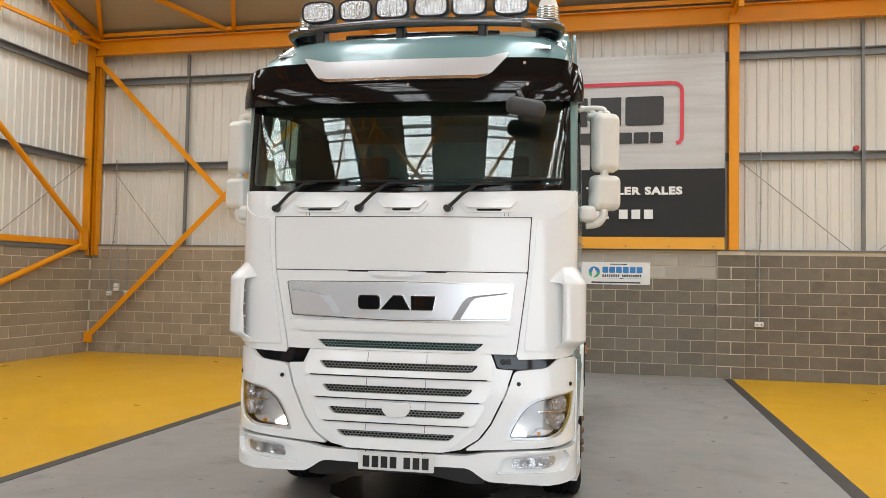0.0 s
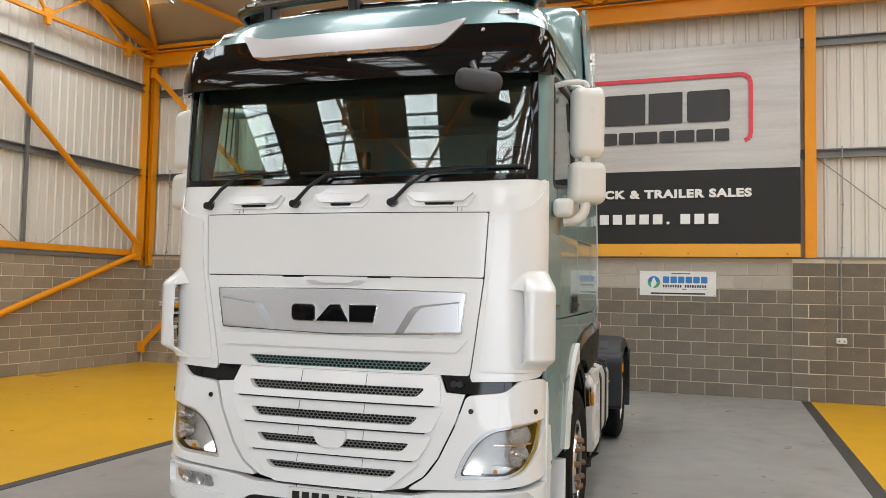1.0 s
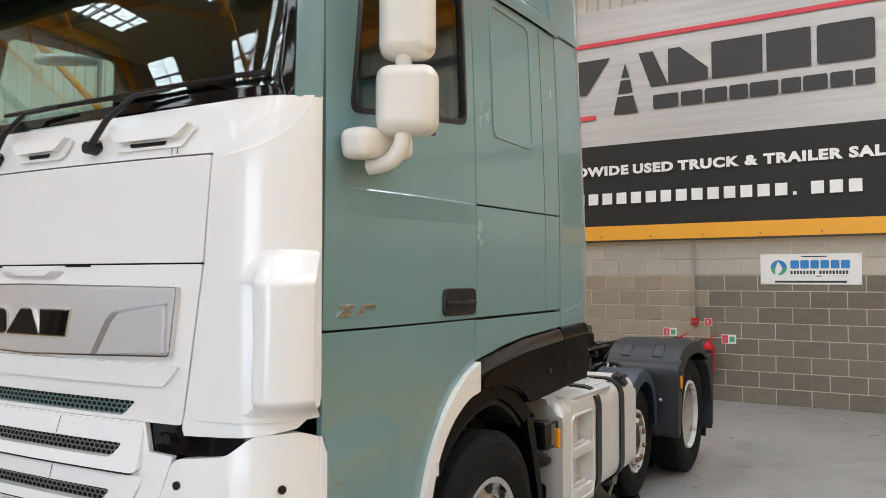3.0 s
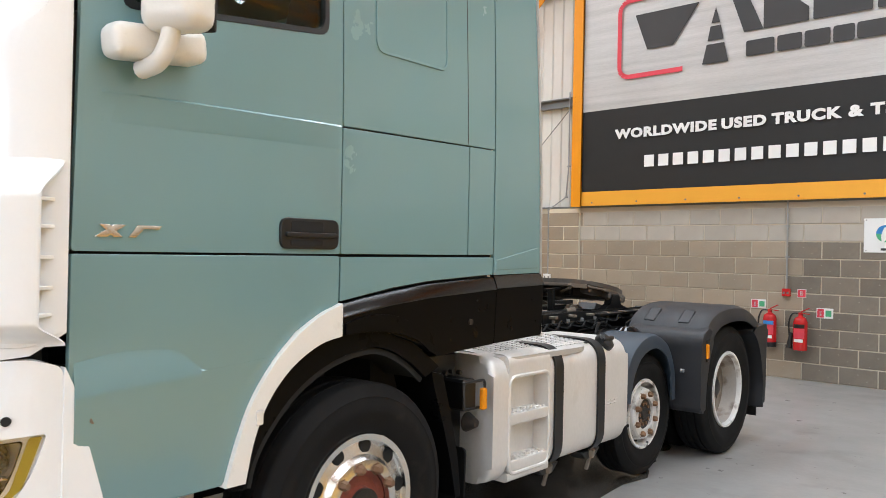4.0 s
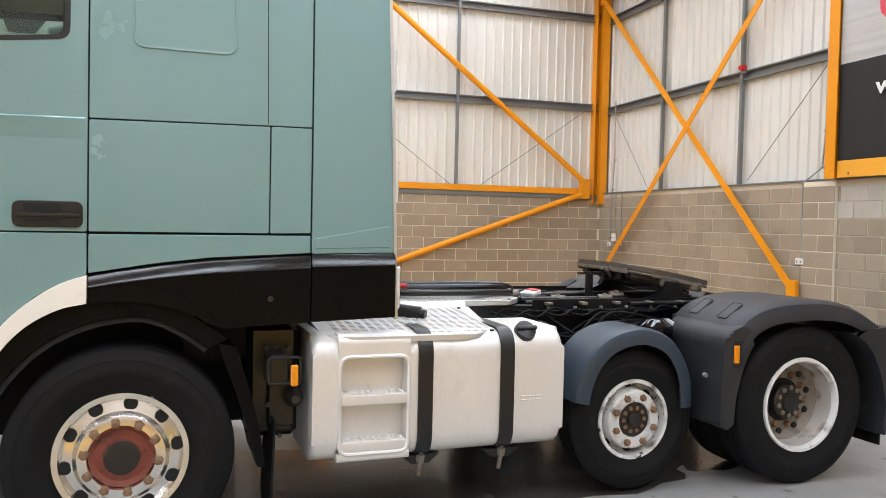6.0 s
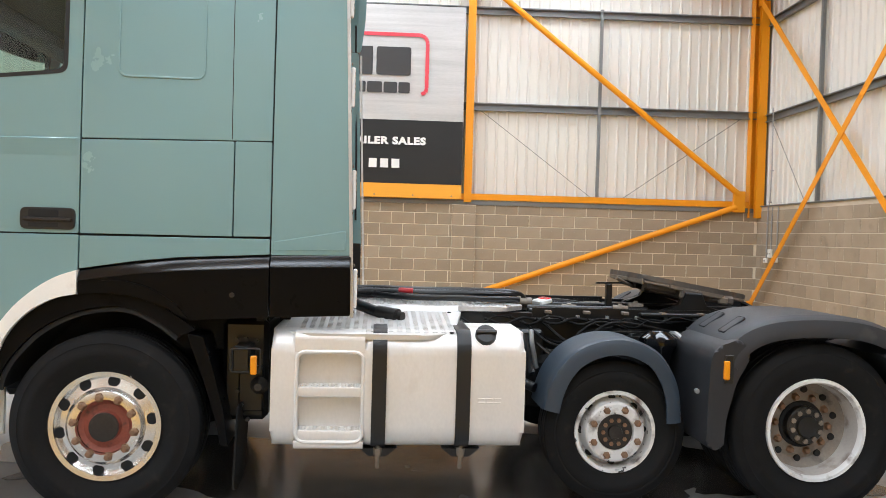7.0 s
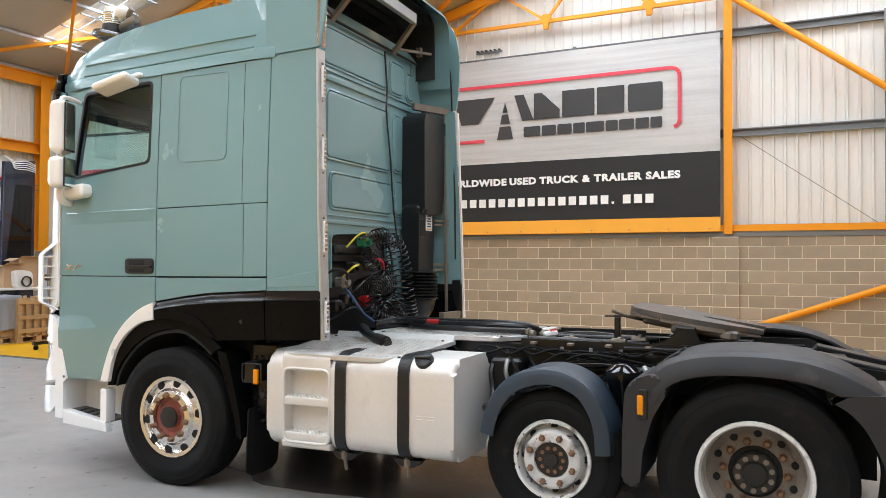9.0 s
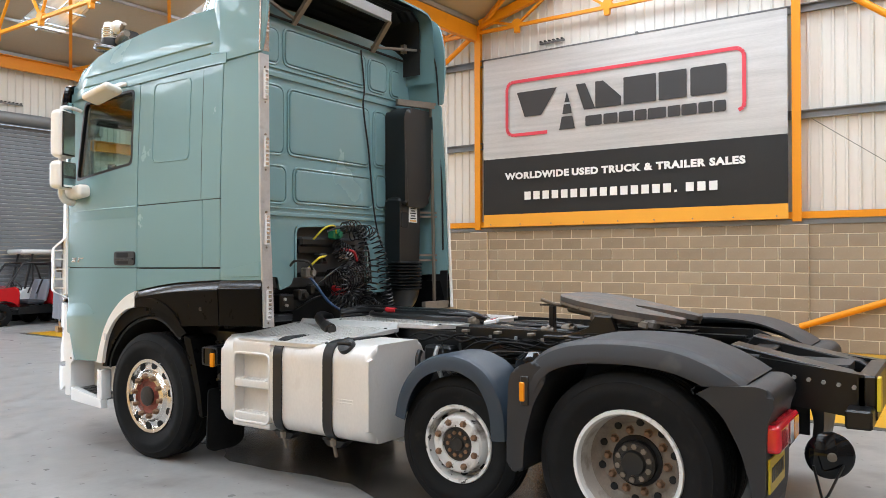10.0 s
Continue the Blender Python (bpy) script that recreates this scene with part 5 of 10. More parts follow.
def wipers():
    for px, ex, ez in ((-0.88, -0.36, 2.385), (-0.275, 0.6, 2.375), (0.335, 1.08, 2.395)):
        f = front_map(0.03)
        p, k, e = f(px, 2.19, 0.0), f(px + 0.2, 2.36, 0.02), f(ex, ez, 0.01)
        bm = bmesh.new()
        sweep(bm, [p, (p + k) / 2 + Vector((0, -0.015, 0.01)), k, k * 0.7 + e * 0.3], [0.013, 0.012, 0.009, 0.007], 8)
        arm = part("wiper", bm, BLACK, truck, "black windscreen wiper at rest")
        bm = bmesh.new()
        cyl(bm, f(px, 2.19, -0.05), f(px, 2.19, 0.015), 0.026, 0.022, 16)
        part("wiper_pivot", bm, BLACK, arm)
        bm = bmesh.new()
        pts = [f(px + 0.02 + (ex - px - 0.02) * i / 8, 2.375 + (ez - 2.375) * i / 8, -0.005) for i in range(9)]
        sweep(bm, pts, 0.009, 6)
        part("wiper_blade", bm, BLACK, arm)
        bm = bmesh.new()
        lathe(bm, [(0.03, 0), (0.034, 0.003), (0.03, 0.006)], 20, Matrix.Translation(f(px, 2.19, -0.03)) @ Matrix.Rotation(radians(90), 4, "Z"), True)
        part("pivot_ring", bm, SHADE_BLACK, arm)


wipers()


def wind_deflector(s):
    """A scoop on the cab corner: it grows out of the corner, stands clear of it towards the side, with ribs behind."""
    line = curve([(1.105, -0.03, 0), (1.13, -0.034, 0), (1.168, -0.026, 0), (1.212, 0.01, 0), (1.24, 0.06, 0), (1.25, 0.10, 0)], 6)
    f = front_map(0.004)

    def ease(t):
        t = min(max(t, 0.0), 1.0)
        return t * t * (3 - 2 * t)

    def inner(z):
        edge = ((1.262, 0.94), (1.29, 1.03), (1.322, 1.088), (1.383, 1.122), (1.49, 1.138), (1.66, 1.128), (1.686, 1.116), (1.702, 1.085), (1.714, 0.99), (2.0, 0.99))
        for (a, p), (b, q) in zip(edge, edge[1:]):
            if z <= b:
                return p + (q - p) * (z - a) / (b - a)

    bm = bmesh.new()
    rows = []
    for j in range(111):
        z = 1.262 + 0.66 * j / 110
        u0 = inner(z)
        row = []
        for i in range(25):
            u = u0 + (1.372 - u0) * i / 24
            base = f(u, z, 0.0)
            t = min(max((u - 1.125) / 0.247, 0.0), 1.0) * (len(line) - 1.001)
            k = int(t)
            e = ease((u - 0.96) / 0.165)
            goal = line[k].lerp(line[k + 1], t - k) if u > 1.125 else Vector((base.x + (1.105 - base.x) * e, base.y - 0.001 + (-0.029 - base.y) * e, z))
            b = ease((z - 1.262) / 0.075) * (1 - ease((z - 1.695) / (0.025 + 0.115 * e)))
            p = base.lerp(Vector((goal.x, goal.y, z)), b)
            row.append(bm.verts.new((s * p.x, p.y, z)))
        rows.append(row)
    for p, q in zip(rows, rows[1:]):
        for i in range(24):
            bm.faces.new((p[i], p[i + 1], q[i + 1], q[i]))
    bm.normal_update()
    ext = bmesh.ops.extrude_face_region(bm, geom=bm.faces[:])["geom"]
    for q in ext:
        if isinstance(q, bmesh.types.BMVert):
            q.co += Vector((-s * 0.009, 0.009, 0))
    sc = part("wind_deflector", bm, WHITE, truck, "white corner wind deflector with scuffs", 60)
    for z in (1.35, 1.43, 1.52, 1.61, 1.69):
        bm = bmesh.new()
        prism(bm, [(s * x, y) for x, y in ((1.10, 0.0), (1.155, -0.015), (1.2, 0.018), (1.225, 0.06), (1.232, 0.095), (1.185, 0.17), (1.165, 0.12), (1.12, 0.06))], "z", z, z + 0.012, 0.002)
        part("deflector_rib", bm, WHITE_OLD, sc)
    bm = bmesh.new()
    bx(bm, s * 1.17, 0.07, 1.50, s * 1.205, 0.11, 1.55, 0.006)
    part("deflector_latch", bm, BROWN_STEEL, sc)


def front_upper():
    # cowl with three hand grips
    grips = ((-0.765, -0.345), (-0.165, 0.21), (0.405, 0.82))
    half = [(0.895, 2.137), (0.876, 1.778), (0.786, 1.228), (0.80, 1.205), (1.04, 1.215), (1.25, 1.236), (1.385, 1.30), (1.385, 2.34), (1.2, 2.325), (0.885, 2.315), (0.5, 2.305)]
    cowl = fpart("front_surround", half + [(0, 2.30)] + flip(half)[::-1], WHITE, truck, "white one-piece cab front below the windscreen", ([],))
    for a, b in grips:
        fpart("grip_recess", rnd([(a + 0.05, 2.165), (b - 0.05, 2.165), (b, 2.235), (a, 2.235)], 0.02), WHITE, cowl, "", (), 0.012, 0.012, 0.008)
        fpart("hand_grip", rnd([(a + 0.07, 2.195), (b - 0.07, 2.195), (b - 0.015, 2.245), (a + 0.015, 2.245)], 0.015), WHITE, cowl, "", (), 0.038, 0.03, 0.008)
    # painted shade of the hollow below each hand grip
    for a, b in grips:
        fpart("grip_slot", rnd([(a + 0.13, 2.176), (b - 0.13, 2.176), (b - 0.12, 2.19), (a + 0.12, 2.19)], 0.004), SHADE_BLACK, cowl, "", (), 0.015, 0.003, 0)
    for u in (-0.66, -0.635, 0.715, 0.74):
        fpart("joint_line", [(u - 0.0015, 2.142), (u + 0.0015, 2.142), (u + 0.0015, 2.168), (u - 0.0015, 2.168)], SHADE_BLACK, cowl, "", (), 0.0015, 0.001, 0, None, (0, 0))
    fpart("front_lid", rnd([(-0.8695, 1.7725), (0.8695, 1.7725), (0.8895, 2.1325), (-0.8895, 2.1325)], 0.012), WHITE, truck, "white front service lid", (), 0.0, 0.02, 0.003)
    win = [(-0.16, 1.7), (0.16, 1.7), (0.19, 1.76), (-0.19, 1.76)]
    surround = fpart("grille_panel", rnd([(-0.781, 1.236), (0.781, 1.236), (0.8685, 1.767), (-0.8685, 1.767)], 0.012), WHITE, truck, "white front grille panel", (rnd([(-0.572, 1.302), (-0.512, 1.25), (0.512, 1.25), (0.572, 1.302)], 0.015),))
    fpart("latch_recess", rnd([(-0.2, 1.748), (0.2, 1.748), (0.15, 1.717), (-0.15, 1.717)], 0.02), SILVER, surround, "", (), 0.004, 0.004, 0.001)
    fpart("latch", rnd([(-0.13, 1.75), (0.13, 1.75), (0.09, 1.728), (-0.09, 1.728)], 0.01), WHITE, surround, "", (), 0.012, 0.01, 0.003)
    for a in (-0.34, 0.2):
        fpart("lid_gap", [(a, 1.761), (a + 0.14, 1.761), (a + 0.14, 1.767), (a, 1.767)], SHADE_BLACK, surround, "", (), 0.002, 0.002, 0)
    plate = rnd([(-0.772, 1.688), (0, 1.697), (0.772, 1.688), (0.738, 1.463), (0, 1.443), (-0.738, 1.463)], 0.016)
    trim = fpart("badge_panel", plate, SILVER, truck, "brushed silver badge panel", (), 0.02, 0.02, 0.005)
    rim = [(u * 1.008, 1.571 + (z - 1.571) * 1.035) for u, z in plate]
    fpart("badge_rim", rim, CHROME, trim, "thin bright rim", (plate,), 0.021, 0.02, 0.0015)
    for k in (1, -1):
        up = [(0.735, 1.630), (0.56, 1.606), (0.525, 1.598), (0.495, 1.572), (0.422, 1.458)]
        low = [(0.74, 1.638), (0.52, 1.614), (0.475, 1.602), (0.444, 1.576), (0.365, 1.452)]
        pts = [(k * u, z) for u, z in up + [(0.728, 1.474)]]
        wing = fpart("badge_wing", pts, SILVER, trim, "bright silver wing of the badge panel", (), 0.038, 0.016, 0.003)
        f = front_map(0.0)
        bm = bmesh.new()
        bmesh.ops.solidify(bm, geom=[bm.faces.new([bm.verts.new(f(k * u, z, w)) for u, z, w in (p + (0.0205,), q + (0.0205,), r + (0.0375,), t + (0.0375,))]) for p, q, r, t in zip(low, low[1:], up[1:], up)], thickness=0.003)
        bmesh.ops.remove_doubles(bm, verts=bm.verts[:], dist=0.0002)
        bmesh.ops.recalc_face_normals(bm, faces=bm.faces[:])
        part("wing_chamfer", bm, SILVER_SHADED, wing, "chamfered edge with its shade put into the colour")
    for pts in (rnd([(-0.262, 1.513), (-0.115, 1.513), (-0.115, 1.604), (-0.262, 1.604)], 0.03), [(-0.11, 1.513), (-0.02, 1.606), (0.04, 1.606), (0.092, 1.513)], [(0.10, 1.513), (0.10, 1.606), (0.265, 1.606), (0.24, 1.513)]):
        edge = [(u + (0.004 if u > sum(p[0] for p in pts) / len(pts) else -0.004), z + (0.004 if z > 1.56 else -0.004)) for u, z in pts]
        fpart("badge_edge", edge, CHROME, trim, "", (), 0.030, 0.01, 0.002)
        fpart("badge_shape", pts, BLACK_GLOSS, trim, "black raised badge shape", (), 0.034, 0.012, 0.003)
    ledge = fpart("grille_ledge", rnd([(-0.69, 1.358), (0.71, 1.358), (0.78, 1.432), (-0.78, 1.432)], 0.015), WHITE, surround, "", (), 0.014, 0.014, 0.008)
    # corner panels
    for s in (1, -1):
        m = (lambda p: p) if s > 0 else flip
        o = [(0.915, 1.9), (0.925, 2.118), (1.05, 2.145), (1.17, 2.195), (1.26, 2.255), (1.31, 2.325), (1.37, 2.33), (1.378, 1.31), (1.25, 1.262), (0.83, 1.258)]
        cp = fpart("corner_swage", rnd(m(o), 0.03), WHITE, cowl, "", (), 0.009, 0.009, 0.0085)
        wind_deflector(s)
        v = [(0.63, 1.24), (0.665, 1.145), (0.78, 1.14), (0.82, 1.14), (0.99, 1.15), (1.06, 1.21), (1.06, 1.24)]
        fpart("corner_vent", rnd(v if s > 0 else flip(v), 0.02), BLACK_GLOSS, truck, "black corner air vent", (), -0.02, 0.03, 0.006)
    for u in (0.70, 0.735):
        bm = bmesh.new()
        f = front_map(0.0)
        cyl(bm, f(u, 1.19, -0.02), f(u, 1.19, 0.008), 0.018)
        part("radar_sensor", bm, BLACK, truck)


front_upper()


def honeycomb(name, u0, u1, z0, z1, trim, material, parent, cell=0.026, bar_w=0.005):
    """A mesh of small hexagonal cells behind a slot. trim: how much narrower the foot is."""
    bm = bmesh.new()
    f = front_map(-0.028)
    h = cell * 0.42
    rows = max(2, round((z1 - z0) / (h * 1.5)) + 1)
    for r in range(rows):
        z = z0 + r * h * 1.5
        off = cell / 2 if r % 2 else 0.0
        n = int((u1 - u0) / cell)
        for i in range(n):
            u = u0 + off + i * cell
            pts = [(u - cell / 2, z - h * 0.25), (u, z - h * 0.75), (u + cell / 2, z - h * 0.25), (u + cell / 2, z + h * 0.75)]
            for a, b in zip(pts, pts[1:]):
                d = Vector((b[0] - a[0], b[1] - a[1])).normalized()
                nx, nz = -d.y * bar_w / 2, d.x * bar_w / 2
                quad = [(a[0] + nx, a[1] + nz), (b[0] + nx, b[1] + nz), (b[0] - nx, b[1] - nz), (a[0] - nx, a[1] - nz)]
                bm.faces.new([bm.verts.new(f(*q, 0.0)) for q in quad])
    ob = part(name, bm, material, parent, "", 0)
    tagged(ob, kind="stuff")
    bm = bmesh.new()
    panel(bm, [(u0 - 0.03, z0 - 0.03), (u1 + 0.03, z0 - 0.03), (u1 + 0.03, z1 + 0.03), (u0 - 0.03, z1 + 0.03)], front_map(-0.055), (), (0.1, 0), 0.005, 0)
    part("slot_backing", bm, SHADE_BLACK, parent)


def front_lower():
    honeycomb("grille_mesh", -0.565, 0.565, 1.255, 1.305, 0, GRILLE_TEAL, truck)
    bowl = [(-0.62, 1.234), (0.62, 1.234), (0.66, 1.142), (0.765, 1.136), (0.72, 0.99), (0.625, 0.79), (0.55, 0.69), (0.44, 0.62), (0.30, 0.592), (-0.30, 0.592), (-0.44, 0.62), (-0.55, 0.69), (-0.625, 0.79), (-0.72, 0.99), (-0.765, 1.136), (-0.66, 1.142)]
    cuts = [[(-w + 0.02, a - 0.012), (w - 0.02, a - 0.012), (w + 0.02, b + 0.012), (-w - 0.02, b + 0.012)] for a, b, w in ((1.113, 1.162, 0.545), (0.96, 1.008, 0.515), (0.816, 0.862, 0.47), (0.672, 0.713, 0.405))]
    fpart("grille_bowl", bowl, WHITE, truck, "white moulded grille bowl behind the louvres", cuts, -0.002, 0.02, 0.004)
    slats = ((1.073, 1.228, 0.64, 0.622, 1.113, 1.162, 0.545), (0.926, 1.062, 0.59, 0.655, 0.96, 1.008, 0.515), (0.773, 0.914, 0.52, 0.60, 0.816, 0.862, 0.47), (0.60, 0.762, 0.34, 0.535, 0.672, 0.713, 0.405))
    for z0, z1, w0, w1, s0, s1, sw in slats:
        hole = rnd([(-sw + 0.045, s0), (sw - 0.045, s0), (sw, s1), (-sw, s1)], 0.022)
        sl = fpart("grille_slat", rnd([(-w0, z0), (w0, z0), (w1, z1), (-w1, z1)], 0.035), WHITE, truck, "white slotted grille louvre", (hole,), 0.0, 0.032, 0.014, (z0, 0.023, z1, 0.002))
        # dark strip that paints the shadow under the louvre's lower lip
        fpart("louvre_gap", [(-w0 * 0.93, z0 - 0.009), (w0 * 0.93, z0 - 0.009), (w0 * 0.95, z0 + 0.002), (-w0 * 0.95, z0 + 0.002)], SHADE_BLACK, sl, "", (), 0.012, 0.012, 0)
        honeycomb("grille_mesh", -sw, sw, s0, s1, 0, MESH_DARK, sl)
        for u in (-0.2, 0.2):
            fpart("joint_line", [(u - 0.0015, s1 + 0.004), (u + 0.0015, s1 + 0.004), (u + 0.0015, z1 - 0.004), (u - 0.0015, z1 - 0.004)], SHADE_BLACK, sl, "", (), 0.0015, 0.001, 0, (z0, 0.023, z1, 0.002), (0, 0))
    fpart("emblem_shield", rnd([(-0.095, 0.908), (0.11, 0.908), (0.10, 0.845), (0.065, 0.812), (-0.04, 0.812), (-0.08, 0.845)], 0.025), WHITE, truck, "white blank emblem shield", (), 0.035, 0.03, 0.01)
    # headlamp corners
    lamp = [(1.325, 1.008), (1.09, 0.995), (0.91, 0.962), (0.82, 0.895), (0.752, 0.785), (0.72, 0.688), (1.0, 0.70), (1.125, 0.745), (1.262, 0.85)]
    lamp_r = [0.02, 0.06, 0.07, 0.07, 0.06, 0.02, 0.06, 0.08, 0.08]
    eye = [(1.252, 0.99), (1.09, 0.978), (0.925, 0.946), (0.842, 0.885), (0.778, 0.78), (0.75, 0.706), (0.99, 0.716), (1.085, 0.752), (1.2, 0.85)]
    for s in (1, -1):
        m = (lambda p: p) if s > 0 else flip
        o = [(0.775, 1.13), (0.98, 1.155), (1.07, 1.222), (1.26, 1.226), (1.37, 1.20), (1.385, 1.06), (1.375, 0.70), (0.9, 0.645), (0.60, 0.625), (0.46, 0.617), (0.565, 0.69), (0.635, 0.785), (0.73, 0.988)]
        cor = fpart("headlamp_corner", rnd(m(o), 0.03), WHITE, truck, "white bumper corner round the headlamp", (rnd(m(lamp), lamp_r),), 0.006, 0.04, 0.012)
        hl = fpart("headlamp", rnd(m([(0.7, 0.66), (1.28, 0.66), (1.29, 1.02), (0.7, 1.02)]), 0.02), REFLECTOR, truck, "clear headlamp with lit daytime strip", (), -0.09, 0.01, 0)
        f = front_map(-0.085)
        for u, z, r in ((1.085, 0.925, 0.058), (1.075, 0.822, 0.056)):
            bm = bmesh.new()
            c, out = f(s * u, z, 0.0), f(s * u, z, 0.06)
            mm = Matrix.Translation(c) @ (out - c).to_track_quat("X", "Z").to_matrix().to_4x4()
            lathe(bm, [(0, 0.0), (r * 0.5, 0.006), (r * 0.85, 0.03), (r, 0.06), (r * 1.06, 0.06), (r * 1.06, 0.0)], 28, mm)
            part("reflector", bm, LAMP_FACE, hl)
            bm = bmesh.new()
            lathe(bm, [(0, 0.045), (0.012, 0.04), (0.016, 0.0)], 16, mm)
            part("bulb_cover", bm, CHROME, hl)
        fpart("divider", rnd(m([(0.93, 0.868), (1.2, 0.876), (1.2, 0.884), (0.93, 0.88)]), 0.003), CHROME, hl, "", (), -0.02, 0.03, 0.002)
        fpart("daytime_strip", rnd(m([(0.762, 0.712), (0.86, 0.714), (0.865, 0.735), (0.80, 0.775)]), 0.012), DRL, hl, "lit white daytime running light", (), -0.03, 0.02, 0.004)
        fpart("indicator", rnd(m([(0.885, 0.722), (0.985, 0.726), (1.05, 0.757), (0.93, 0.765)]), 0.015), LENS_CLEAR, hl, "", (), -0.035, 0.02, 0.004)
        bm = bmesh.new()
        cyl(bm, f(s * 0.94, 0.735, 0.03), f(s * 0.94, 0.735, 0.062), 0.012)
        part("indicator_bulb", bm, LENS_AMBER, hl)
        outer = rnd(m(lamp), lamp_r)
        cx, cz = sum(p[0] for p in outer) / len(outer), sum(p[1] for p in outer) / len(outer)
        ring = rnd(m(eye), lamp_r)
        fpart("lamp_bezel", [(cx + (u - cx) * 0.995, cz + (z - cz) * 0.995) for u, z in outer], SILVER, hl, "", (ring,), -0.016, 0.03, 0.002)
        fpart("lamp_ring", ring, BLACK_GLOSS, hl, "dark ring inside the lamp", ([(cx + (u - cx) * 0.975, cz + (z - cz) * 0.972) for u, z in ring],), -0.012, 0.05, 0.002)
        fpart("side_marker", rnd(m([(1.266, 0.996), (1.312, 0.998), (1.252, 0.853), (1.12, 0.752), (1.03, 0.712), (1.09, 0.742), (1.21, 0.848)]), 0.01), MARKER_GOLD, hl, "amber gold side marker strip", (), -0.011, 0.004, 0.001)
        bm = bmesh.new()
        panel(bm, [(cx + (u - cx) * 0.985, cz + (z - cz) * 0.985) for u, z in outer], front_map(-0.006), (), (0.05, 0.05), 0.003, 0)
        part("lamp_lens", bm, GLASS_CLEAR, hl, "clear headlamp lens")
        for u in (0.805, 1.195):
            bm = bmesh.new()
            g = front_map(0.006)
            cyl(bm, g(s * u, 1.052, -0.01), g(s * u, 1.052, 0.004), 0.014, seg=14)
            part("bumper_sensor", bm, BLACK, cor)
    # lower bumper
    fog = [(0.763, 0.512), (0.786, 0.574), (1.06, 0.60), (1.042, 0.545), (0.975, 0.522)]
    pocket = rnd([(0.66, 0.478), (0.715, 0.585), (1.12, 0.638), (1.2, 0.59), (1.13, 0.51)], 0.03)
    o = [(-1.385, 0.655), (-0.9, 0.632), (-0.6, 0.61), (-0.48, 0.585), (0.48, 0.585), (0.6, 0.61), (0.9, 0.632), (1.385, 0.655), (1.385, 0.50), (1.31, 0.435), (0.98, 0.415), (0.61, 0.425), (0.49, 0.508), (-0.49, 0.508), (-0.61, 0.425), (-0.98, 0.415), (-1.31, 0.435), (-1.385, 0.50)]
    bumper = fpart("bumper", rnd(o, 0.04), WHITE, truck, "white lower bumper with small chips", (pocket, flip(pocket)), 0.012, 0.06, 0.02)
    for s in (1, -1):
        m = (lambda p: p) if s > 0 else flip
        fpart("fog_pocket", m(rnd([(0.65, 0.472), (0.71, 0.59), (1.12, 0.645), (1.21, 0.592), (1.135, 0.505)], 0.03)), WHITE, bumper, "", (), -0.022, 0.02, 0)
        fl = fpart("fog_lamp", rnd(m(fog), 0.02), LAMP_FACE, truck, "clear fog lamp", (), -0.012, 0.02, 0.002)
        for u, z in ((0.85, 0.55), (0.95, 0.56)):
            bm = bmesh.new()
            g = front_map(-0.01)
            c, out = g(s * u, z, 0.0), g(s * u, z, 0.02)
            mm = Matrix.Translation(c) @ (out - c).to_track_quat("X", "Z").to_matrix().to_4x4()
            lathe(bm, [(0, 0.0), (0.02, 0.004), (0.03, 0.012), (0.033, 0.004)], 18, mm)
            part("reflector", bm, LAMP_FACE, fl)
        bm = bmesh.new()
        panel(bm, rnd(m(fog), 0.02), front_map(0.003), (), (0.06, 0.05), 0.003, 0)
        part("fog_lens", bm, GLASS_CLEAR, fl)
    fpart("underrun_strip", rnd([(-0.61, 0.41), (-0.51, 0.512), (0.51, 0.512), (0.61, 0.41), (0.5, 0.40), (0.22, 0.445), (-0.22, 0.445), (-0.5, 0.40)], 0.03), BLACK, truck, "black strip under the bumper", (), -0.012, 0.04, 0.01)
    for u in (-0.19, 0.19):
        fpart("bumper_joint", [(u - 0.002, 0.5), (u + 0.002, 0.5), (u + 0.002, 0.60), (u - 0.002, 0.60)], SHADE_BLACK, bumper, "", (), 0.0135, 0.001, 0, None, (0, 0))
    plate = fpart("number_plate", rnd([(-0.23, 0.472), (0.272, 0.472), (0.272, 0.581), (-0.23, 0.581)], 0.008), PLATE_WHITE, truck, "white front number plate with plain black bars", (), 0.045, 0.02, 0.002, None, (0.1, 0))
    for i in range(7):
        u = -0.198 + i * 0.0605 + (0.03 if i > 3 else 0)
        fpart("plate_bar", [(u, 0.49), (u + 0.044, 0.49), (u + 0.044, 0.563), (u, 0.563)], INK, plate, "", (), 0.047, 0.002, 0, None, (0, 0))


front_lower()


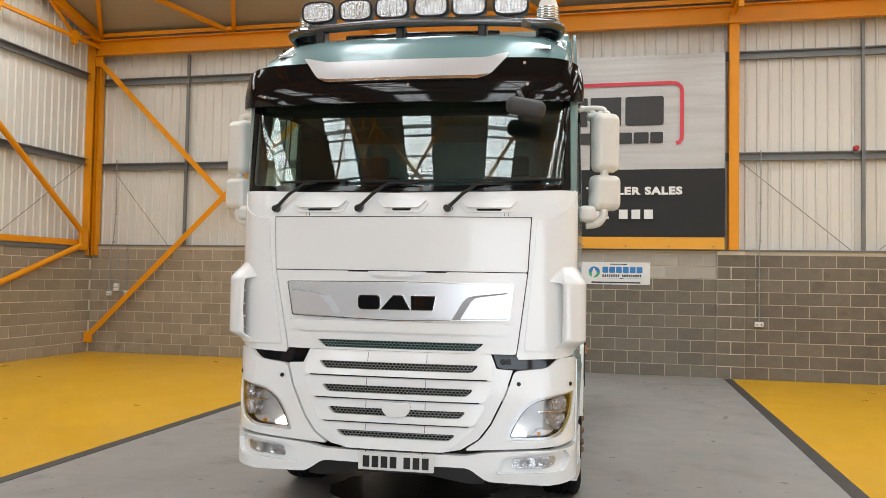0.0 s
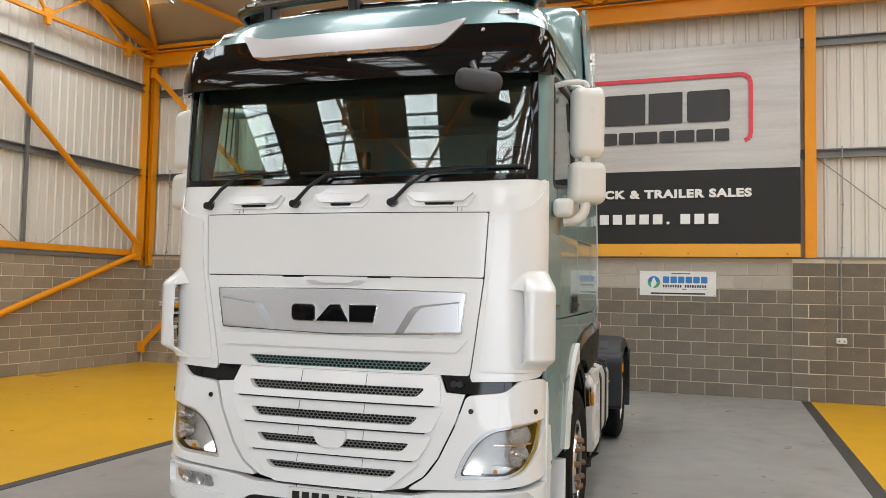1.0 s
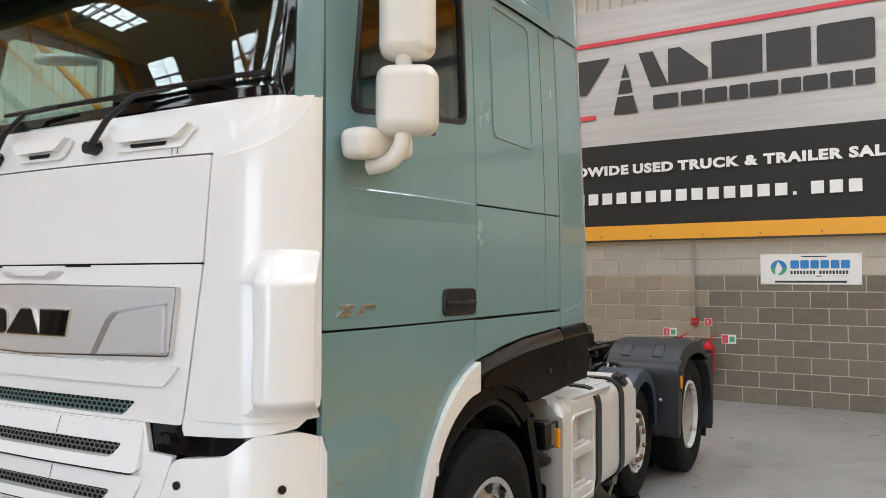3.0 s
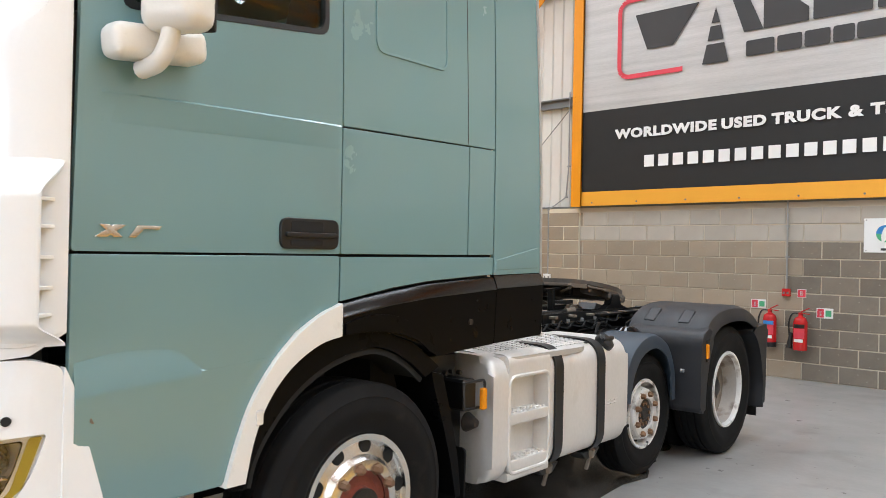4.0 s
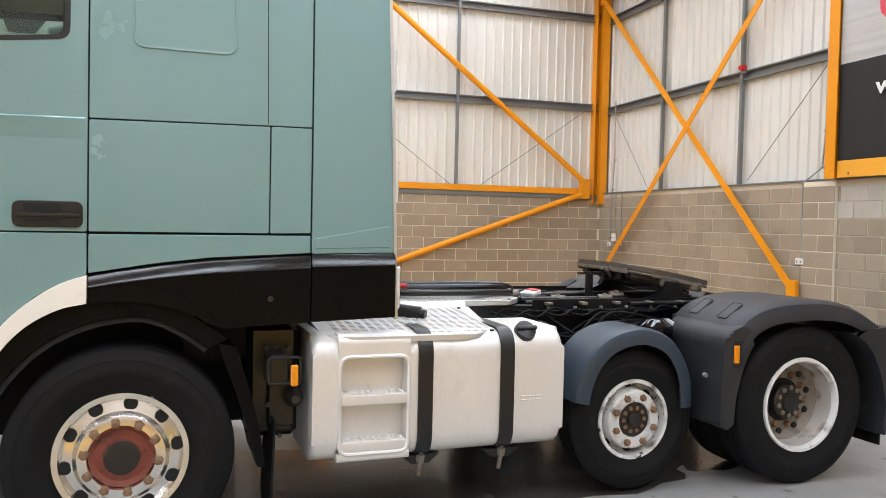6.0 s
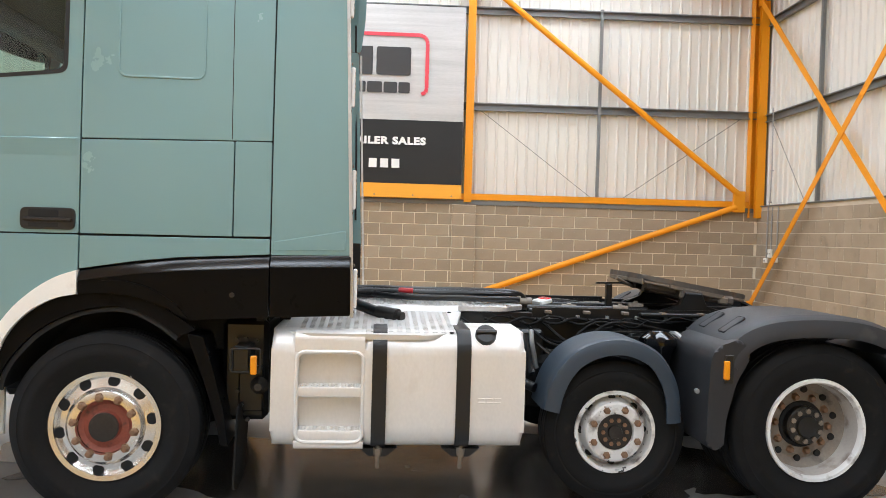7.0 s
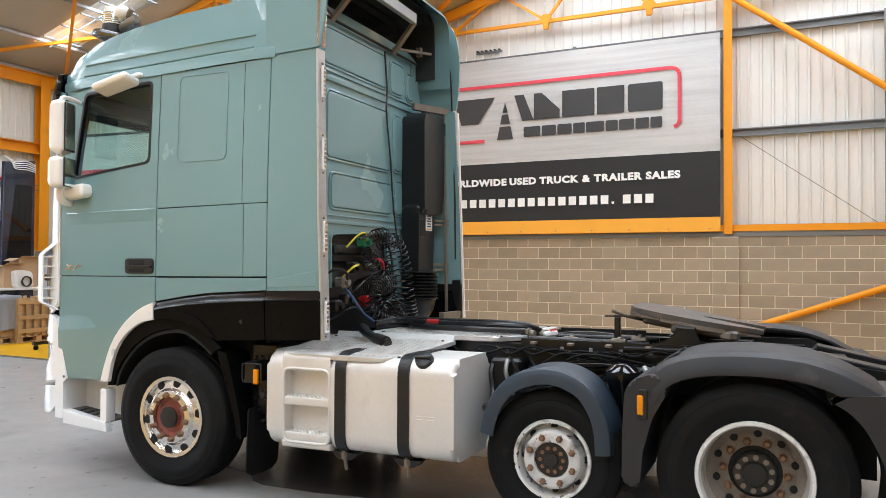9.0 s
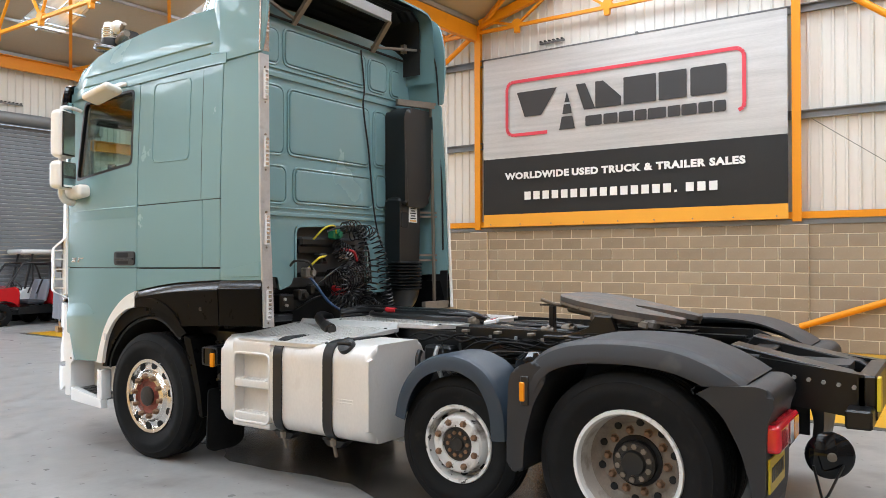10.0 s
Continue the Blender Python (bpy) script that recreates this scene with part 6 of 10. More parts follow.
def sun_visor_and_roof():
    def vmap(push=0.0):
        def fn(u, z, w):
            x, y, nx, ny = plan(u)
            t = min(max((z - 2.9) / 0.32, 0), 1)
            end = max(0.0, (abs(u) - 0.75) / 0.53)
            w += push + (0.135 - 0.07 * t ** 1.6) * (1 - 0.62 * end * end) + 0.012 * math.sin(math.pi * t)
            fade = 1 - 0.6 * min(max((abs(u) - 1.0) / 0.37, 0.0), 1.0)
            return Vector((x + nx * w, y + ny * w + lean(z) * fade, z))
        return fn

    def vpart(name, o, m, parent, label="", push=0.0, thick=0.02, bev=0.006):
        bm = bmesh.new()
        panel(bm, o, vmap(push), (), (0.04, 0.04), thick, bev)
        return part(name, bm, m, parent, label)

    o = rnd([(-1.27, 2.925), (-1.1, 2.915), (-0.7, 2.907), (0, 2.905), (0.7, 2.907), (1.1, 2.915), (1.27, 2.925), (1.275, 3.12), (1.2, 3.185), (1.0, 3.225), (-1.0, 3.225), (-1.2, 3.185), (-1.275, 3.12)], 0.05)
    visor = vpart("sun_visor", o, BLACK_GLOSS, truck, "black glossy sun visor above the windscreen", 0.0, 0.03, 0.014)
    vpart("visor_trim", rnd([(-0.73, 3.265), (-0.60, 3.10), (-0.52, 3.065), (0.52, 3.065), (0.60, 3.10), (0.73, 3.265), (0.55, 3.225), (-0.55, 3.225)], 0.03), SILVER, visor, "silver visor trim", 0.015, 0.02, 0.006)
    vpart("visor_trim_lip", rnd([(-0.6, 3.1), (-0.52, 3.062), (0.52, 3.062), (0.6, 3.1), (0.5, 3.085), (-0.5, 3.085)], 0.01), CHROME, visor, "", 0.02, 0.01, 0.003)
    f = vmap()
    for u, z in ((-1.05, 3.15), (-0.98, 2.98), (0.05, 3.03), (0.82, 3.18), (0.84, 3.02), (1.15, 3.13)):
        bm = bmesh.new()
        cyl(bm, f(u, z, -0.004), f(u, z, 0.004), 0.011, seg=12)
        part("visor_bolt", bm, CHROME, visor)
    # front mirror on its arm under the visor
    bm = bmesh.new()
    moved(bm, bx(bm, -0.13, -0.055, -0.058, 0.13, 0.055, 0.058, 0.05, 4), pose(0.85, -0.12, 2.84, 18, 10, 8))
    fm = part("front_mirror", bm, MIRROR_GREY, truck, "grey front mirror housing under the visor")
    bm = bmesh.new()
    sweep(bm, curve([(0.80, 0.02, 2.98), (0.80, -0.06, 2.95), (0.83, -0.11, 2.89)], 4), 0.02, 8)
    part("mirror_arm", bm, BLACK, fm)
    # roof: cross sections from the front to the back
    def crown(y):
        pts = ((0.05, 3.2), (0.12, 3.32), (0.22, 3.42), (0.4, 3.5), (0.8, 3.58), (1.4, 3.645), (2.32, 3.67))
        for (a, p), (b, q) in zip(pts, pts[1:]):
            if y <= b:
                return p + (q - p) * max(0.0, (y - a) / (b - a))
        return pts[-1][1]
    bm = bmesh.new()
    rows = []
    for y in (0.05, 0.09, 0.13, 0.18, 0.24, 0.32, 0.45, 0.65, 0.9, 1.3, 1.8, 2.1, 2.32):
        h = crown(y)
        k = min(1.0, 0.955 + 0.045 * min(1.0, (y - 0.05) / 0.3))
        drop = 0.05 * (1 - min(1, max(0, (y - 0.3) / 2)))
        base = 3.028 + 0.075 * min(1.0, y / 2.0)
        half = [(1.19, base), (1.187, base + 0.07), (1.18, base + 0.085), (1.165, base + 0.095), (1.155, base + 0.16), (1.125, min(h - 0.09, base + 0.28)), (1.06, h - 0.06 - drop * 0.4), (0.94, h - 0.02 - drop * 0.2), (0.7, h), (0.35, h + 0.006), (0, h + 0.008)]
        half = [(x * k, min(z, h + 0.01)) for x, z in half]
        full = half + [(-x, z) for x, z in half[-2::-1]]
        bulge = 0.17 * max(0.0, 1 - (y - 0.05) / 0.5)
        rows.append([bm.verts.new((x, y + bulge * (abs(x) / 1.2) ** 3, z)) for x, z in full])
    for a, b in zip(rows, rows[1:]):
        for i in range(len(a) - 1):
            bm.faces.new((a[i], a[i + 1], b[i + 1], b[i]))
    bm.faces.new(rows[0][::-1])
    bm.faces.new(rows[-1])
    roof = part("cab_roof", bm, TEAL, truck, "teal high roof", 28)
    for s in (1, -1):
        for up, x in ((0.10, 1.168), (0.19, 1.15)):
            bm = bmesh.new()
            sweep(bm, [(s * (x + 0.002), y, 3.028 + 0.075 * min(1.0, y / 2.0) + up) for y in (0.45, 0.7, 1.0, 1.4, 1.8, 2.12)], 0.007, 8)
            part("roof_bead", bm, TEAL, roof)
    for x in (-0.92, 0.93):
        bm = bmesh.new()
        moved(bm, bx(bm, -0.065, -0.012, -0.022, 0.065, 0.012, 0.022, 0.008, 2), pose(x, 0.205 + 0.02, 3.325, -35, 0, 8 if x > 0 else -8))
        lamp = part("roof_marker_lamp", bm, CHROME, roof, "clear roof marker lamp")
        bm = bmesh.new()
        moved(bm, bx(bm, -0.05, -0.017, -0.014, 0.05, 0.0, 0.014, 0.004), pose(x, 0.203 + 0.02, 3.325, -35, 0, 8 if x > 0 else -8))
        part("lamp_lens", bm, LENS_CLEAR, lamp)
    # light bar with six lamps
    bm = bmesh.new()
    line = curve([(-0.9, 0.62, 3.50), (-0.965, 0.48, 3.53), (-0.9, 0.37, 3.545), (-0.5, 0.31, 3.56), (0, 0.29, 3.565), (0.5, 0.31, 3.56), (0.95, 0.37, 3.545), (1.05, 0.48, 3.53), (0.98, 0.62, 3.50)], 6)
    sweep(bm, line, 0.034, 12)
    lb = part("light_bar", bm, BAR_CHROME, truck, "chrome roof light bar with six driving lamps")
    bm = bmesh.new()
    sweep(bm, curve([(-0.55, 0.5, 3.53), (-0.3, 0.4, 3.50), (0, 0.38, 3.5), (0.3, 0.4, 3.50), (0.6, 0.5, 3.53)], 5), 0.025, 10)
    part("lower_bar", bm, BAR_CHROME, lb)
    for x in (-0.7, -0.1, 0.5):
        bm = bmesh.new()
        bx(bm, x - 0.03, 0.3, 3.42, x + 0.03, 0.42, 3.56, 0.01)
        part("bar_foot", bm, BLACK, lb)
    for x, w in ((-0.83, 0.05), (-0.42, 0.05), (-0.08, 0.05), (0.2, 0.05), (0.72, 0.05)):
        bm = bmesh.new()
        bx(bm, x - w, 0.262 + 0.06 * abs(x), 3.545, x + w, 0.30 + 0.06 * abs(x), 3.572, 0.006)
        part("marker_light", bm, BLACK, lb)
        bm = bmesh.new()
        bx(bm, x - w * 0.6, 0.258 + 0.06 * abs(x), 3.551, x + w * 0.6, 0.265 + 0.06 * abs(x), 3.566)
        part("marker_lens", bm, LENS_CLEAR, lb)
    for x in (-0.735, -0.445, -0.165, 0.125, 0.4, 0.7):
        y = 0.31 + 0.05 * abs(x)
        o = [(x + 0.122 * math.copysign(abs(math.cos(a)) ** 0.62, math.cos(a)), 3.69 + 0.076 * math.copysign(abs(math.sin(a)) ** 0.62, math.sin(a))) for a in [i * math.pi / 14 for i in range(28)]]
        bm = bmesh.new()
        prism(bm, o, "y", y, y + 0.1, 0.012, 2)
        dl = part("driving_lamp", bm, BLACK, lb, "chrome-rimmed driving lamp")
        bm = bmesh.new()
        sweep(bm, [(p[0], y - 0.002, p[1]) for p in o], 0.01, 6, True)
        part("lamp_rim", bm, BLACK, dl)
        c = [(x + (p[0] - x) * 0.93, 3.69 + (p[1] - 3.69) * 0.93) for p in o]
        bm = bmesh.new()
        prism(bm, c, "y", y - 0.005, y + 0.002)
        part("lamp_reflector", bm, LAMP_FACE, dl, "", 0)
        bm = bmesh.new()
        for k in range(-4, 5):
            bx(bm, x + k * 0.024 - 0.004, y - 0.011, 3.645, x + k * 0.024 + 0.004, y - 0.005, 3.735)
        tagged(part("lens_flute", bm, REFLECTOR, dl, "", 0), kind="stuff")
        bm = bmesh.new()
        cyl(bm, (x, y + 0.05, 3.575), (x, y + 0.05, 3.625), 0.022)
        bx(bm, x - 0.05, y - 0.01, 3.575, x + 0.05, y + 0.08, 3.6, 0.006)
        part("lamp_stem", bm, BAR_CHROME, dl)
    for x in (-0.86, 0.955):
        bm = bmesh.new()
        ax = Matrix.Translation((x, 0.52, 3.5)) @ Matrix.Rotation(radians(-90), 4, "Y")
        lathe(bm, [(0, 0), (0.085, 0), (0.09, 0.06), (0.08, 0.11), (0, 0.11)], 24, ax)
        bc = part("beacon", bm, BLACK, lb, "clear domed roof beacon")
        bm = bmesh.new()
        lathe(bm, [(0.078, 0.11), (0.074, 0.2), (0.06, 0.255), (0, 0.265)], 24, ax)
        part("beacon_dome", bm, WHITE_OLD, bc, "dusty clear beacon dome")
        bm = bmesh.new()
        for k in range(5):
            lathe(bm, [(0.079, 0.12 + 0.018 * k), (0.082, 0.124 + 0.018 * k), (0.079, 0.13 + 0.018 * k)], 24, ax)
        part("beacon_ring", bm, CHROME, bc)
    # dusty horns and brackets by the near beacon
    bm = bmesh.new()
    sweep(bm, curve([(0.8, 0.3, 3.53), (0.9, 0.5, 3.56), (1.0, 0.75, 3.6), (1.02, 0.85, 3.6)], 5), 0.03, 10)
    sweep(bm, curve([(0.86, 0.62, 3.62), (0.98, 0.72, 3.66), (1.0, 0.78, 3.7)], 5), 0.022, 8)
    part("bar_bracket", bm, BROWN_STEEL, lb)
    bm = bmesh.new()
    bmesh.ops.create_uvsphere(bm, u_segments=14, v_segments=8, radius=0.06, matrix=pose(0.97, 0.64, 3.7))
    part("work_lamp", bm, WHITE_OLD, lb, "dusty round work lamp")


sun_visor_and_roof()


def roof_spoiler():
    def top(y):
        pts = ((1.3, 3.6), (1.5, 3.70), (1.75, 3.86), (2.0, 4.0), (2.3, 4.11), (2.5, 4.09), (2.66, 4.0))
        for (a, p), (b, q) in zip(pts, pts[1:]):
            if y <= b:
                return p + (q - p) * max(0.0, (y - a) / (b - a))
        return pts[-1][1]
    bm = bmesh.new()
    rows = []
    for y in (1.3, 1.4, 1.5, 1.62, 1.75, 1.88, 2.0, 2.15, 2.3, 2.4, 2.5, 2.6, 2.66):
        h = top(y)
        e = min(1.10, 0.70 + 0.40 * min(1.0, (y - 1.3) / 0.85))
        half = [(e + 0.02, 3.36), (e + 0.01, (h + 3.4) / 2), (e - 0.01, h - 0.1), (e - 0.04, h - 0.045), (e - 0.1, h - 0.012), (e - 0.2, h), (e * 0.4, h + 0.01), (0, h + 0.012)]
        full = half + [(-x, z) for x, z in half[-2::-1]]
        rows.append([bm.verts.new((x, y, z)) for x, z in full])
    for a, b in zip(rows, rows[1:]):
        for i in range(len(a) - 1):
            bm.faces.new((a[i], a[i + 1], b[i + 1], b[i]))
    ext = bmesh.ops.extrude_face_region(bm, geom=bm.faces[:])["geom"]
    for q in ext:
        if isinstance(q, bmesh.types.BMVert):
            q.co.z -= 0.02
    sp = part("roof_spoiler", bm, TEAL, truck, "teal roof air deflector, open at the back", 40)
    bm = bmesh.new()
    rows = []
    for i in range(26):
        y = 1.45 + 0.043 * i
        h, e = top(y) - 0.05 - 0.012 * (i % 2), min(1.10, 0.70 + 0.40 * min(1.0, (y - 1.3) / 0.85)) - 0.035
        half = [(e, 3.42), (e - 0.005, (h + 3.4) / 2), (e - 0.02, h - 0.09), (e - 0.12, h - 0.01), (0, h)]
        rows.append([bm.verts.new((x, y, z)) for x, z in half + [(-x, z) for x, z in half[-2::-1]]])
    for a, b in zip(rows, rows[1:]):
        for i in range(len(a) - 1):
            bm.faces.new((a[i], a[i + 1], b[i + 1], b[i]))
    ext = bmesh.ops.extrude_face_region(bm, geom=bm.faces[:])["geom"]
    for q in ext:
        if isinstance(q, bmesh.types.BMVert):
            q.co.z += 0.01
    part("spoiler_liner", bm, LINER, sp, "dark ribbed inside of the air deflector", 20)
    bm = bmesh.new()
    sweep(bm, [(1.0, 2.362, 3.565), (-1.0, 2.362, 3.565)], 0.012, 8)
    part("roof_seal", bm, SHADE_BLACK, sp, "black seal along the roof edge")
    for s in (1, -1):
        def fn(y, z, w, s=s):
            return Vector((s * ((1.185 if s > 0 else 1.235) - 0.05 * max(0, (z - 3.15) / 0.9) - (0.03 if s > 0 else -0.06) * max(0, y - 2.4) + w), y, z))
        bm = bmesh.new()
        panel(bm, rnd([(2.24, 3.122), (2.68, 3.142), (2.715, 3.4), (2.72, 3.7), (2.66, 3.95), (2.35, 4.07), (2.17, 4.02), (2.17, 3.75), (2.22, 3.5)], [0.02, 0.02, 0.1, 0.1, 0.1, 0.1, 0.08, 0.1, 0.1]), fn, (), (0.12, 0.12), 0.025, 0.01)
        part("upper_fin", bm, TEAL, sp, "teal upper side fin")
    # frame under the spoiler
    bm = bmesh.new()
    bar(bm, (-0.5, 2.58, 3.83), (0.98, 2.58, 3.86), 0.05, 0.09, 0.004)
    part("spoiler_rail", bm, GALV, sp)
    for s in (1, -1):
        bm = bmesh.new()
        bar(bm, (s * 0.5, 2.58, 3.80), (s * 0.52, 2.36, 3.55), 0.05, 0.03)
        bar(bm, (s * 1.16, 2.5, 3.68), (s * 0.5, 2.37, 3.59), 0.022, 0.022)
        bx(bm, s * 0.92, 2.4, 3.62, s * 0.96, 2.44, 3.70, 0.004)
        part("spoiler_strut", bm, BROWN_STEEL, sp)
    bm = bmesh.new()
    sweep(bm, curve([(-1.1, 2.36, 3.5), (-1.19, 2.4, 3.60), (-1.2, 2.46, 3.57), (-1.2, 2.54, 3.62), (-1.2, 2.6, 3.60), (-1.21, 2.63, 3.4), (-1.24, 2.64, 2.9), (-1.25, 2.66, 2.3), (-1.25, 2.67, 1.7)], 6), 0.009, 6)
    part("wiring", bm, HOSE, sp)


roof_spoiler()


def skirt_swage(parent, s):
    """The lower door pressing: a shelf that slopes out under a wavy line, and a face that falls back below it."""
    f = side_map(s)
    top = curve([(0.235, 1.205, 0), (0.374, 1.23, 0), (0.524, 1.227, 0), (0.583, 1.208, 0), (0.643, 1.163, 0), (0.69, 1.148, 0), (0.80, 1.155, 0), (0.94, 1.168, 0)], 8)
    arch = ((0.0, 0.735), (0.748, 0.735), (0.796, 0.88), (0.856, 1.02), (0.946, 1.145), (1.0, 1.2))
    bm = bmesh.new()
    rows = []
    for p in top:
        foot = next(b + (d - b) * (p.x - a) / (c - a) for (a, b), (c, d) in zip(arch, arch[1:]) if p.x <= c) + 0.004
        mid = min(1.084 + 0.079 * p.x, p.y - 0.006)
        w = 0.004 + 0.02 * min(1.0, (p.y - mid) / 0.13)
        rows.append([bm.verts.new(f(p.x, z, v)) for z, v in ((p.y, -0.005), (p.y, 0.001), (p.y - (p.y - mid) * 0.25, w * 0.18), (mid + 0.008, w), (mid - 0.008, w), (min(foot, mid - 0.009), 0.002), (min(foot, mid - 0.009), -0.005))])
    for a, b in zip(rows, rows[1:]):
        for i in range(6):
            bm.faces.new((a[i], a[i + 1], b[i + 1], b[i]))
    bm.faces.new(rows[0])
    bm.faces.new(rows[-1][::-1])
    bmesh.ops.recalc_face_normals(bm, faces=bm.faces)
    return part("skirt_swage", bm, TEAL, parent, "", 30)


def crease(parent, s, y0, z0, y1, z1):
    """A sharp pressed line with a shallow slope below it."""
    f = side_map(s)
    bm = bmesh.new()
    rows = []
    for i in range(9):
        t = i / 8
        y, z = y0 + (y1 - y0) * t, z0 + (z1 - z0) * t
        k = min(1.0, t * 6, (1 - t) * 6 + 0.4)
        rows.append([bm.verts.new(f(y, z + dz, w * k)) for dz, w in ((0.007, 0.0005), (0.0, 0.008), (-0.09, 0.0005), (-0.09, -0.004), (0.007, -0.004))])
    for a, b in zip(rows, rows[1:]):
        for i in range(5):
            bm.faces.new((a[i], a[(i + 1) % 5], b[(i + 1) % 5], b[i]))
    bm.faces.new(rows[0])
    bm.faces.new(rows[-1][::-1])
    return part("pressed_crease", bm, TEAL, parent, "", 20)


def wheel_arch(s):
    """The black lip inside the front wheel arch, the sheet behind it, its slanting rear leg and the flap."""
    inner = [(p.x, p.y) for p in curve([(0.85, 0.70, 0), (0.875, 0.79, 0), (0.935, 0.89, 0), (1.06, 1.02, 0), (1.229, 1.115, 0), (1.416, 1.158, 0), (1.553, 1.146, 0), (1.69, 1.08, 0), (1.80, 1.0, 0)], 5)]
    outer = [(p.x, p.y) for p in curve([(0.79, 0.70, 0), (0.835, 0.88, 0), (0.905, 1.01, 0), (1.01, 1.13, 0), (1.15, 1.205, 0), (1.28, 1.236, 0), (1.43, 1.24, 0), (1.584, 1.222, 0), (1.69, 1.175, 0), (1.79, 1.11, 0), (1.89, 1.04, 0)], 5)]
    spart("arch_lip", outer + inner[::-1], SILL, truck, s, "black plastic inner lip of the wheel arch", (), -0.006, 0.025, 0.007)
    bm = bmesh.new()
    strip(bm, inner, s * 0.7, s * 1.19, 0.03, 0.012, 0.012)
    part("front_mudguard", bm, SHADE_BLACK, truck, "black front wheel mudguard")
    bm = bmesh.new()
    prism(bm, rnd([(1.845, 1.02), (1.93, 1.0), (1.985, 0.82), (2.045, 0.60), (2.075, 0.40), (2.035, 0.40), (1.995, 0.58), (1.93, 0.78), (1.87, 0.94)], 0.012, 2), "x", s * 0.74, s * 1.2, 0.006, 2)
    part("mudguard_leg", bm, SILL, truck, "black rear leg of the front mudguard")
    bm = bmesh.new()
    pts = [(s * 1.19, 0.165), (s * 1.12, 0.13), (s * 0.9, 0.13), (s * 0.82, 0.17), (s * 0.8, 0.62), (s * 1.19, 0.62)]
    moved(bm, prism(bm, rnd(pts, 0.03, 3), "y", -0.006, 0.006, 0.002), pose(0, 2.1, 0, -2))
    part("mud_flap", bm, RUBBER, truck, "black rubber mud flap")


def cab_sides():
    window = rnd([(0.365, 2.315), (1.185, 2.41), (1.185, 3.035), (0.465, 3.0)], 0.05)
    for s in (1, -1):
        door = spart("door", rnd([(0.222, 1.545), (1.2655, 1.548), (1.2655, 3.078), (0.25, 3.04)], 0.012), TEAL, truck, s, "teal cab door", (window,))
        cx, cz = 0.8, 2.7
        spart("window_seal", [(cx + (y - cx) * 1.02, cz + (z - cz) * 1.02) for y, z in window], BLACK, door, s, "", ([(cx + (y - cx) * 0.965, cz + (z - cz) * 0.955) for y, z in window],), 0.003, 0.03, 0.003)
        bm = bmesh.new()
        panel(bm, [(cx + (y - cx) * 0.98, cz + (z - cz) * 0.98) for y, z in window], side_map(s, -0.012), (), (0, 0), 0.004, 0)
        part("door_glass", bm, GLASS_SIDE, door, "green-tinted door glass")
        crease(door, s, 0.30, 2.036, 1.255, 2.054)
        low = [(0.222, 1.537), (1.2655, 1.541), (1.2655, 1.352), (1.16, 1.31), (1.05, 1.25), (0.94, 1.14), (0.85, 1.02), (0.79, 0.88), (0.745, 0.735), (0.222, 0.715)]
        lo = spart("door_skirt", rnd(low, 0.01), TEAL, truck, s, "teal lower door panel")
        skirt_swage(lo, s)
        # handle
        hd = spart("door_handle", rrect(0.965, 1.565, 1.25, 1.682, 0.035), BLACK, door, s, "black door handle", (), 0.012, 0.014, 0.006)
        # recess strips: near-black colour in place of their shade
        spart("handle_recess", rrect(1.01, 1.63, 1.165, 1.67, 0.012), SHADE_BLACK, hd, s, "", (), 0.0135, 0.002, 0)
        spart("handle_grip", rrect(0.985, 1.61, 1.235, 1.628, 0.008), BLACK, hd, s, "", (), 0.024, 0.012, 0.004)
        spart("handle_recess", rrect(1.01, 1.577, 1.165, 1.6, 0.008), SHADE_BLACK, hd, s, "", (), 0.0135, 0.002, 0)
        for pts in ([(0.285, 1.59), (0.325, 1.59), (0.385, 1.63), (0.345, 1.63)], [(0.30, 1.63), (0.33, 1.63), (0.375, 1.59), (0.345, 1.59)], [(0.39, 1.59), (0.415, 1.59), (0.44, 1.618), (0.49, 1.618), (0.50, 1.63), (0.42, 1.63)]):
            spart("badge_shape", pts, CHROME, door, s, "dull chrome badge shape", (), 0.006, 0.006, 0.002)
        up = spart("sleeper_panel", rnd([(1.2715, 2.06), (2.279, 2.078), (2.279, 3.108), (1.2715, 3.08)], 0.01), TEAL, truck, s, "teal sleeper side panel")
        spart("pressing", rrect(1.45, 2.395, 1.915, 3.05, 0.06, 6), TEAL, up, s, "", (rrect(1.462, 2.407, 1.903, 3.038, 0.05, 6),), 0.006, 0.006, 0.005)
        spart("panel_joint", [(2.062, 2.08), (2.066, 2.08), (2.058, 3.09), (2.054, 3.09)], SHADE_BLACK, up, s, "", (), 0.0008, 0.001, 0)
        spart("locker_door", rnd([(1.2715, 1.548), (2.0755, 1.552), (2.0755, 2.07), (1.2715, 2.054)], 0.01), TEAL, truck, s, "teal side locker door")
        spart("rear_post", rnd([(2.0805, 1.552), (2.279, 1.556), (2.279, 2.073), (2.0805, 2.071)], 0.008), TEAL, truck, s, "teal rear corner panel")
        spart("sill_strip", rnd([(1.2715, 1.358), (1.56, 1.405), (1.8, 1.432), (2.279, 1.458), (2.279, 1.544), (1.2715, 1.537)], 0.008), TEAL, truck, s, "teal strip above the sill")
        fin = spart("side_fin", rnd([(2.286, 1.455), (2.724, 1.464), (2.718, 1.56), (2.665, 3.135), (2.286, 3.115)], [0.01, 0.02, 0.01, 0.03, 0.01]), TEAL, truck, s, "teal side air deflector", (), 0.0, 0.022, 0.006, (0.08, 0.4))
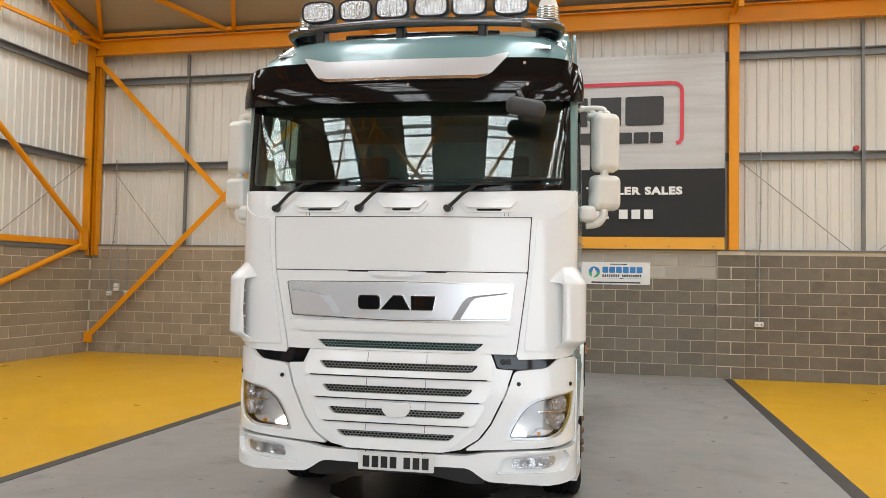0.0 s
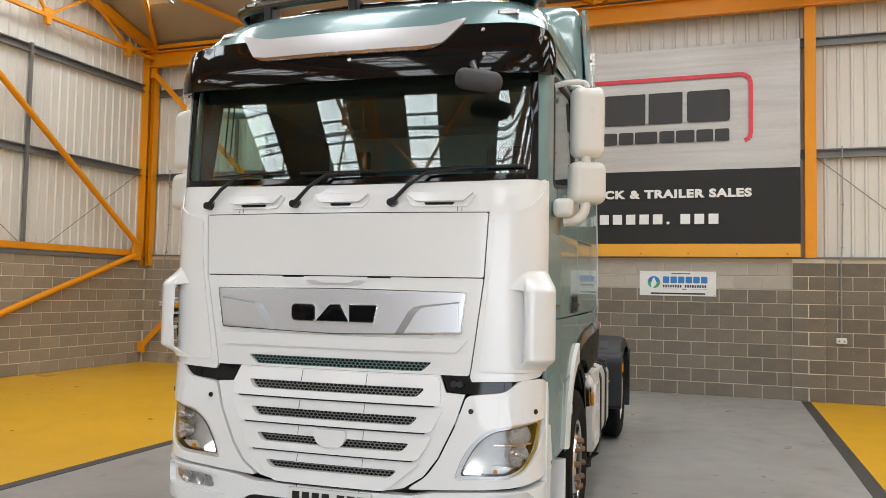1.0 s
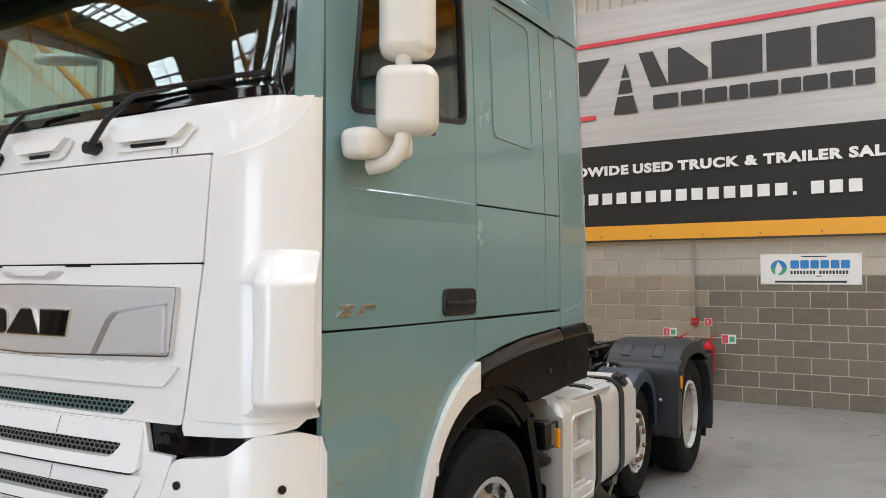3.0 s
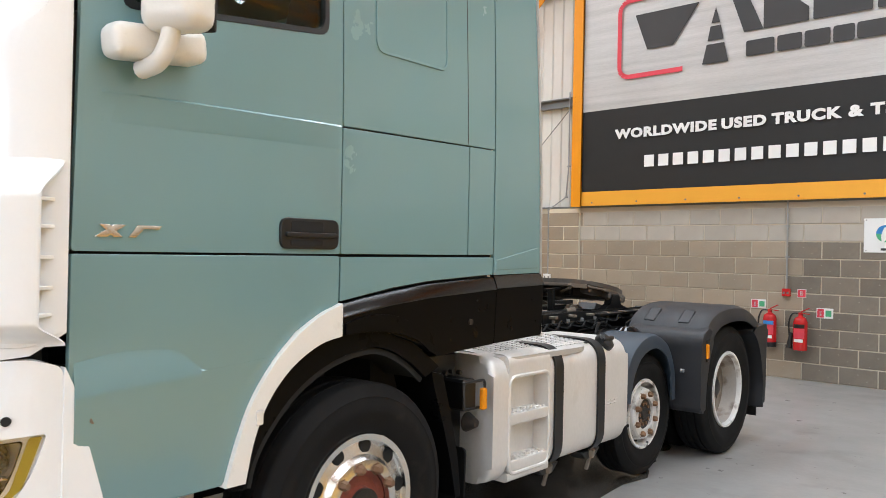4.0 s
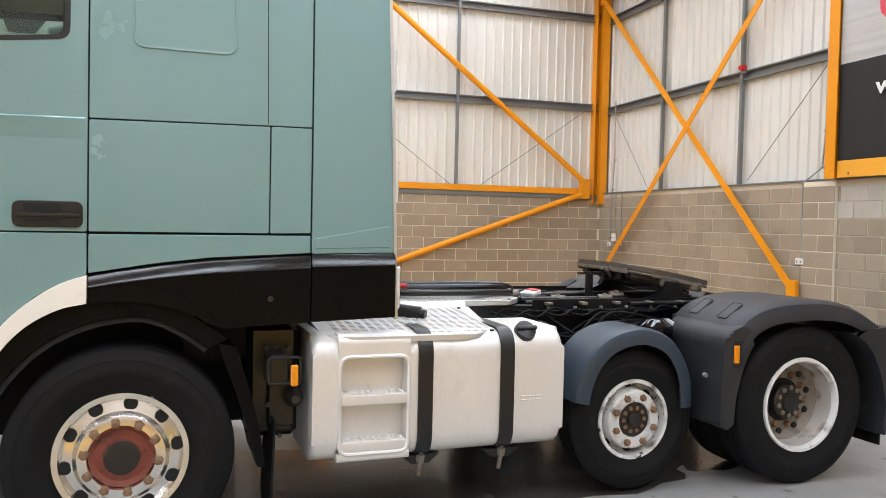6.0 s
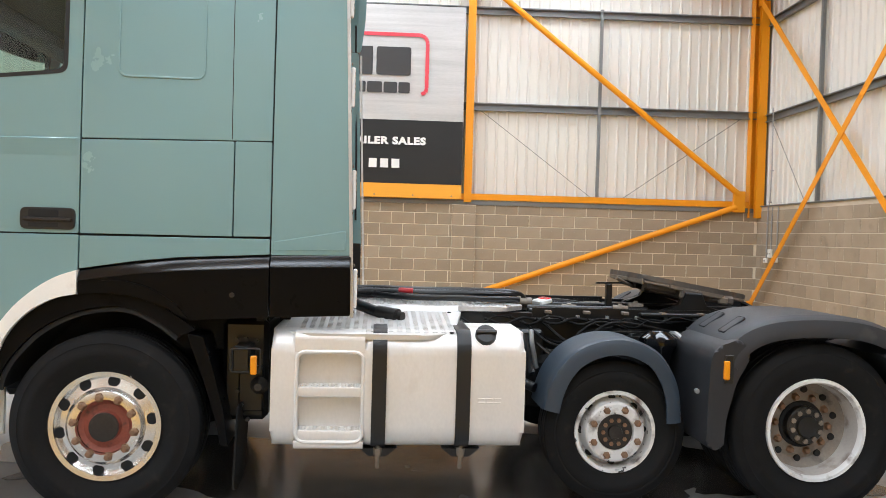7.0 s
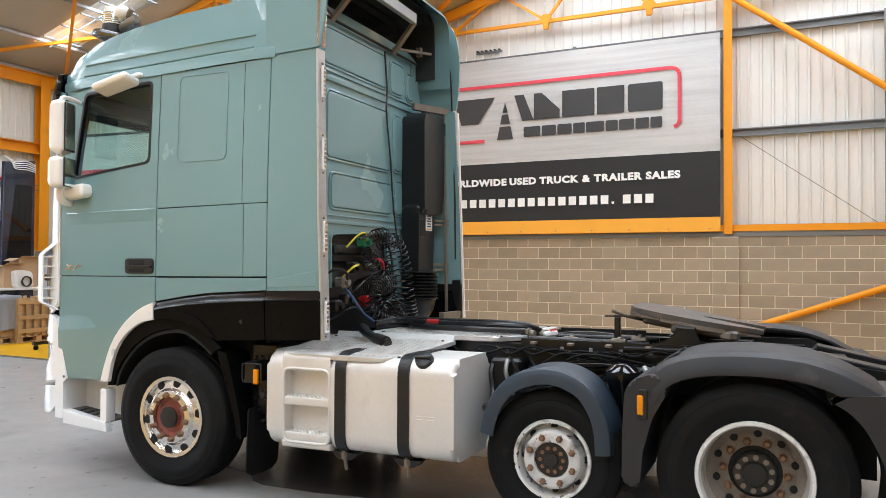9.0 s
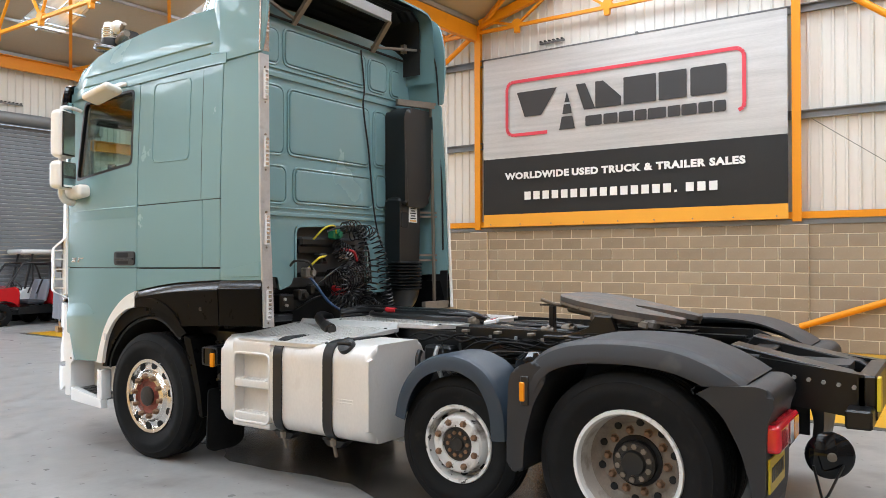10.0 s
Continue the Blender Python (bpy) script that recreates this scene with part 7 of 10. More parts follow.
        spart("fin_fold", [(2.3, 1.53), (2.69, 1.60), (2.69, 1.49), (2.3, 1.48)], TEAL, fin, s, "", (), 0.0045, 0.0045, 0.004)
        sill = spart("black_sill", rnd([(1.2715, 1.294), (1.56, 1.336), (1.8, 1.359), (2.279, 1.385), (2.279, 1.115), (1.98, 1.10), (1.86, 1.09), (1.75, 1.15), (1.55, 1.215), (1.4, 1.228), (1.2715, 1.222)], 0.012), SILL, truck, s, "black plastic sill over the wheel", (), 0.026, 0.045, 0.004, (0.25, 0.2), 0.05)
        arc = [(p.x, p.y) for p in curve([(1.285, 1.272, 0), (1.40, 1.298, 0), (1.53, 1.296, 0), (1.66, 1.258, 0), (1.77, 1.19, 0), (1.85, 1.11, 0)], 5)]
        arc += [(p.x, p.y) for p in curve([(1.80, 1.115, 0), (1.73, 1.165, 0), (1.62, 1.205, 0), (1.5, 1.226, 0), (1.4, 1.232, 0), (1.285, 1.228, 0)], 4)]
        spart("sill_flare", arc, SILL, sill, s, "", (), 0.036, 0.012, 0.01, (0.25, 0.2), 0.05)
        bm = bmesh.new()
        g = side_map(s, 0.026)
        cyl(bm, g(2.085, 1.235, -0.014), g(2.085, 1.235, 0.0), 0.014, seg=12)
        part("sill_plug", bm, GREASE, sill)
        sill_shoulder(sill, s, [(1.2715, 1.348, 1.294), (1.4, 1.371, 1.315), (1.56, 1.394, 1.336), (1.68, 1.408, 1.349), (1.8, 1.42, 1.359), (2.03, 1.434, 1.372), (2.279, 1.448, 1.385)])
        rear = spart("rear_sill", rnd([(2.286, 1.390), (2.72, 1.40), (2.725, 1.13), (2.286, 1.115)], 0.012), SILL, truck, s, "black plastic sill behind the cab", (), 0.024, 0.045, 0.004, (0.25, 0.2), 0.05)
        sill_shoulder(rear, s, [(2.286, 1.455, 1.390), (2.3, 1.4553, 1.3903), (2.5, 1.46, 1.395), (2.72, 1.465, 1.40)])
        flare = [(p.x, p.y) for p in curve([(0.742, 0.73, 0), (0.79, 0.88, 0), (0.85, 1.02, 0), (0.94, 1.145, 0), (1.05, 1.245, 0), (1.16, 1.313, 0), (1.268, 1.352, 0)], 4)]
        flare += [(p.x, p.y) for p in curve([(1.268, 1.222, 0), (1.15, 1.195, 0), (1.02, 1.12, 0), (0.92, 1.01, 0), (0.86, 0.88, 0), (0.825, 0.73, 0)], 4)]
        fl = spart("wheel_arch_flare", flare, WHITE_OLD, truck, s, "scuffed white wheel arch flare", (), 0.025, 0.05, 0.014)
        spart("side_repeater", rrect(0.862, 0.93, 0.892, 0.985, 0.008), LENS_CLEAR, fl, s, "", (), 0.03, 0.01, 0.003)
        wheel_arch(s)
        # step well and bumper return
        well = spart("entry_step", rnd([(0.30, 0.362), (0.80, 0.338), (0.785, 0.414), (0.30, 0.478)], 0.012), WHITE, truck, s, "white entry step with a grey slotted tread", (), 0.012, 0.06, 0.012)
        bm = bmesh.new()
        prism(bm, [(0.24, 0.468), (0.76, 0.412), (0.76, 0.40), (0.24, 0.45)], "x", s * 0.9, s * 1.185, 0.003)
        part("step_tread", bm, STEP_GREY, well, "worn grey tread")
        bm = bmesh.new()
        for i in range(4):
            for j in range(5):
                x, y = 1.0 + 0.036 * j, 0.36 + 0.085 * i
                bx(bm, s * (x - 0.007), y, 0.455 - 0.108 * (y - 0.36), s * (x + 0.007), y + 0.055, 0.4585 - 0.108 * (y - 0.36), 0.001)
        tagged(part("tread_slot", bm, SHADE_BLACK, well), kind="stuff")
        bm = bmesh.new()
        bx(bm, s * 1.12, 0.722, 0.41, s * 1.218, 0.79, 0.668, 0.012, 2)
        part("step_post", bm, WHITE, well)
        spart("step_front", rnd([(0.205, 0.40), (0.30, 0.40), (0.30, 0.69), (0.345, 0.72), (0.275, 0.98), (0.235, 1.14), (0.205, 1.205)], 0.012), WHITE, well, s, "", (), 0.013, 0.03, 0.006)
        bm = bmesh.new()
        bx(bm, s * 0.96, 0.272, 0.43, s * 1.195, 0.292, 0.76, 0.004)
        part("step_front_wall", bm, WHITE, well)
        bm = bmesh.new()
        bx(bm, s * 0.945, 0.27, 0.40, s * 0.965, 0.79, 0.76, 0.004)
        part("step_riser", bm, WHITE_OLD, well)
        for y, z in ((0.29, 1.03), (0.31, 0.735)):
            bm = bmesh.new()
            p = side_map(s, 0.013)(y, z, 0.0)
            cyl(bm, p, p + Vector((s * 0.004, 0, 0)), 0.011, seg=12)
            part("step_screw", bm, BROWN_STEEL, well)


cab_sides()


def mirrors():
    for s in (1, -1):
        def box_mirror(name, c, size, rot, label):
            bm = bmesh.new()
            v = bx(bm, -size[0] / 2, -size[1] / 2, -size[2] / 2, size[0] / 2, size[1] / 2, size[2] / 2, 0.048, 4)
            for q in {q for q in v if q.is_valid}:
                q.co.x *= 1 - 0.25 * max(0, -q.co.y / size[1])
                q.co.z *= 1 - 0.12 * max(0, -q.co.y / size[1])
            m = pose(*c, 0, 0, rot)
            moved(bm, v, m)
            ob = part(name, bm, WHITE_OLD, truck, label)
            bm = bmesh.new()
            moved(bm, bx(bm, -size[0] * 0.43, size[1] / 2 - 0.004, -size[2] * 0.45, size[0] * 0.43, size[1] / 2 + 0.006, size[2] * 0.45, 0.004), m)
            part("mirror_rim", bm, BLACK, ob)
            bm = bmesh.new()
            moved(bm, bx(bm, -size[0] * 0.39, size[1] / 2 + 0.004, -size[2] * 0.42, size[0] * 0.39, size[1] / 2 + 0.009, size[2] * 0.42), m)
            part("mirror_glass", bm, MIRROR, ob)
            return ob
        box_mirror("main_mirror", (s * 1.372, 0.44, 2.70), (0.20, 0.13, 0.42), s * 25, "scuffed white main mirror")
        box_mirror("wide_mirror", (s * 1.372, 0.44, 2.345), (0.222, 0.135, 0.25), s * 25, "scuffed white wide-angle mirror")
        bm = bmesh.new()
        sweep(bm, curve([(s * 1.18, 0.42, 2.93), (s * 1.26, 0.42, 2.945), (s * 1.35, 0.43, 2.94), (s * 1.37, 0.43, 2.91)], 5), 0.017, 10)
        part("mirror_arm", bm, WHITE_OLD, truck, "white mirror arm")
        bm = bmesh.new()
        sweep(bm, [(s * 1.365, 0.43, 2.5), (s * 1.365, 0.43, 2.46)], 0.03, 12)
        part("mirror_link", bm, WHITE_OLD, truck)
        bm = bmesh.new()
        sweep(bm, curve([(s * 1.365, 0.43, 2.24), (s * 1.36, 0.42, 2.18), (s * 1.32, 0.41, 2.13), (s * 1.24, 0.40, 2.115)], 6), 0.03, 12)
        part("mirror_arm", bm, WHITE_OLD, truck, "white mirror arm")
        bm = bmesh.new()
        moved(bm, bx(bm, -0.06, -0.16, -0.055, 0.06, 0.16, 0.055, 0.035, 3), pose(s * 1.25, 0.44, 2.20, 6))
        part("arm_base", bm, WHITE_OLD, truck, "white mirror arm housing")
        # kerb mirror over the door
        bm = bmesh.new()
        v = bx(bm, -0.085, -0.17, -0.032, 0.085, 0.17, 0.032, 0.03, 3)
        moved(bm, v, pose(s * 1.33, 0.96, 3.0, 13, s * -12, 0))
        kb = part("kerb_mirror", bm, WHITE_OLD, truck, "white kerb mirror over the door")
        bm = bmesh.new()
        sweep(bm, curve([(s * 1.16, 1.08, 3.09), (s * 1.22, 1.07, 3.085), (s * 1.3, 1.05, 3.04)], 4), 0.02, 8)
        part("kerb_mirror_arm", bm, WHITE_OLD, kb)


mirrors()


def cab_back():
    def bmap(push=0.0):
        def fn(x, z, w):
            return Vector((x, 2.33 + w + push - 0.10 * max(0, abs(x) - 0.95) / 0.2, z))
        return fn

    def bpart(name, o, m, parent, label="", holes=(), push=0.0, thick=0.02, bev=0.006, step=(0.3, 0.4)):
        bm = bmesh.new()
        panel(bm, o, bmap(push), holes, step, thick, bev)
        return part(name, bm, m, parent, label)

    o = [(-1.14, 1.3), (-0.5, 1.3), (-0.47, 1.36), (-0.47, 1.93), (0.46, 1.88), (0.46, 1.50), (0.51, 1.40), (0.64, 1.36), (0.66, 1.47), (1.14, 1.5), (1.14, 3.2), (1.02, 3.56), (-1.02, 3.56), (-1.14, 3.2)]
    bpart("cab_back", rnd(o, [0.05, 0.03, 0.03, 0.07, 0.07, 0.03, 0.03, 0.02, 0.03, 0.04, 0.06, 0.06, 0.06, 0.06]), TEAL, truck, "teal pressed steel cab back", ([],))
    # near-black plate added where the space below the cab lies in shade
    bm = bmesh.new()
    bx(bm, -1.1, 2.2, 1.08, 1.1, 2.24, 1.52)
    part("rear_bulkhead", bm, SHADE_BLACK, truck)
    for x, z, sx, sz, m in ((0.6, 1.26, 0.16, 0.14, FRAME), (0.8, 1.3, 0.12, 0.22, FRAME), (0.98, 1.28, 0.14, 0.3, BLACK), (0.68, 1.14, 0.3, 0.06, FRAME), (0.86, 1.16, 0.1, 0.08, GREASE)):
        bm = bmesh.new()
        bx(bm, x - sx / 2, 2.24, z - sz / 2, x + sx / 2, 2.38, z + sz / 2, 0.012)
        part("cab_mount_bracket", bm, m, truck)
    for x, z in ((0.62, 1.24), (0.64, 1.29), (0.80, 1.36), (0.97, 1.4), (0.97, 1.18)):
        bm = bmesh.new()
        cyl(bm, (x, 2.38, z), (x, 2.4, z), 0.014, seg=6)
        part("mount_bolt", bm, GALV, truck)
    wall = bpart("back_beading", rnd([(-1.08, 3.085), (1.08, 3.085), (1.08, 3.13), (-1.08, 3.13)], 0.01), TEAL, truck, "teal seam bead across the cab back", (), 0.02, 0.02, 0.015)
    bpart("lower_bead", rnd([(-1.08, 1.965), (1.08, 1.965), (1.08, 2.0), (-1.08, 2.0)], 0.01), TEAL, wall, "", (), 0.018, 0.018, 0.012)
    for u0, z0, u1, z1 in ((-0.495, 2.485, 0.54, 3.005), (-0.54, 2.095, 0.475, 2.36), (0.615, 2.475, 0.86, 3.01), (0.585, 2.08, 0.9, 2.36), (-0.44, 3.215, 0.59, 3.495), (0.67, 3.2, 0.88, 3.47), (-0.76, 3.205, -0.51, 3.48), (-1.0, 3.2, -0.84, 3.44), (-0.75, 2.5, -0.585, 3.0), (-0.75, 2.1, -0.6, 2.4)):
        bpart("pressing", rrect(u0, z0, u1, z1, 0.06, 5), TEAL, wall, "", (), 0.02, 0.02, 0.018, (0, 0))
        bpart("pressing_lip", rrect(u0 - 0.022, z0 - 0.022, u1 + 0.022, z1 + 0.022, 0.075, 5), TEAL, wall, "", (rrect(u0 - 0.004, z0 - 0.004, u1 + 0.004, z1 + 0.004, 0.062, 5),), 0.013, 0.013, 0.008, (0, 0))
    bpart("upper_bead", rnd([(-1.06, 3.155), (1.06, 3.155), (1.06, 3.172), (-1.06, 3.172)], 0.006), TEAL, wall, "", (), 0.014, 0.014, 0.008)
    bpart("lower_bead", rnd([(-0.74, 2.025), (1.06, 2.025), (1.06, 2.04), (-0.74, 2.04)], 0.006), TEAL, wall, "", (), 0.012, 0.012, 0.007)
    # raised lip round the service opening
    lip = [(0.475, 1.46), (0.475, 1.897), (-0.485, 1.947), (-0.485, 1.36), (-0.465, 1.36), (-0.465, 1.925), (0.455, 1.877), (0.455, 1.46)]
    bpart("opening_lip", rnd(lip, [0.004, 0.07, 0.07, 0.004, 0.004, 0.055, 0.055, 0.004]), TEAL, wall, "", (), 0.014, 0.014, 0.006, (0, 0))
    # plain box behind the opening: the gloom there is put into its colour
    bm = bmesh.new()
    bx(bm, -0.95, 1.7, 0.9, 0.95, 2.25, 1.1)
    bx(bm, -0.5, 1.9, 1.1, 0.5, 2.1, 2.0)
    part("tunnel_backing", bm, SHADE_BLACK, truck)
    # near-side rear edge: bright strip with marker lamps
    bm = bmesh.new()
    moved(bm, prism(bm, [(1.10, 1.12), (1.2, 1.12), (1.208, 2.0), (1.178, 3.13), (1.09, 3.13), (1.115, 2.0)], "y", -0.008, 0.008), pose(0, 2.772, 0, 2.0))
    st = part("edge_strip", bm, STRIP, truck, "scuffed bright metal edge strip with marker lamps", 0)
    bm = bmesh.new()
    prism(bm, [(1.09, 3.15), (1.18, 3.15), (1.165, 3.8), (1.09, 3.8)], "y", 2.66, 2.675)
    part("upper_strip", bm, CHROME, st, "", 0)
    for z in (1.28, 1.83, 2.4, 2.9, 3.4):
        x = 1.16 - 0.025 * max(0, z - 2)
        ys = 2.78 - 0.035 * z if z < 3.1 else 2.675
        bm = bmesh.new()
        bx(bm, x - 0.02, ys, z - 0.11, x + 0.02, ys + 0.022, z + 0.11, 0.006)
        ml = part("marker_lamp", bm, LENS_CLEAR, st, "clear LED marker lamp")
        bm = bmesh.new()
        for k in range(7):
            bx(bm, x - 0.014, ys + 0.022, z - 0.095 + k * 0.03, x + 0.014, ys + 0.024, z - 0.075 + k * 0.03)
        tagged(part("led_segment", bm, CHROME, ml, "", 0), kind="stuff")
        for zz in (z - 0.13, z + 0.13):
            bm = bmesh.new()
            cyl(bm, (x, ys, zz), (x, ys + 0.008, zz), 0.008, seg=8)
            part("rivet", bm, BROWN_STEEL, st)
    bm = bmesh.new()
    moved(bm, prism(bm, [(-1.30, 1.14), (-1.27, 1.14), (-1.25, 3.12), (-1.275, 3.12)], "y", -0.008, 0.008), pose(0, 2.79, 0, 2.0))
    part("edge_strip", bm, WHITE_OLD, truck, "pale edge strip on the far fin", 0)
    # far fin stays
    bm = bmesh.new()
    bar(bm, (-1.2, 2.60, 1.2), (-1.2, 2.56, 3.14), 0.03, 0.02)
    stay = part("fin_stay", bm, BROWN_STEEL, truck, "brown steel stay behind the far fin")
    for z, x0 in ((3.13, -0.85), (2.07, -0.95), (1.65, -0.95), (1.6, -0.95), (2.03, -0.95)):
        bm = bmesh.new()
        bar(bm, (x0, 2.40, z), (-1.26, 2.6, z), 0.045 if z > 3 else 0.02, 0.06 if z > 3 else 0.02)
        part("stay_bracket", bm, BROWN_STEEL, stay)
    bm = bmesh.new()
    bar(bm, (-0.9, 2.68, 1.17), (-1.28, 2.70, 1.17), 0.05, 0.07, 0.004)
    part("foot_bracket", bm, BROWN_STEEL, stay)
    bm = bmesh.new()
    bx(bm, -1.265, 2.36, 1.16, -1.25, 2.72, 1.5, 0.004)
    part("rubber_skirt", bm, BLACK, stay)
    # air intake
    bm = bmesh.new()
    prism(bm, rnd([(-1.215, 2.22), (-1.06, 2.10), (-0.75, 2.12), (-0.735, 2.98), (-0.80, 3.06), (-1.19, 3.06), (-1.23, 2.98)], [0.12, 0.08, 0.04, 0.08, 0.06, 0.08, 0.06], 5), "y", 2.34, 2.575, 0.055, 4)
    ai = part("air_intake", bm, BLACK, truck, "black plastic air intake stack on the cab back")
    bm = bmesh.new()
    prism(bm, rnd([(-1.04, 1.55), (-0.72, 1.55), (-0.72, 2.2), (-1.06, 2.2)], 0.04), "y", 2.36, 2.53, 0.04, 3)
    part("intake_duct", bm, BLACK, ai)
    bm = bmesh.new()
    for k in range(9):
        lathe(bm, [(0.15, 0), (0.172, 0.012), (0.172, 0.02), (0.15, 0.03)], 28, Matrix.Translation((-0.87, 2.47, 1.32 + 0.03 * k)) @ Matrix.Rotation(radians(-90), 4, "Y"))
    tagged(part("bellows", bm, HOSE, ai, "ribbed rubber bellows"), kind="stuff")
    bm = bmesh.new()
    sweep(bm, curve([(-0.87, 2.47, 1.4), (-0.87, 2.46, 1.29), (-0.83, 2.38, 1.19), (-0.76, 2.2, 1.14)], 6), 0.15, 20)
    part("elbow", bm, BLACK, ai)
    bm = bmesh.new()
    prism(bm, rrect(-1.0, 1.965, -0.865, 2.12, 0.006), "y", 2.531, 2.534)
    sk = part("warning_sticker", bm, STICKER, ai, "white printed sticker")
    for k, (w, m) in enumerate(((0.08, INK), (0.06, INK), (0.09, INK), (0.07, INK), (0.085, INK), (0.1, BANNER_ORANGE))):
        bm = bmesh.new()
        z = 2.1 - 0.024 * k
        bx(bm, -0.9325 - w / 2, 2.534, z - 0.006, -0.9325 + w / 2, 2.5355, z + 0.006)
        part("printed_bar", bm, m, sk, "", 0)
    # the slot's inner shade is put in as a near-black plate
    bm = bmesh.new()
    prism(bm, rrect(-0.85, 1.91, -0.745, 2.06, 0.03), "y", 2.52, 2.533)
    part("intake_slot", bm, SHADE_BLACK, ai)
    bm = bmesh.new()
    sweep(bm, curve([(-0.36, 2.36, 3.53), (-0.4, 2.365, 3.2), (-0.38, 2.37, 3.0), (-0.46, 2.37, 2.6), (-0.5, 2.38, 2.2), (-0.54, 2.4, 1.9), (-0.6, 2.42, 1.72)], 6), 0.008, 8)
    part("roof_cable", bm, HOSE, truck, "black cable down the cab back")


cab_back()


def coil(bm, a, b, turns, rad, r, seg=6):
    a, b = Vector(a), Vector(b)
    d = (b - a).normalized()
    e = d.orthogonal().normalized()
    f = d.cross(e)
    n = turns * 10
    sweep(bm, [a + (b - a) * i / n + rad * (math.cos(i * math.pi / 5) * e + math.sin(i * math.pi / 5) * f) for i in range(n + 1)], r, seg)


def service_lines():
    bm = bmesh.new()
    bx(bm, -0.3, 2.2, 1.72, 0.42, 2.36, 1.80, 0.02)
    bx(bm, -0.3, 2.3, 1.66, 0.42, 2.33, 1.74, 0.01)
    tray = part("hose_bracket", bm, BLACK, truck, "black service line bracket")
    for pts, t, rad, r in (([(0.02, 2.46, 1.88), (-0.12, 2.5, 1.9), (-0.2, 2.52, 1.75), (-0.18, 2.54, 1.5), (-0.24, 2.55, 1.25), (-0.36, 2.56, 1.17)], 24, 0.048, 0.0058),
                           ([(0.12, 2.48, 1.7), (0.0, 2.52, 1.55), (-0.1, 2.54, 1.35), (0.02, 2.55, 1.25), (0.12, 2.54, 1.38), (0.02, 2.52, 1.5)], 22, 0.052, 0.0058),
                           ([(-0.1, 2.46, 1.82), (-0.32, 2.5, 1.86), (-0.42, 2.54, 1.65), (-0.44, 2.58, 1.35), (-0.47, 2.6, 1.17)], 22, 0.05, 0.006),
                           ([(0.2, 2.5, 1.32), (0.05, 2.56, 1.2), (-0.12, 2.58, 1.17), (-0.25, 2.56, 1.35), (-0.32, 2.54, 1.6)], 20, 0.055, 0.006)):
        bm = bmesh.new()
        line = curve(pts, 12)
        n = t * 10
        ring = []
        for i in range(n + 1):
            f = i / n * (len(line) - 1.001)
            k = int(f)
            c, d = line[k].lerp(line[k + 1], f - k), (line[k + 1] - line[k]).normalized()
            e = Vector((0, 1, 0)) - d * d.y
            e.normalize()
            g = d.cross(e)
            ring.append(c + rad * (math.cos(i * math.pi / 5) * e + math.sin(i * math.pi / 5) * g))
        sweep(bm, ring, r, 6)
        part("coiled_line", bm, HOSE, truck, "black coiled trailer service line")
    for a, b, t, rad, r in (((0.1, 2.42, 1.42), (-0.25, 2.45, 1.48), 11, 0.11, 0.006), ((0.05, 2.42, 1.75), (-0.3, 2.44, 1.6), 12, 0.045, 0.006)):
        bm = bmesh.new()
        coil(bm, a, b, t, rad, r)
        part("coiled_line", bm, HOSE, truck, "black coiled trailer service line")
    for pts, m, r in (([(0.3, 2.38, 1.78), (0.22, 2.44, 1.88), (0.1, 2.44, 1.9), (0.05, 2.42, 1.84)], YELLOW_CAP, 0.008), ([(0.36, 2.36, 1.52), (0.3, 2.44, 1.62), (0.2, 2.44, 1.64)], YELLOW_CAP, 0.009),
                      ([(0.0, 2.42, 1.7), (-0.1, 2.48, 1.68), (-0.18, 2.46, 1.6)], RED_CAP, 0.012), ([(0.36, 2.36, 1.5), (0.34, 2.45, 1.4), (0.25, 2.52, 1.25), (0.1, 2.6, 1.14)], BLUE_HOSE, 0.011),
                      ([(0.5, 2.3, 1.55), (0.55, 2.42, 1.6), (0.42, 2.45, 1.58), (0.3, 2.4, 1.45)], GREASE, 0.011), ([(0.3, 2.3, 1.3), (0.2, 2.42, 1.45), (0.0, 2.45, 1.55), (-0.2, 2.42, 1.5)], HOSE, 0.011),
                      ([(0.42, 2.3, 1.2), (0.3, 2.45, 1.3), (0.1, 2.46, 1.25), (-0.1, 2.5, 1.3), (-0.25, 2.45, 1.2)], HOSE, 0.01), ([(0.2, 2.44, 1.85), (0.0, 2.48, 1.9), (-0.2, 2.46, 1.88), (-0.36, 2.44, 1.7), (-0.38, 2.46, 1.4)], HOSE, 0.01)):
        bm = bmesh.new()
        sweep(bm, curve(pts, 6), r, 8)
        part("air_line", bm, m, truck)
    for x, z, m in ((0.36, 1.5, BRAKE), (0.2, 1.62, GREASE), (-0.02, 1.34, RED_CAP), (0.02, 1.83, GREEN_BIT), (-0.12, 1.66, STICKER), (0.45, 1.32, GREASE), (0.3, 1.36, GREASE)):
        bm = bmesh.new()
        bx(bm, x - 0.05, 2.33, z - 0.045, x + 0.05, 2.42, z + 0.045, 0.015)
        cyl(bm, (x, 2.42, z), (x, 2.45, z), 0.025)
        part("valve_block", bm, m, truck)
    # hoses lying on the catwalk
    for k, (dx, dz) in enumerate(((0, 0), (0.03, 0.03), (-0.03, 0.045))):
        bm = bmesh.new()
        sweep(bm, curve([(0.2, 2.6, 1.13 + dz), (0.05 + dx, 2.75, 1.16 + dz), (0.1 + dx, 3.2, 1.16 + dz), (0.15 + dx, 3.6, 1.165 + dz), (0.12, 3.85, 1.15 + dz), (0.0, 3.95, 1.12)], 8), 0.022, 10)
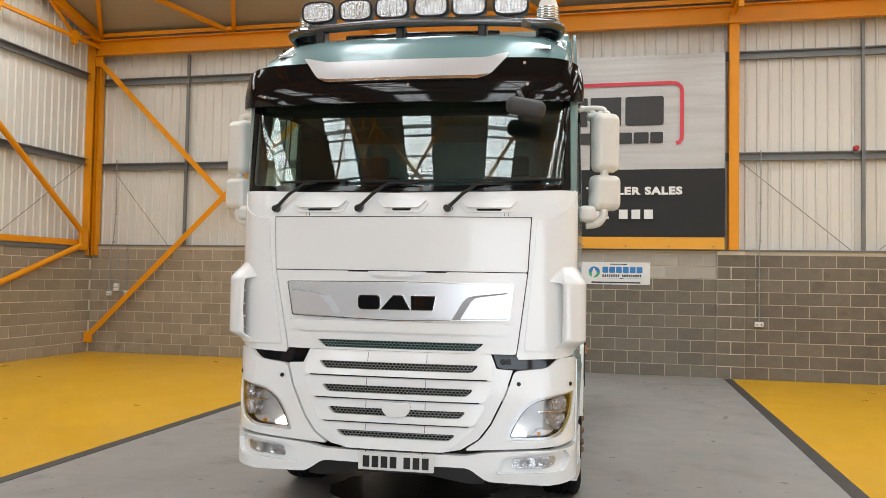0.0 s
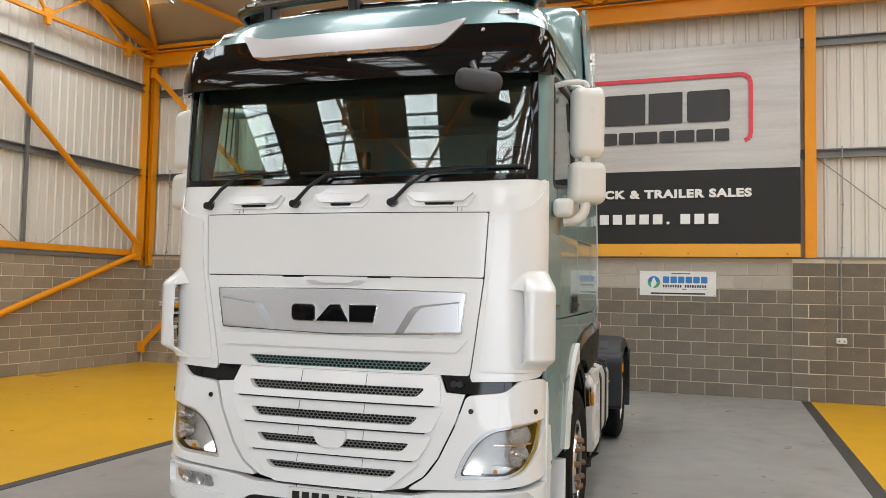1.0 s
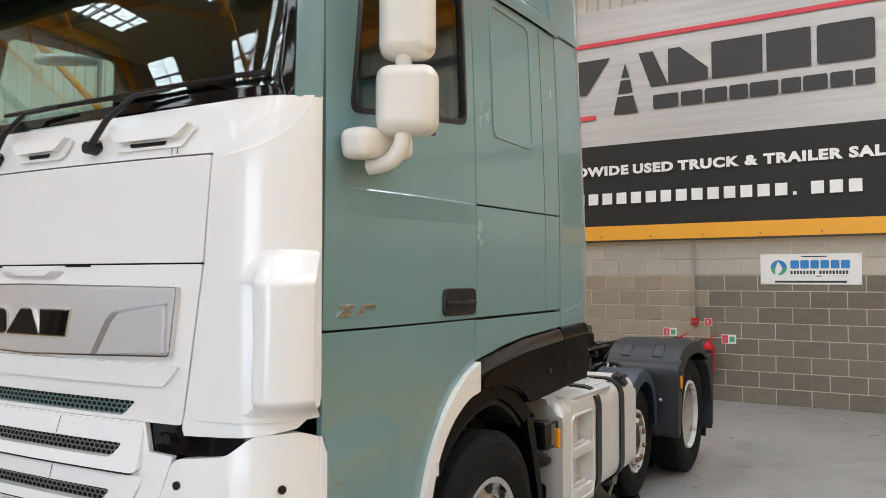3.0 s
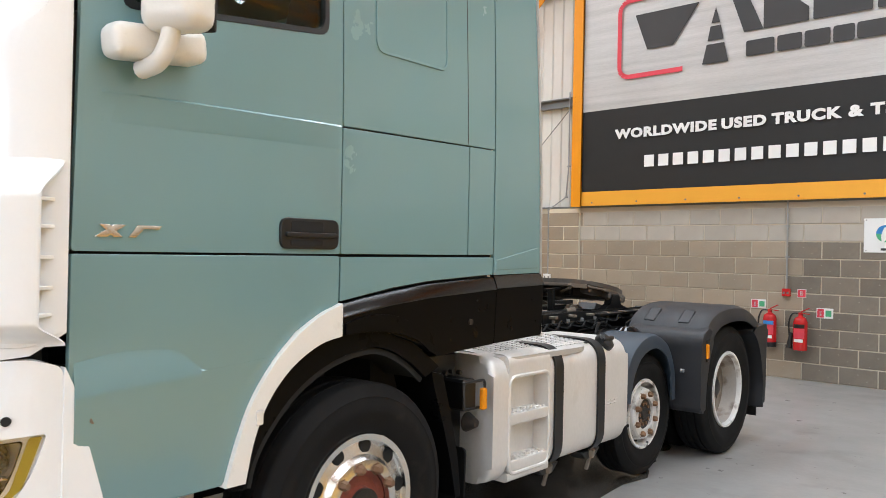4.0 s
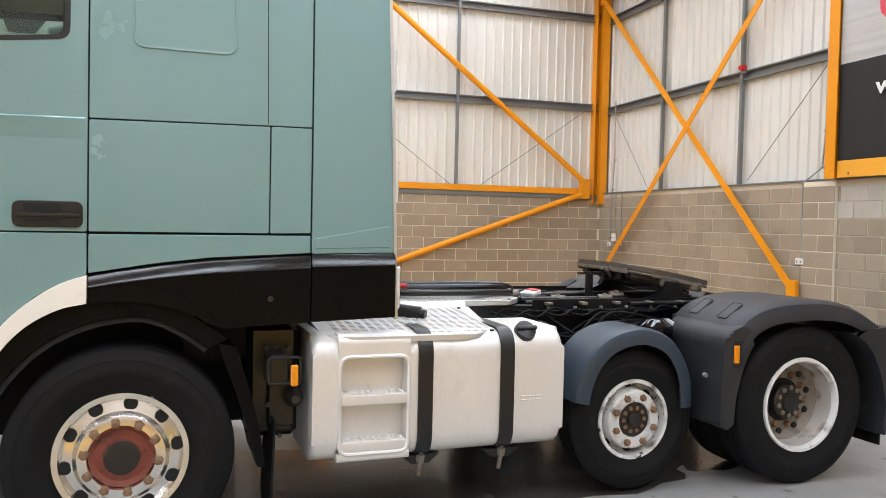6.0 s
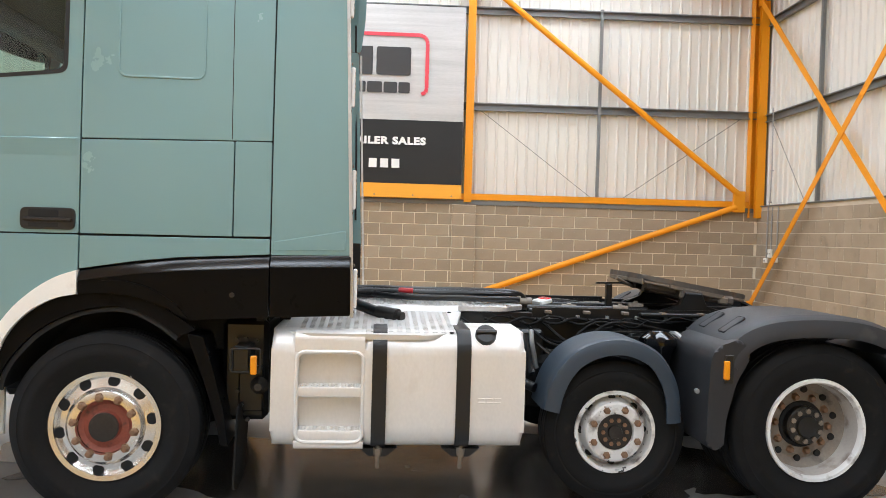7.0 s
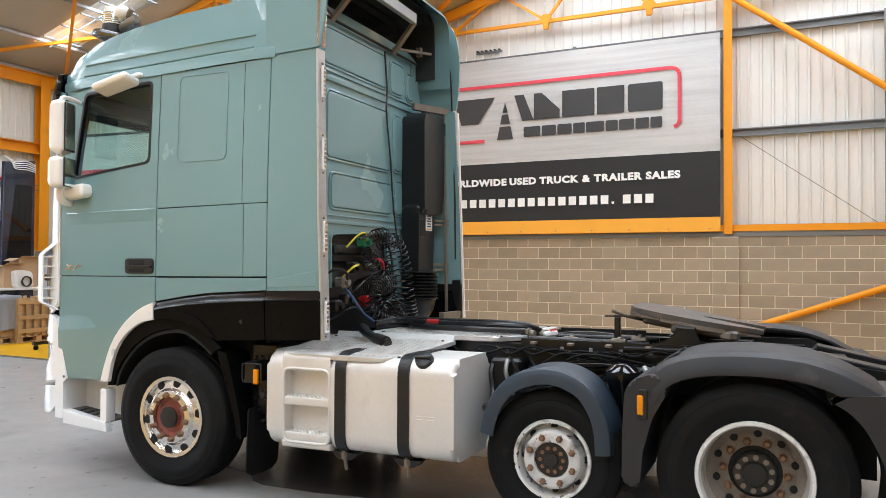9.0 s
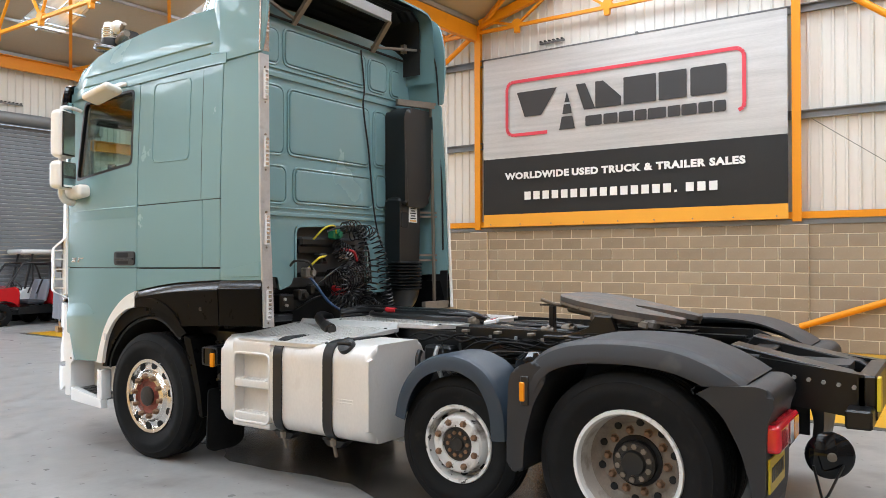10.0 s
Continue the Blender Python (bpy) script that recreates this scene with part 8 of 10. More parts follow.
        part("trailer_hose", bm, HOSE, truck, "black trailer hose lying on the catwalk")
    for y0, dx in ((2.72, -0.28), (2.85, -0.2)):
        bm = bmesh.new()
        sweep(bm, curve([(-0.2 + dx, y0, 1.15), (0.0, y0 + 0.1, 1.17), (0.28, y0 + 0.3, 1.17), (0.32, y0 + 0.7, 1.17), (0.2, y0 + 1.0, 1.16)], 8), 0.02, 10)
        part("trailer_hose", bm, HOSE, truck, "black trailer hose lying on the catwalk")
    bm = bmesh.new()
    sweep(bm, curve([(0.28, 2.55, 1.13), (0.45, 2.62, 1.16), (0.6, 2.72, 1.15), (0.72, 2.9, 1.1)], 8), 0.034, 12)
    plug = part("trailer_plug", bm, HOSE, truck, "black cable with a brown coupling plug")
    bm = bmesh.new()
    cyl(bm, (0.70, 2.88, 1.105), (0.78, 3.0, 1.09), 0.042, 0.046)
    cyl(bm, (0.78, 3.0, 1.09), (0.80, 3.03, 1.088), 0.03)
    part("coupling", bm, GREASE, plug)
    for p, q in (((0.42, 2.58, 1.12), (0.5, 2.68, 1.12)), ((0.12, 3.02, 1.2), (0.13, 3.12, 1.2))):
        bm = bmesh.new()
        cyl(bm, p, q, 0.02)
        part("red_coupling", bm, RED_CAP, truck)


service_lines()

# ---- wheels, chassis, tanks and mudguards ----
def tyre_profile(r, rim, w, side):
    """Half of a tyre's section, from the inner bead over the tread to the outer bead; x out is +."""
    h = w / 2
    return [(rim, -h * 0.72), (rim + 0.03, -h * 0.86), ((r + rim) / 2, -h), (r - 0.05, -h * 0.94), (r - 0.012, -h * 0.82), (r, -h * 0.7),
            (r, -h * 0.42), (r - 0.012, -h * 0.40), (r - 0.012, -h * 0.36), (r, -h * 0.34), (r, -0.012), (r - 0.012, -0.008), (r - 0.012, 0.008), (r, 0.012),
            (r, h * 0.34), (r - 0.012, h * 0.36), (r - 0.012, h * 0.40), (r, h * 0.42), (r, h * 0.7), (r - 0.012, h * 0.82), (r - 0.05, h * 0.94),
            (r - 0.055, h * 0.965), (r - 0.065, h * 0.95), ((r + rim) / 2 + 0.02, h), ((r + rim) / 2, h * 1.012), ((r + rim) / 2 - 0.02, h), (rim + 0.03, h * 0.86), (rim + 0.012, h * 0.80), (rim, h * 0.72)]


def wheel(name, label, y, z, r, rim, width, face, kind):
    """A wheel on the near side, built about its axle at x = 0 (outer tyre face at +width / 2)."""
    w = new(name)
    bm = bmesh.new()
    h = width / 2
    if kind == "front":
        prof = [(rim, -h * 0.7), (rim + 0.012, h * 0.74), (rim + 0.006, h * 0.86), (rim - 0.02, h * 0.84), (rim - 0.018, h * 0.7), (rim - 0.026, h * 0.66), (rim - 0.08, h * 0.76), (rim - 0.1, h * 0.92), (0.165, h * 0.96), (0.15, h * 0.96), (0.145, h * 0.6), (0.05, h * 0.5)]
        mat_disc = ALLOY
    elif kind == "lift":
        prof = [(rim, -h * 0.7), (rim + 0.01, h * 0.74), (rim + 0.004, h * 0.86), (rim - 0.015, h * 0.84), (rim - 0.02, h * 0.6), (rim - 0.026, h * 0.1), (rim - 0.042, h * 0.08), (rim - 0.052, h * 0.5), (0.176, h * 0.82), (0.164, h * 0.9), (0.11, h * 0.92), (0.105, h * 0.6), (0.03, h * 0.55)]
        mat_disc = STEEL_DIRTY
    else:
        prof = [(rim, -h * 0.7), (rim + 0.012, h * 0.74), (rim + 0.006, h * 0.88), (rim - 0.012, h * 0.88), (rim - 0.022, h * 0.7), (rim - 0.03, h * 0.1), (rim - 0.034, -h * 0.1)]
        mat_disc = STEEL_WHITE
    lathe(bm, prof, 48)
    w.parent = truck
    w.data = None
    disc = mesh_of(name, bm, mat_disc, 30)
    bpy.data.objects.remove(w)
    w = new(name, disc)
    w.parent = truck
    tagged(w, label)
    bm = bmesh.new()
    lathe(bm, tyre_profile(r, rim, width, 1), 64)
    part("tyre", bm, RUBBER, w, "worn black tyre")
    holes, hr, hs = (10, rim - 0.048, 0.029) if kind == "front" else (8, rim - 0.047, 0.018) if kind == "lift" else (10, 0.21, 0.019)
    if kind == "drive":
        bm = bmesh.new()
        lathe(bm, [(rim - 0.03, -h * 0.05), (rim - 0.06, -h * 0.25), (0.21, -h * 0.36), (0.17, -h * 0.30), (0.115, -h * 0.30), (0.11, -h * 0.42)], 40)
        part("wheel_disc", bm, BRAKE, w, "dirty brown steel wheel disc")
        bm = bmesh.new()
        lathe(bm, [(rim - 0.0235, h * 0.66), (rim - 0.0335, h * 0.08), (rim - 0.037, -h * 0.08)], 48)
        part("rim_barrel", bm, RIM_DIRT, w, "dirt-stained inside of the rim")
        bm = bmesh.new()
        lathe(bm, [(0.115, -h * 0.5), (0.115, h * 0.05), (0.105, h * 0.12), (0.07, h * 0.14), (0.065, h * 0.22), (0.03, h * 0.24), (0, h * 0.24)], 32)
        hub = part("hub", bm, GREASE, w, "greasy axle hub")
        bm = bmesh.new()
        lathe(bm, [(0.142, -h * 0.31), (0.138, -h * 0.25), (0.118, -h * 0.24), (0.112, -h * 0.3)], 32)
        part("hub_seal", bm, SHADE_BLACK, hub)
        bm = bmesh.new()
        lathe(bm, [(0.066, h * 0.2), (0.062, h * 0.27), (0.04, h * 0.29), (0, h * 0.29)], 24)
        part("hub_cap", bm, BLACK, hub)
        for i in range(10):
            a = i * math.pi / 5
            bm = bmesh.new()
            cyl(bm, (h * 0.1, 0.09 * math.cos(a), 0.09 * math.sin(a)), (h * 0.2, 0.09 * math.cos(a), 0.09 * math.sin(a)), 0.016, seg=6)
            part("hub_bolt", bm, BROWN_STEEL, hub)
        nut_r, nut_x, hole_x = 0.1675, -h * 0.30, -h * 0.30
    elif kind == "front":
        bm = bmesh.new()
        lathe(bm, [(0.148, h * 0.55), (0.145, h * 0.78), (0.12, h * 0.70), (0.085, h * 0.74), (0.08, h * 0.9), (0.06, h * 0.92), (0, h * 0.92)], 32)
        hub = part("hub", bm, HUB_RED, w, "faded red hub")
        bm = bmesh.new()
        lathe(bm, [(0.08, h * 0.8), (0.078, h * 1.0), (0.065, h * 1.03), (0, h * 1.03)], 24)
        part("hub_cap", bm, GREASE, hub)
        nut_r, nut_x, hole_x = 0.161, h * 0.95, h * 0.72
    else:
        bm = bmesh.new()
        lathe(bm, [(0.106, h * 0.5), (0.105, h * 0.8), (0.09, h * 0.78), (0.045, h * 0.8), (0.04, h * 0.9), (0, h * 0.9)], 28)
        hub = part("hub", bm, GREASE, w, "greasy axle hub")
        for i in range(10):
            a = i * math.pi / 5
            bm = bmesh.new()
            cyl(bm, (h * 0.76, 0.072 * math.cos(a), 0.072 * math.sin(a)), (h * 0.88, 0.072 * math.cos(a), 0.072 * math.sin(a)), 0.013, seg=6)
            part("hub_bolt", bm, RUST, hub)
        nut_r, nut_x, hole_x = 0.142, h * 0.9, h * 0.3
    bm = bmesh.new()
    lathe(bm, [(0, 0.03), (0.014, 0.028), (0.019, 0.022), (0.021, 0.01), (0.021, 0.0), (0.027, 0.0), (0.027, -0.006), (0, -0.006)], 6)
    nut = mesh_of("wheel_nut", bm, RUST, 30)
    n = 10 if kind != "lift" else 8
    for i in range(n):
        a = (i + 0.5) * 2 * math.pi / n
        o = new("wheel_nut", nut)
        o.parent, o.location = w, (nut_x, nut_r * math.cos(a), nut_r * math.sin(a))
    # flat dark discs for the hand holes: the shade inside is painted
    bm = bmesh.new()
    lathe(bm, [(0, 0.004), (hs, 0.004), (hs * 1.15, -0.004), (hs * 1.15, -0.03)], 16)
    hole = mesh_of("hand_hole", bm, SHADE_BLACK, 30)
    for i in range(holes):
        a = i * 2 * math.pi / holes
        o = new("hand_hole", hole)
        o.parent, o.location = w, (hole_x, hr * math.cos(a), hr * math.sin(a))
    w.matrix_basis = pose(face - h, y, z, {"front": 9.4, "lift": 1.0, "drive": 14.0}[kind])
    far = copy_thing(w, pose(-(face - h), y, z, 11 * y, 0, 180))
    return w


wheel("front_wheel", "front wheel with polished alloy rim and red hub", 1.42, 0.505, 0.51, 0.292, 0.315, 1.225, "front")
wheel("lift_wheel", "small lift axle wheel with white steel rim", 4.295, 0.455, 0.425, 0.238, 0.24, 1.07, "lift")
wheel("drive_wheel", "rear drive wheel with deep white steel rim", 5.45, 0.51, 0.51, 0.295, 0.30, 1.225, "drive")


def inner_tyres():
    for s in (1, -1):
        bm = bmesh.new()
        lathe(bm, tyre_profile(0.51, 0.295, 0.29, 1), 48, Matrix.Translation((s * 0.745, 5.45, 0.51)))
        part("inner_tyre", bm, RUBBER, truck, "inner twin tyre")
    for y, z, r in ((1.4, 0.5, 0.06), (4.295, 0.455, 0.06), (5.45, 0.51, 0.1)):
        bm = bmesh.new()
        cyl(bm, (-1.0, y, z), (1.0, y, z), r, seg=16)
        if y > 5:
            bmesh.ops.create_uvsphere(bm, u_segments=20, v_segments=12, radius=0.24, matrix=pose(0, y, z))
        part("axle", bm, FRAME, truck)


inner_tyres()


def fuel_tank():
    def ring(x1, r=0.13):
        return rnd([(0.56, 0.39), (x1, 0.39), (x1, 1.045), (0.56, 1.045)], r, 8)
    tank = None
    bm = bmesh.new()
    prism(bm, ring(1.215), "y", 2.3, 2.445, 0.035, 4)
    prism(bm, ring(1.12), "y", 2.40, 2.84)
    prism(bm, ring(1.215), "y", 2.798, 3.715, 0.045, 5)
    tank = part("fuel_tank", bm, TANK, truck, "brushed aluminium fuel tank with a stepped recess", 30)
    bm = bmesh.new()
    prism(bm, rnd([(1.0, 0.39), (1.215, 0.39), (1.215, 0.435), (1.0, 0.435)], [0.0, 0.09, 0.01, 0.0], 5), "y", 2.43, 2.812)
    part("recess_edge", bm, TANK, tank)
    bm = bmesh.new()
    prism(bm, rnd([(1.0, 0.925), (1.215, 0.925), (1.215, 1.045), (1.0, 1.045)], [0.0, 0.01, 0.13, 0.0], 8), "y", 2.43, 2.812)
    part("recess_edge", bm, TANK, tank)
    bm = bmesh.new()
    sweep(bm, [(1.213, y, z) for y, z in rrect(2.44, 0.43, 2.806, 0.93, 0.055, 6)], 0.011, 8, True)
    part("recess_bead", bm, TANK, tank)
    for z in (0.738, 0.497):
        bm = bmesh.new()
        bx(bm, 1.09, 2.445, z - 0.06, 1.218, 2.80, z, 0.012, 2)
        st = part("tank_step", bm, TANK, tank, "aluminium climbing step")
        bm = bmesh.new()
        for i in range(11):
            cyl(bm, (1.20, 2.465 + i * 0.031, z), (1.20, 2.465 + i * 0.031, z + 0.008), 0.009, 0.006, 8)
            cyl(bm, (1.16, 2.465 + i * 0.031, z), (1.16, 2.465 + i * 0.031, z + 0.008), 0.009, 0.006, 8)
        tagged(part("grip_stud", bm, TANK, st), kind="stuff")
    for y in (2.895, 3.365):
        bm = bmesh.new()
        lo, hi = [], []
        o = rnd([(0.55, 0.38), (1.228, 0.38), (1.228, 1.058), (0.55, 1.058)], 0.14, 8)
        i = rnd([(0.56, 0.39), (1.216, 0.39), (1.216, 1.046), (0.56, 1.046)], 0.13, 8)
        vs = [[bm.verts.new((p[0], yy, p[1])) for p in loop] for yy in (y - 0.04, y + 0.04) for loop in (o, i)]
        n = len(o)
        for k in range(n):
            j = (k + 1) % n
            bm.faces.new((vs[0][k], vs[0][j], vs[2][j], vs[2][k]))
            bm.faces.new((vs[0][k], vs[0][j], vs[1][j], vs[1][k]))
            bm.faces.new((vs[2][k], vs[2][j], vs[3][j], vs[3][k]))
        sp = part("tank_strap", bm, BLACK, tank, "black steel tank strap")
        bm = bmesh.new()
        prism(bm, [(y - 0.11, 0.385), (y + 0.11, 0.385), (y + 0.05, 0.335), (y - 0.05, 0.335)], "x", 1.06, 1.16, 0.004)
        part("strap_foot", bm, FRAME, sp)
        bm = bmesh.new()
        cyl(bm, (1.17, y, 0.405), (1.13, y, 0.265), 0.012, seg=8)
        cyl(bm, (1.165, y, 0.39), (1.155, y, 0.345), 0.024, seg=6)
        part("strap_bolt", bm, BROWN_STEEL, sp)
    bm = bmesh.new()
    lathe(bm, [(0, 0), (0.055, 0), (0.055, 0.035), (0.04, 0.04), (0, 0.042)], 24, Matrix.Translation((1.13, 3.49, 0.995)) @ Matrix.Rotation(radians(-38), 4, "Y"))
    neck = part("filler_neck", bm, TANK, tank)
    bm = bmesh.new()
    lathe(bm, [(0, 0.03), (0.058, 0.03), (0.062, 0.045), (0.058, 0.075), (0.03, 0.085), (0, 0.085)], 16, Matrix.Translation((1.13, 3.49, 0.995)) @ Matrix.Rotation(radians(-42), 4, "Y"))
    moved(bm, bx(bm, -0.012, -0.06, 0.07, 0.012, 0.06, 0.1, 0.006), pose(1.13, 3.49, 0.995) @ Matrix.Rotation(radians(48), 4, "Y"))
    part("filler_cap", bm, BLACK, neck, "black filler cap")
    bm = bmesh.new()
    for k in range(3):
        bx(bm, 1.213, 3.45 + k * 0.046, 0.655, 1.2185, 3.488 + k * 0.046, 0.662, 0.001)
        bx(bm, 1.213, 3.45 + k * 0.046, 0.675, 1.2185, 3.488 + k * 0.046, 0.682, 0.001)
    part("embossed_mark", bm, TANK, tank, "embossed mark on the tank", 0)
    for s in (-1,):
        bm = bmesh.new()
        prism(bm, [(-x, z) for x, z in ring(1.2)], "y", 2.3, 3.7, 0.03, 3)
        part("far_fuel_tank", bm, TANK, truck, "aluminium tank on the far side", 30)


fuel_tank()


def catwalk():
    def tread(name, o, z, label):
        bm = bmesh.new()
        prism(bm, o, "z", z - 0.03, z, 0.006, 2)
        ob = part(name, bm, TREAD, truck, label)
        bm = bmesh.new()
        xs, ys = [p[0] for p in o], [p[1] for p in o]
        x = min(xs) + 0.05
        while x < max(xs) - 0.05:
            y = min(ys) + 0.08
            while y < max(ys) - 0.1:
                bx(bm, x - 0.006, y, z, x + 0.006, y + 0.028, z + 0.004)
                y += 0.05
            x += 0.034
        tagged(part("raised_grip", bm, TREAD, ob, "", 0), kind="stuff")
        bm = bmesh.new()
        for px, py in ((min(xs) + 0.06, min(ys) + 0.08), (max(xs) - 0.06, min(ys) + 0.12), (min(xs) + 0.06, max(ys) - 0.08), (max(xs) - 0.06, max(ys) - 0.12)):
            cyl(bm, (px, py, z), (px, py, z + 0.006), 0.012, seg=8)
        part("plate_bolt", bm, SHADE_BLACK, ob)
        return ob
    deck = tread("tank_walkway", rnd([(0.48, 2.36), (1.14, 2.36), (1.215, 2.46), (1.215, 3.2), (1.10, 3.32), (0.48, 3.42)], [0.02, 0.08, 0.06, 0.08, 0.06, 0.02]), 0.0, "white tread plate walkway on the tank")
    deck.matrix_basis = pose(0.48, 0, 1.098, 0, 5.2, 0) @ Matrix.Translation((-0.48, 0, 0))
    tread("catwalk_plate", rnd([(-0.7, 2.72), (0.47, 2.66), (0.47, 3.72), (0.3, 3.86), (-0.7, 3.86)], 0.03), 1.13, "white aluminium catwalk plate behind the cab")
    bm = bmesh.new()
    prism(bm, [(0.46, 1.09), (0.47, 1.13), (0.5, 1.096), (0.5, 1.07)], "y", 2.42, 3.4)
    part("walkway_riser", bm, TREAD, truck)
    bm = bmesh.new()
    for x in (-0.5, 0.0, 0.35):
        bx(bm, x - 0.03, 2.7, 1.02, x + 0.03, 3.8, 1.1)
    part("catwalk_bearer", bm, FRAME, truck)


catwalk()


def chassis():
    for s in (1, -1):
        bm = bmesh.new()
        c = channel(0.09, 0.27, 0.009)
        section(bm, c, (s * 0.43, 0.4, 0.955), (s * 0.43, 5.72, 0.955), (-s, 0, 0), (0, 0, 1))
        section(bm, channel(0.09, 0.24, 0.009), (s * 0.43, 5.70, 0.955), (s * 0.43, 6.5, 0.865), (-s, 0, 0), (0, 0, 1))
        rail = part("frame_rail", bm, FRAME, truck, "black chassis frame rail", 0)
        for k in range(7):
            bm = bmesh.new()
            y = 6.0 + 0.075 * k
            cyl(bm, (s * 0.43, y, 0.965 - 0.008 * k), (s * 0.45, y, 0.965 - 0.008 * k), 0.012, seg=6)
            part("frame_bolt", bm, GALV, rail)
        bm = bmesh.new()
        section(bm, [(0, -0.04), (0.07, -0.04), (0.07, -0.028), (0.012, -0.028), (0.012, 0.04), (0, 0.04)], (s * 0.432, 3.9, 1.09), (s * 0.432, 5.75, 1.09), (s, 0, 0), (0, 0, 1))
        sub = part("subframe_angle", bm, FRAME, truck, "black fifth wheel mounting angle", 0)
        for k in range(9):
            bm = bmesh.new()
            y = 4.0 + 0.2 * k
            cyl(bm, (s * 0.47, y, 1.06), (s * 0.47, y, 1.085), 0.013, seg=6)
            part("angle_bolt", bm, GALV, sub)
    for y, w in ((2.9, 0.1), (3.9, 0.14), (4.75, 0.16), (5.9, 0.14)):
        bm = bmesh.new()
        bx(bm, -0.42, y - w / 2, 0.86, 0.42, y + w / 2, 1.06, 0.01)
        part("crossmember", bm, FRAME, truck)
    bm = bmesh.new()
    bx(bm, -0.43, 6.46, 0.74, 0.43, 6.56, 0.985, 0.012)
    tail = part("tail_crossmember", bm, FRAME, truck, "black tail crossmember")
    bm = bmesh.new()
    bx(bm, -0.6, 6.42, 0.72, 0.6, 6.55, 0.82, 0.01)
    part("underrun_beam", bm, FRAME, tail)
    bm = bmesh.new()
    moved(bm, bx(bm, -0.04, -0.01, -0.09, 0.04, 0.01, 0.09, 0.003), pose(0.42, 6.57, 0.89))
    part("tail_reflector", bm, PLATE_YELLOW, tail)
    # ramps to the coupling
    for s in (1, -1):
        bm = bmesh.new()
        prism(bm, [(5.75, 1.05), (6.42, 0.93), (6.47, 0.95), (6.42, 0.985), (5.8, 1.11)], "x", s * 0.2, s * 0.4, 0.006)
        part("trailer_ramp", bm, FRAME, truck, "black trailer guide ramp")
    bm = bmesh.new()
    prism(bm, rnd([(-0.17, 5.8), (0.17, 5.8), (0.17, 6.4), (-0.17, 6.4)], 0.05), "z", 0.95, 1.0, 0.01)
    part("rear_cover", bm, GUARD, truck, "grey rear frame cover")
    # under the frame: springs, tanks, pipes
    for s in (1, -1):
        for y in (4.0, 4.6, 5.05, 5.85):
            bm = bmesh.new()
            lathe(bm, [(0, 0), (0.11, 0.0), (0.13, 0.05), (0.12, 0.11), (0.135, 0.17), (0.11, 0.22), (0, 0.22)], 20, Matrix.Translation((s * 0.52, y, 0.62)) @ Matrix.Rotation(radians(-90), 4, "Y"))
            part("air_spring", bm, RUBBER, truck)
    for y, z, x in ((2.6, 0.72, 0.25), (3.3, 0.65, -0.2), (3.85, 0.78, 0.0)):
        bm = bmesh.new()
        lathe(bm, [(0, -0.3), (0.12, -0.28), (0.13, -0.2), (0.13, 0.2), (0.12, 0.28), (0, 0.3)], 20, Matrix.Translation((x, y, z)))
        part("air_reservoir", bm, FRAME, truck)
    bm = bmesh.new()
    lathe(bm, [(0, 0.1), (0.06, 0.09), (0.115, 0.05), (0.12, 0.01), (0.1, -0.03), (0.06, -0.15), (0, -0.16)], 24, Matrix.Translation((0.72, 4.66, 0.93)) @ Matrix.Rotation(radians(-90), 4, "Y"))
    part("brake_chamber", bm, BLACK_GLOSS, truck, "shiny black brake chamber")
    bm = bmesh.new()
    bx(bm, -0.02, 3.72, 1.09, 0.12, 3.9, 1.17, 0.015)
    cyl(bm, (0.05, 3.9, 1.13), (0.05, 3.97, 1.13), 0.035)
    cyl(bm, (0.1, 3.75, 1.16), (0.1, 3.75, 1.21), 0.03)
    part("coupling_block", bm, BROWN_STEEL, truck, "brown hose coupling block")
    rng = random.Random(4)
    for k in range(11):
        y = 3.75 + rng.random() * 0.3
        x, z = 0.5 + rng.random() * 0.25, 0.8 + rng.random() * 0.3
        bm = bmesh.new()
        pts = [(x * 0.7, y, z), (x, y + 0.2, z - 0.05 - 0.1 * rng.random()), (x - 0.05, y + 0.45, z + 0.02 * rng.random()), (0.47, y + 0.7 + 0.4 * rng.random(), 0.98)]
        sweep(bm, curve(pts, 5), 0.006 + 0.007 * rng.random(), 6)
        part("chassis_pipe", bm, RUBBER if k % 5 else GREASE, truck)
    for k in range(10):
        x = -0.36 + 0.075 * k
        bm = bmesh.new()
        z = 1.06 + 0.03 * rng.random()
        sweep(bm, curve([(x, 3.85, z), (x + 0.05 * rng.random(), 4.2, z + 0.03), (x - 0.03, 4.5, z), (x, 4.8, z - 0.03)], 5), 0.009 + 0.008 * rng.random(), 6)
        part("chassis_pipe", bm, RUBBER if k % 3 else GREASE, truck)
    for x, y, sx, sy in ((-0.15, 4.15, 0.24, 0.2), (0.2, 4.3, 0.16, 0.26), (0.1, 3.98, 0.2, 0.1), (-0.25, 4.5, 0.14, 0.14)):
        bm = bmesh.new()
        bx(bm, x - sx / 2, y - sy / 2, 1.02, x + sx / 2, y + sy / 2, 1.12, 0.012)
        part("valve_box", bm, GREASE, truck)
    # bracket and lamp ahead of the tank
    bm = bmesh.new()
    bx(bm, 1.0, 2.085, 0.80, 1.2, 2.185, 0.95, 0.012)
    bx(bm, 1.02, 2.1, 0.56, 1.06, 2.24, 0.82, 0.01)
    ab = part("ancillary_box", bm, FRAME, truck, "black ancillary box with an amber side lamp")
    bm = bmesh.new()
    bx(bm, 1.208, 2.19, 0.80, 1.236, 2.226, 0.905, 0.006)
    part("side_lamp", bm, LENS_AMBER, ab, "amber side marker lamp")
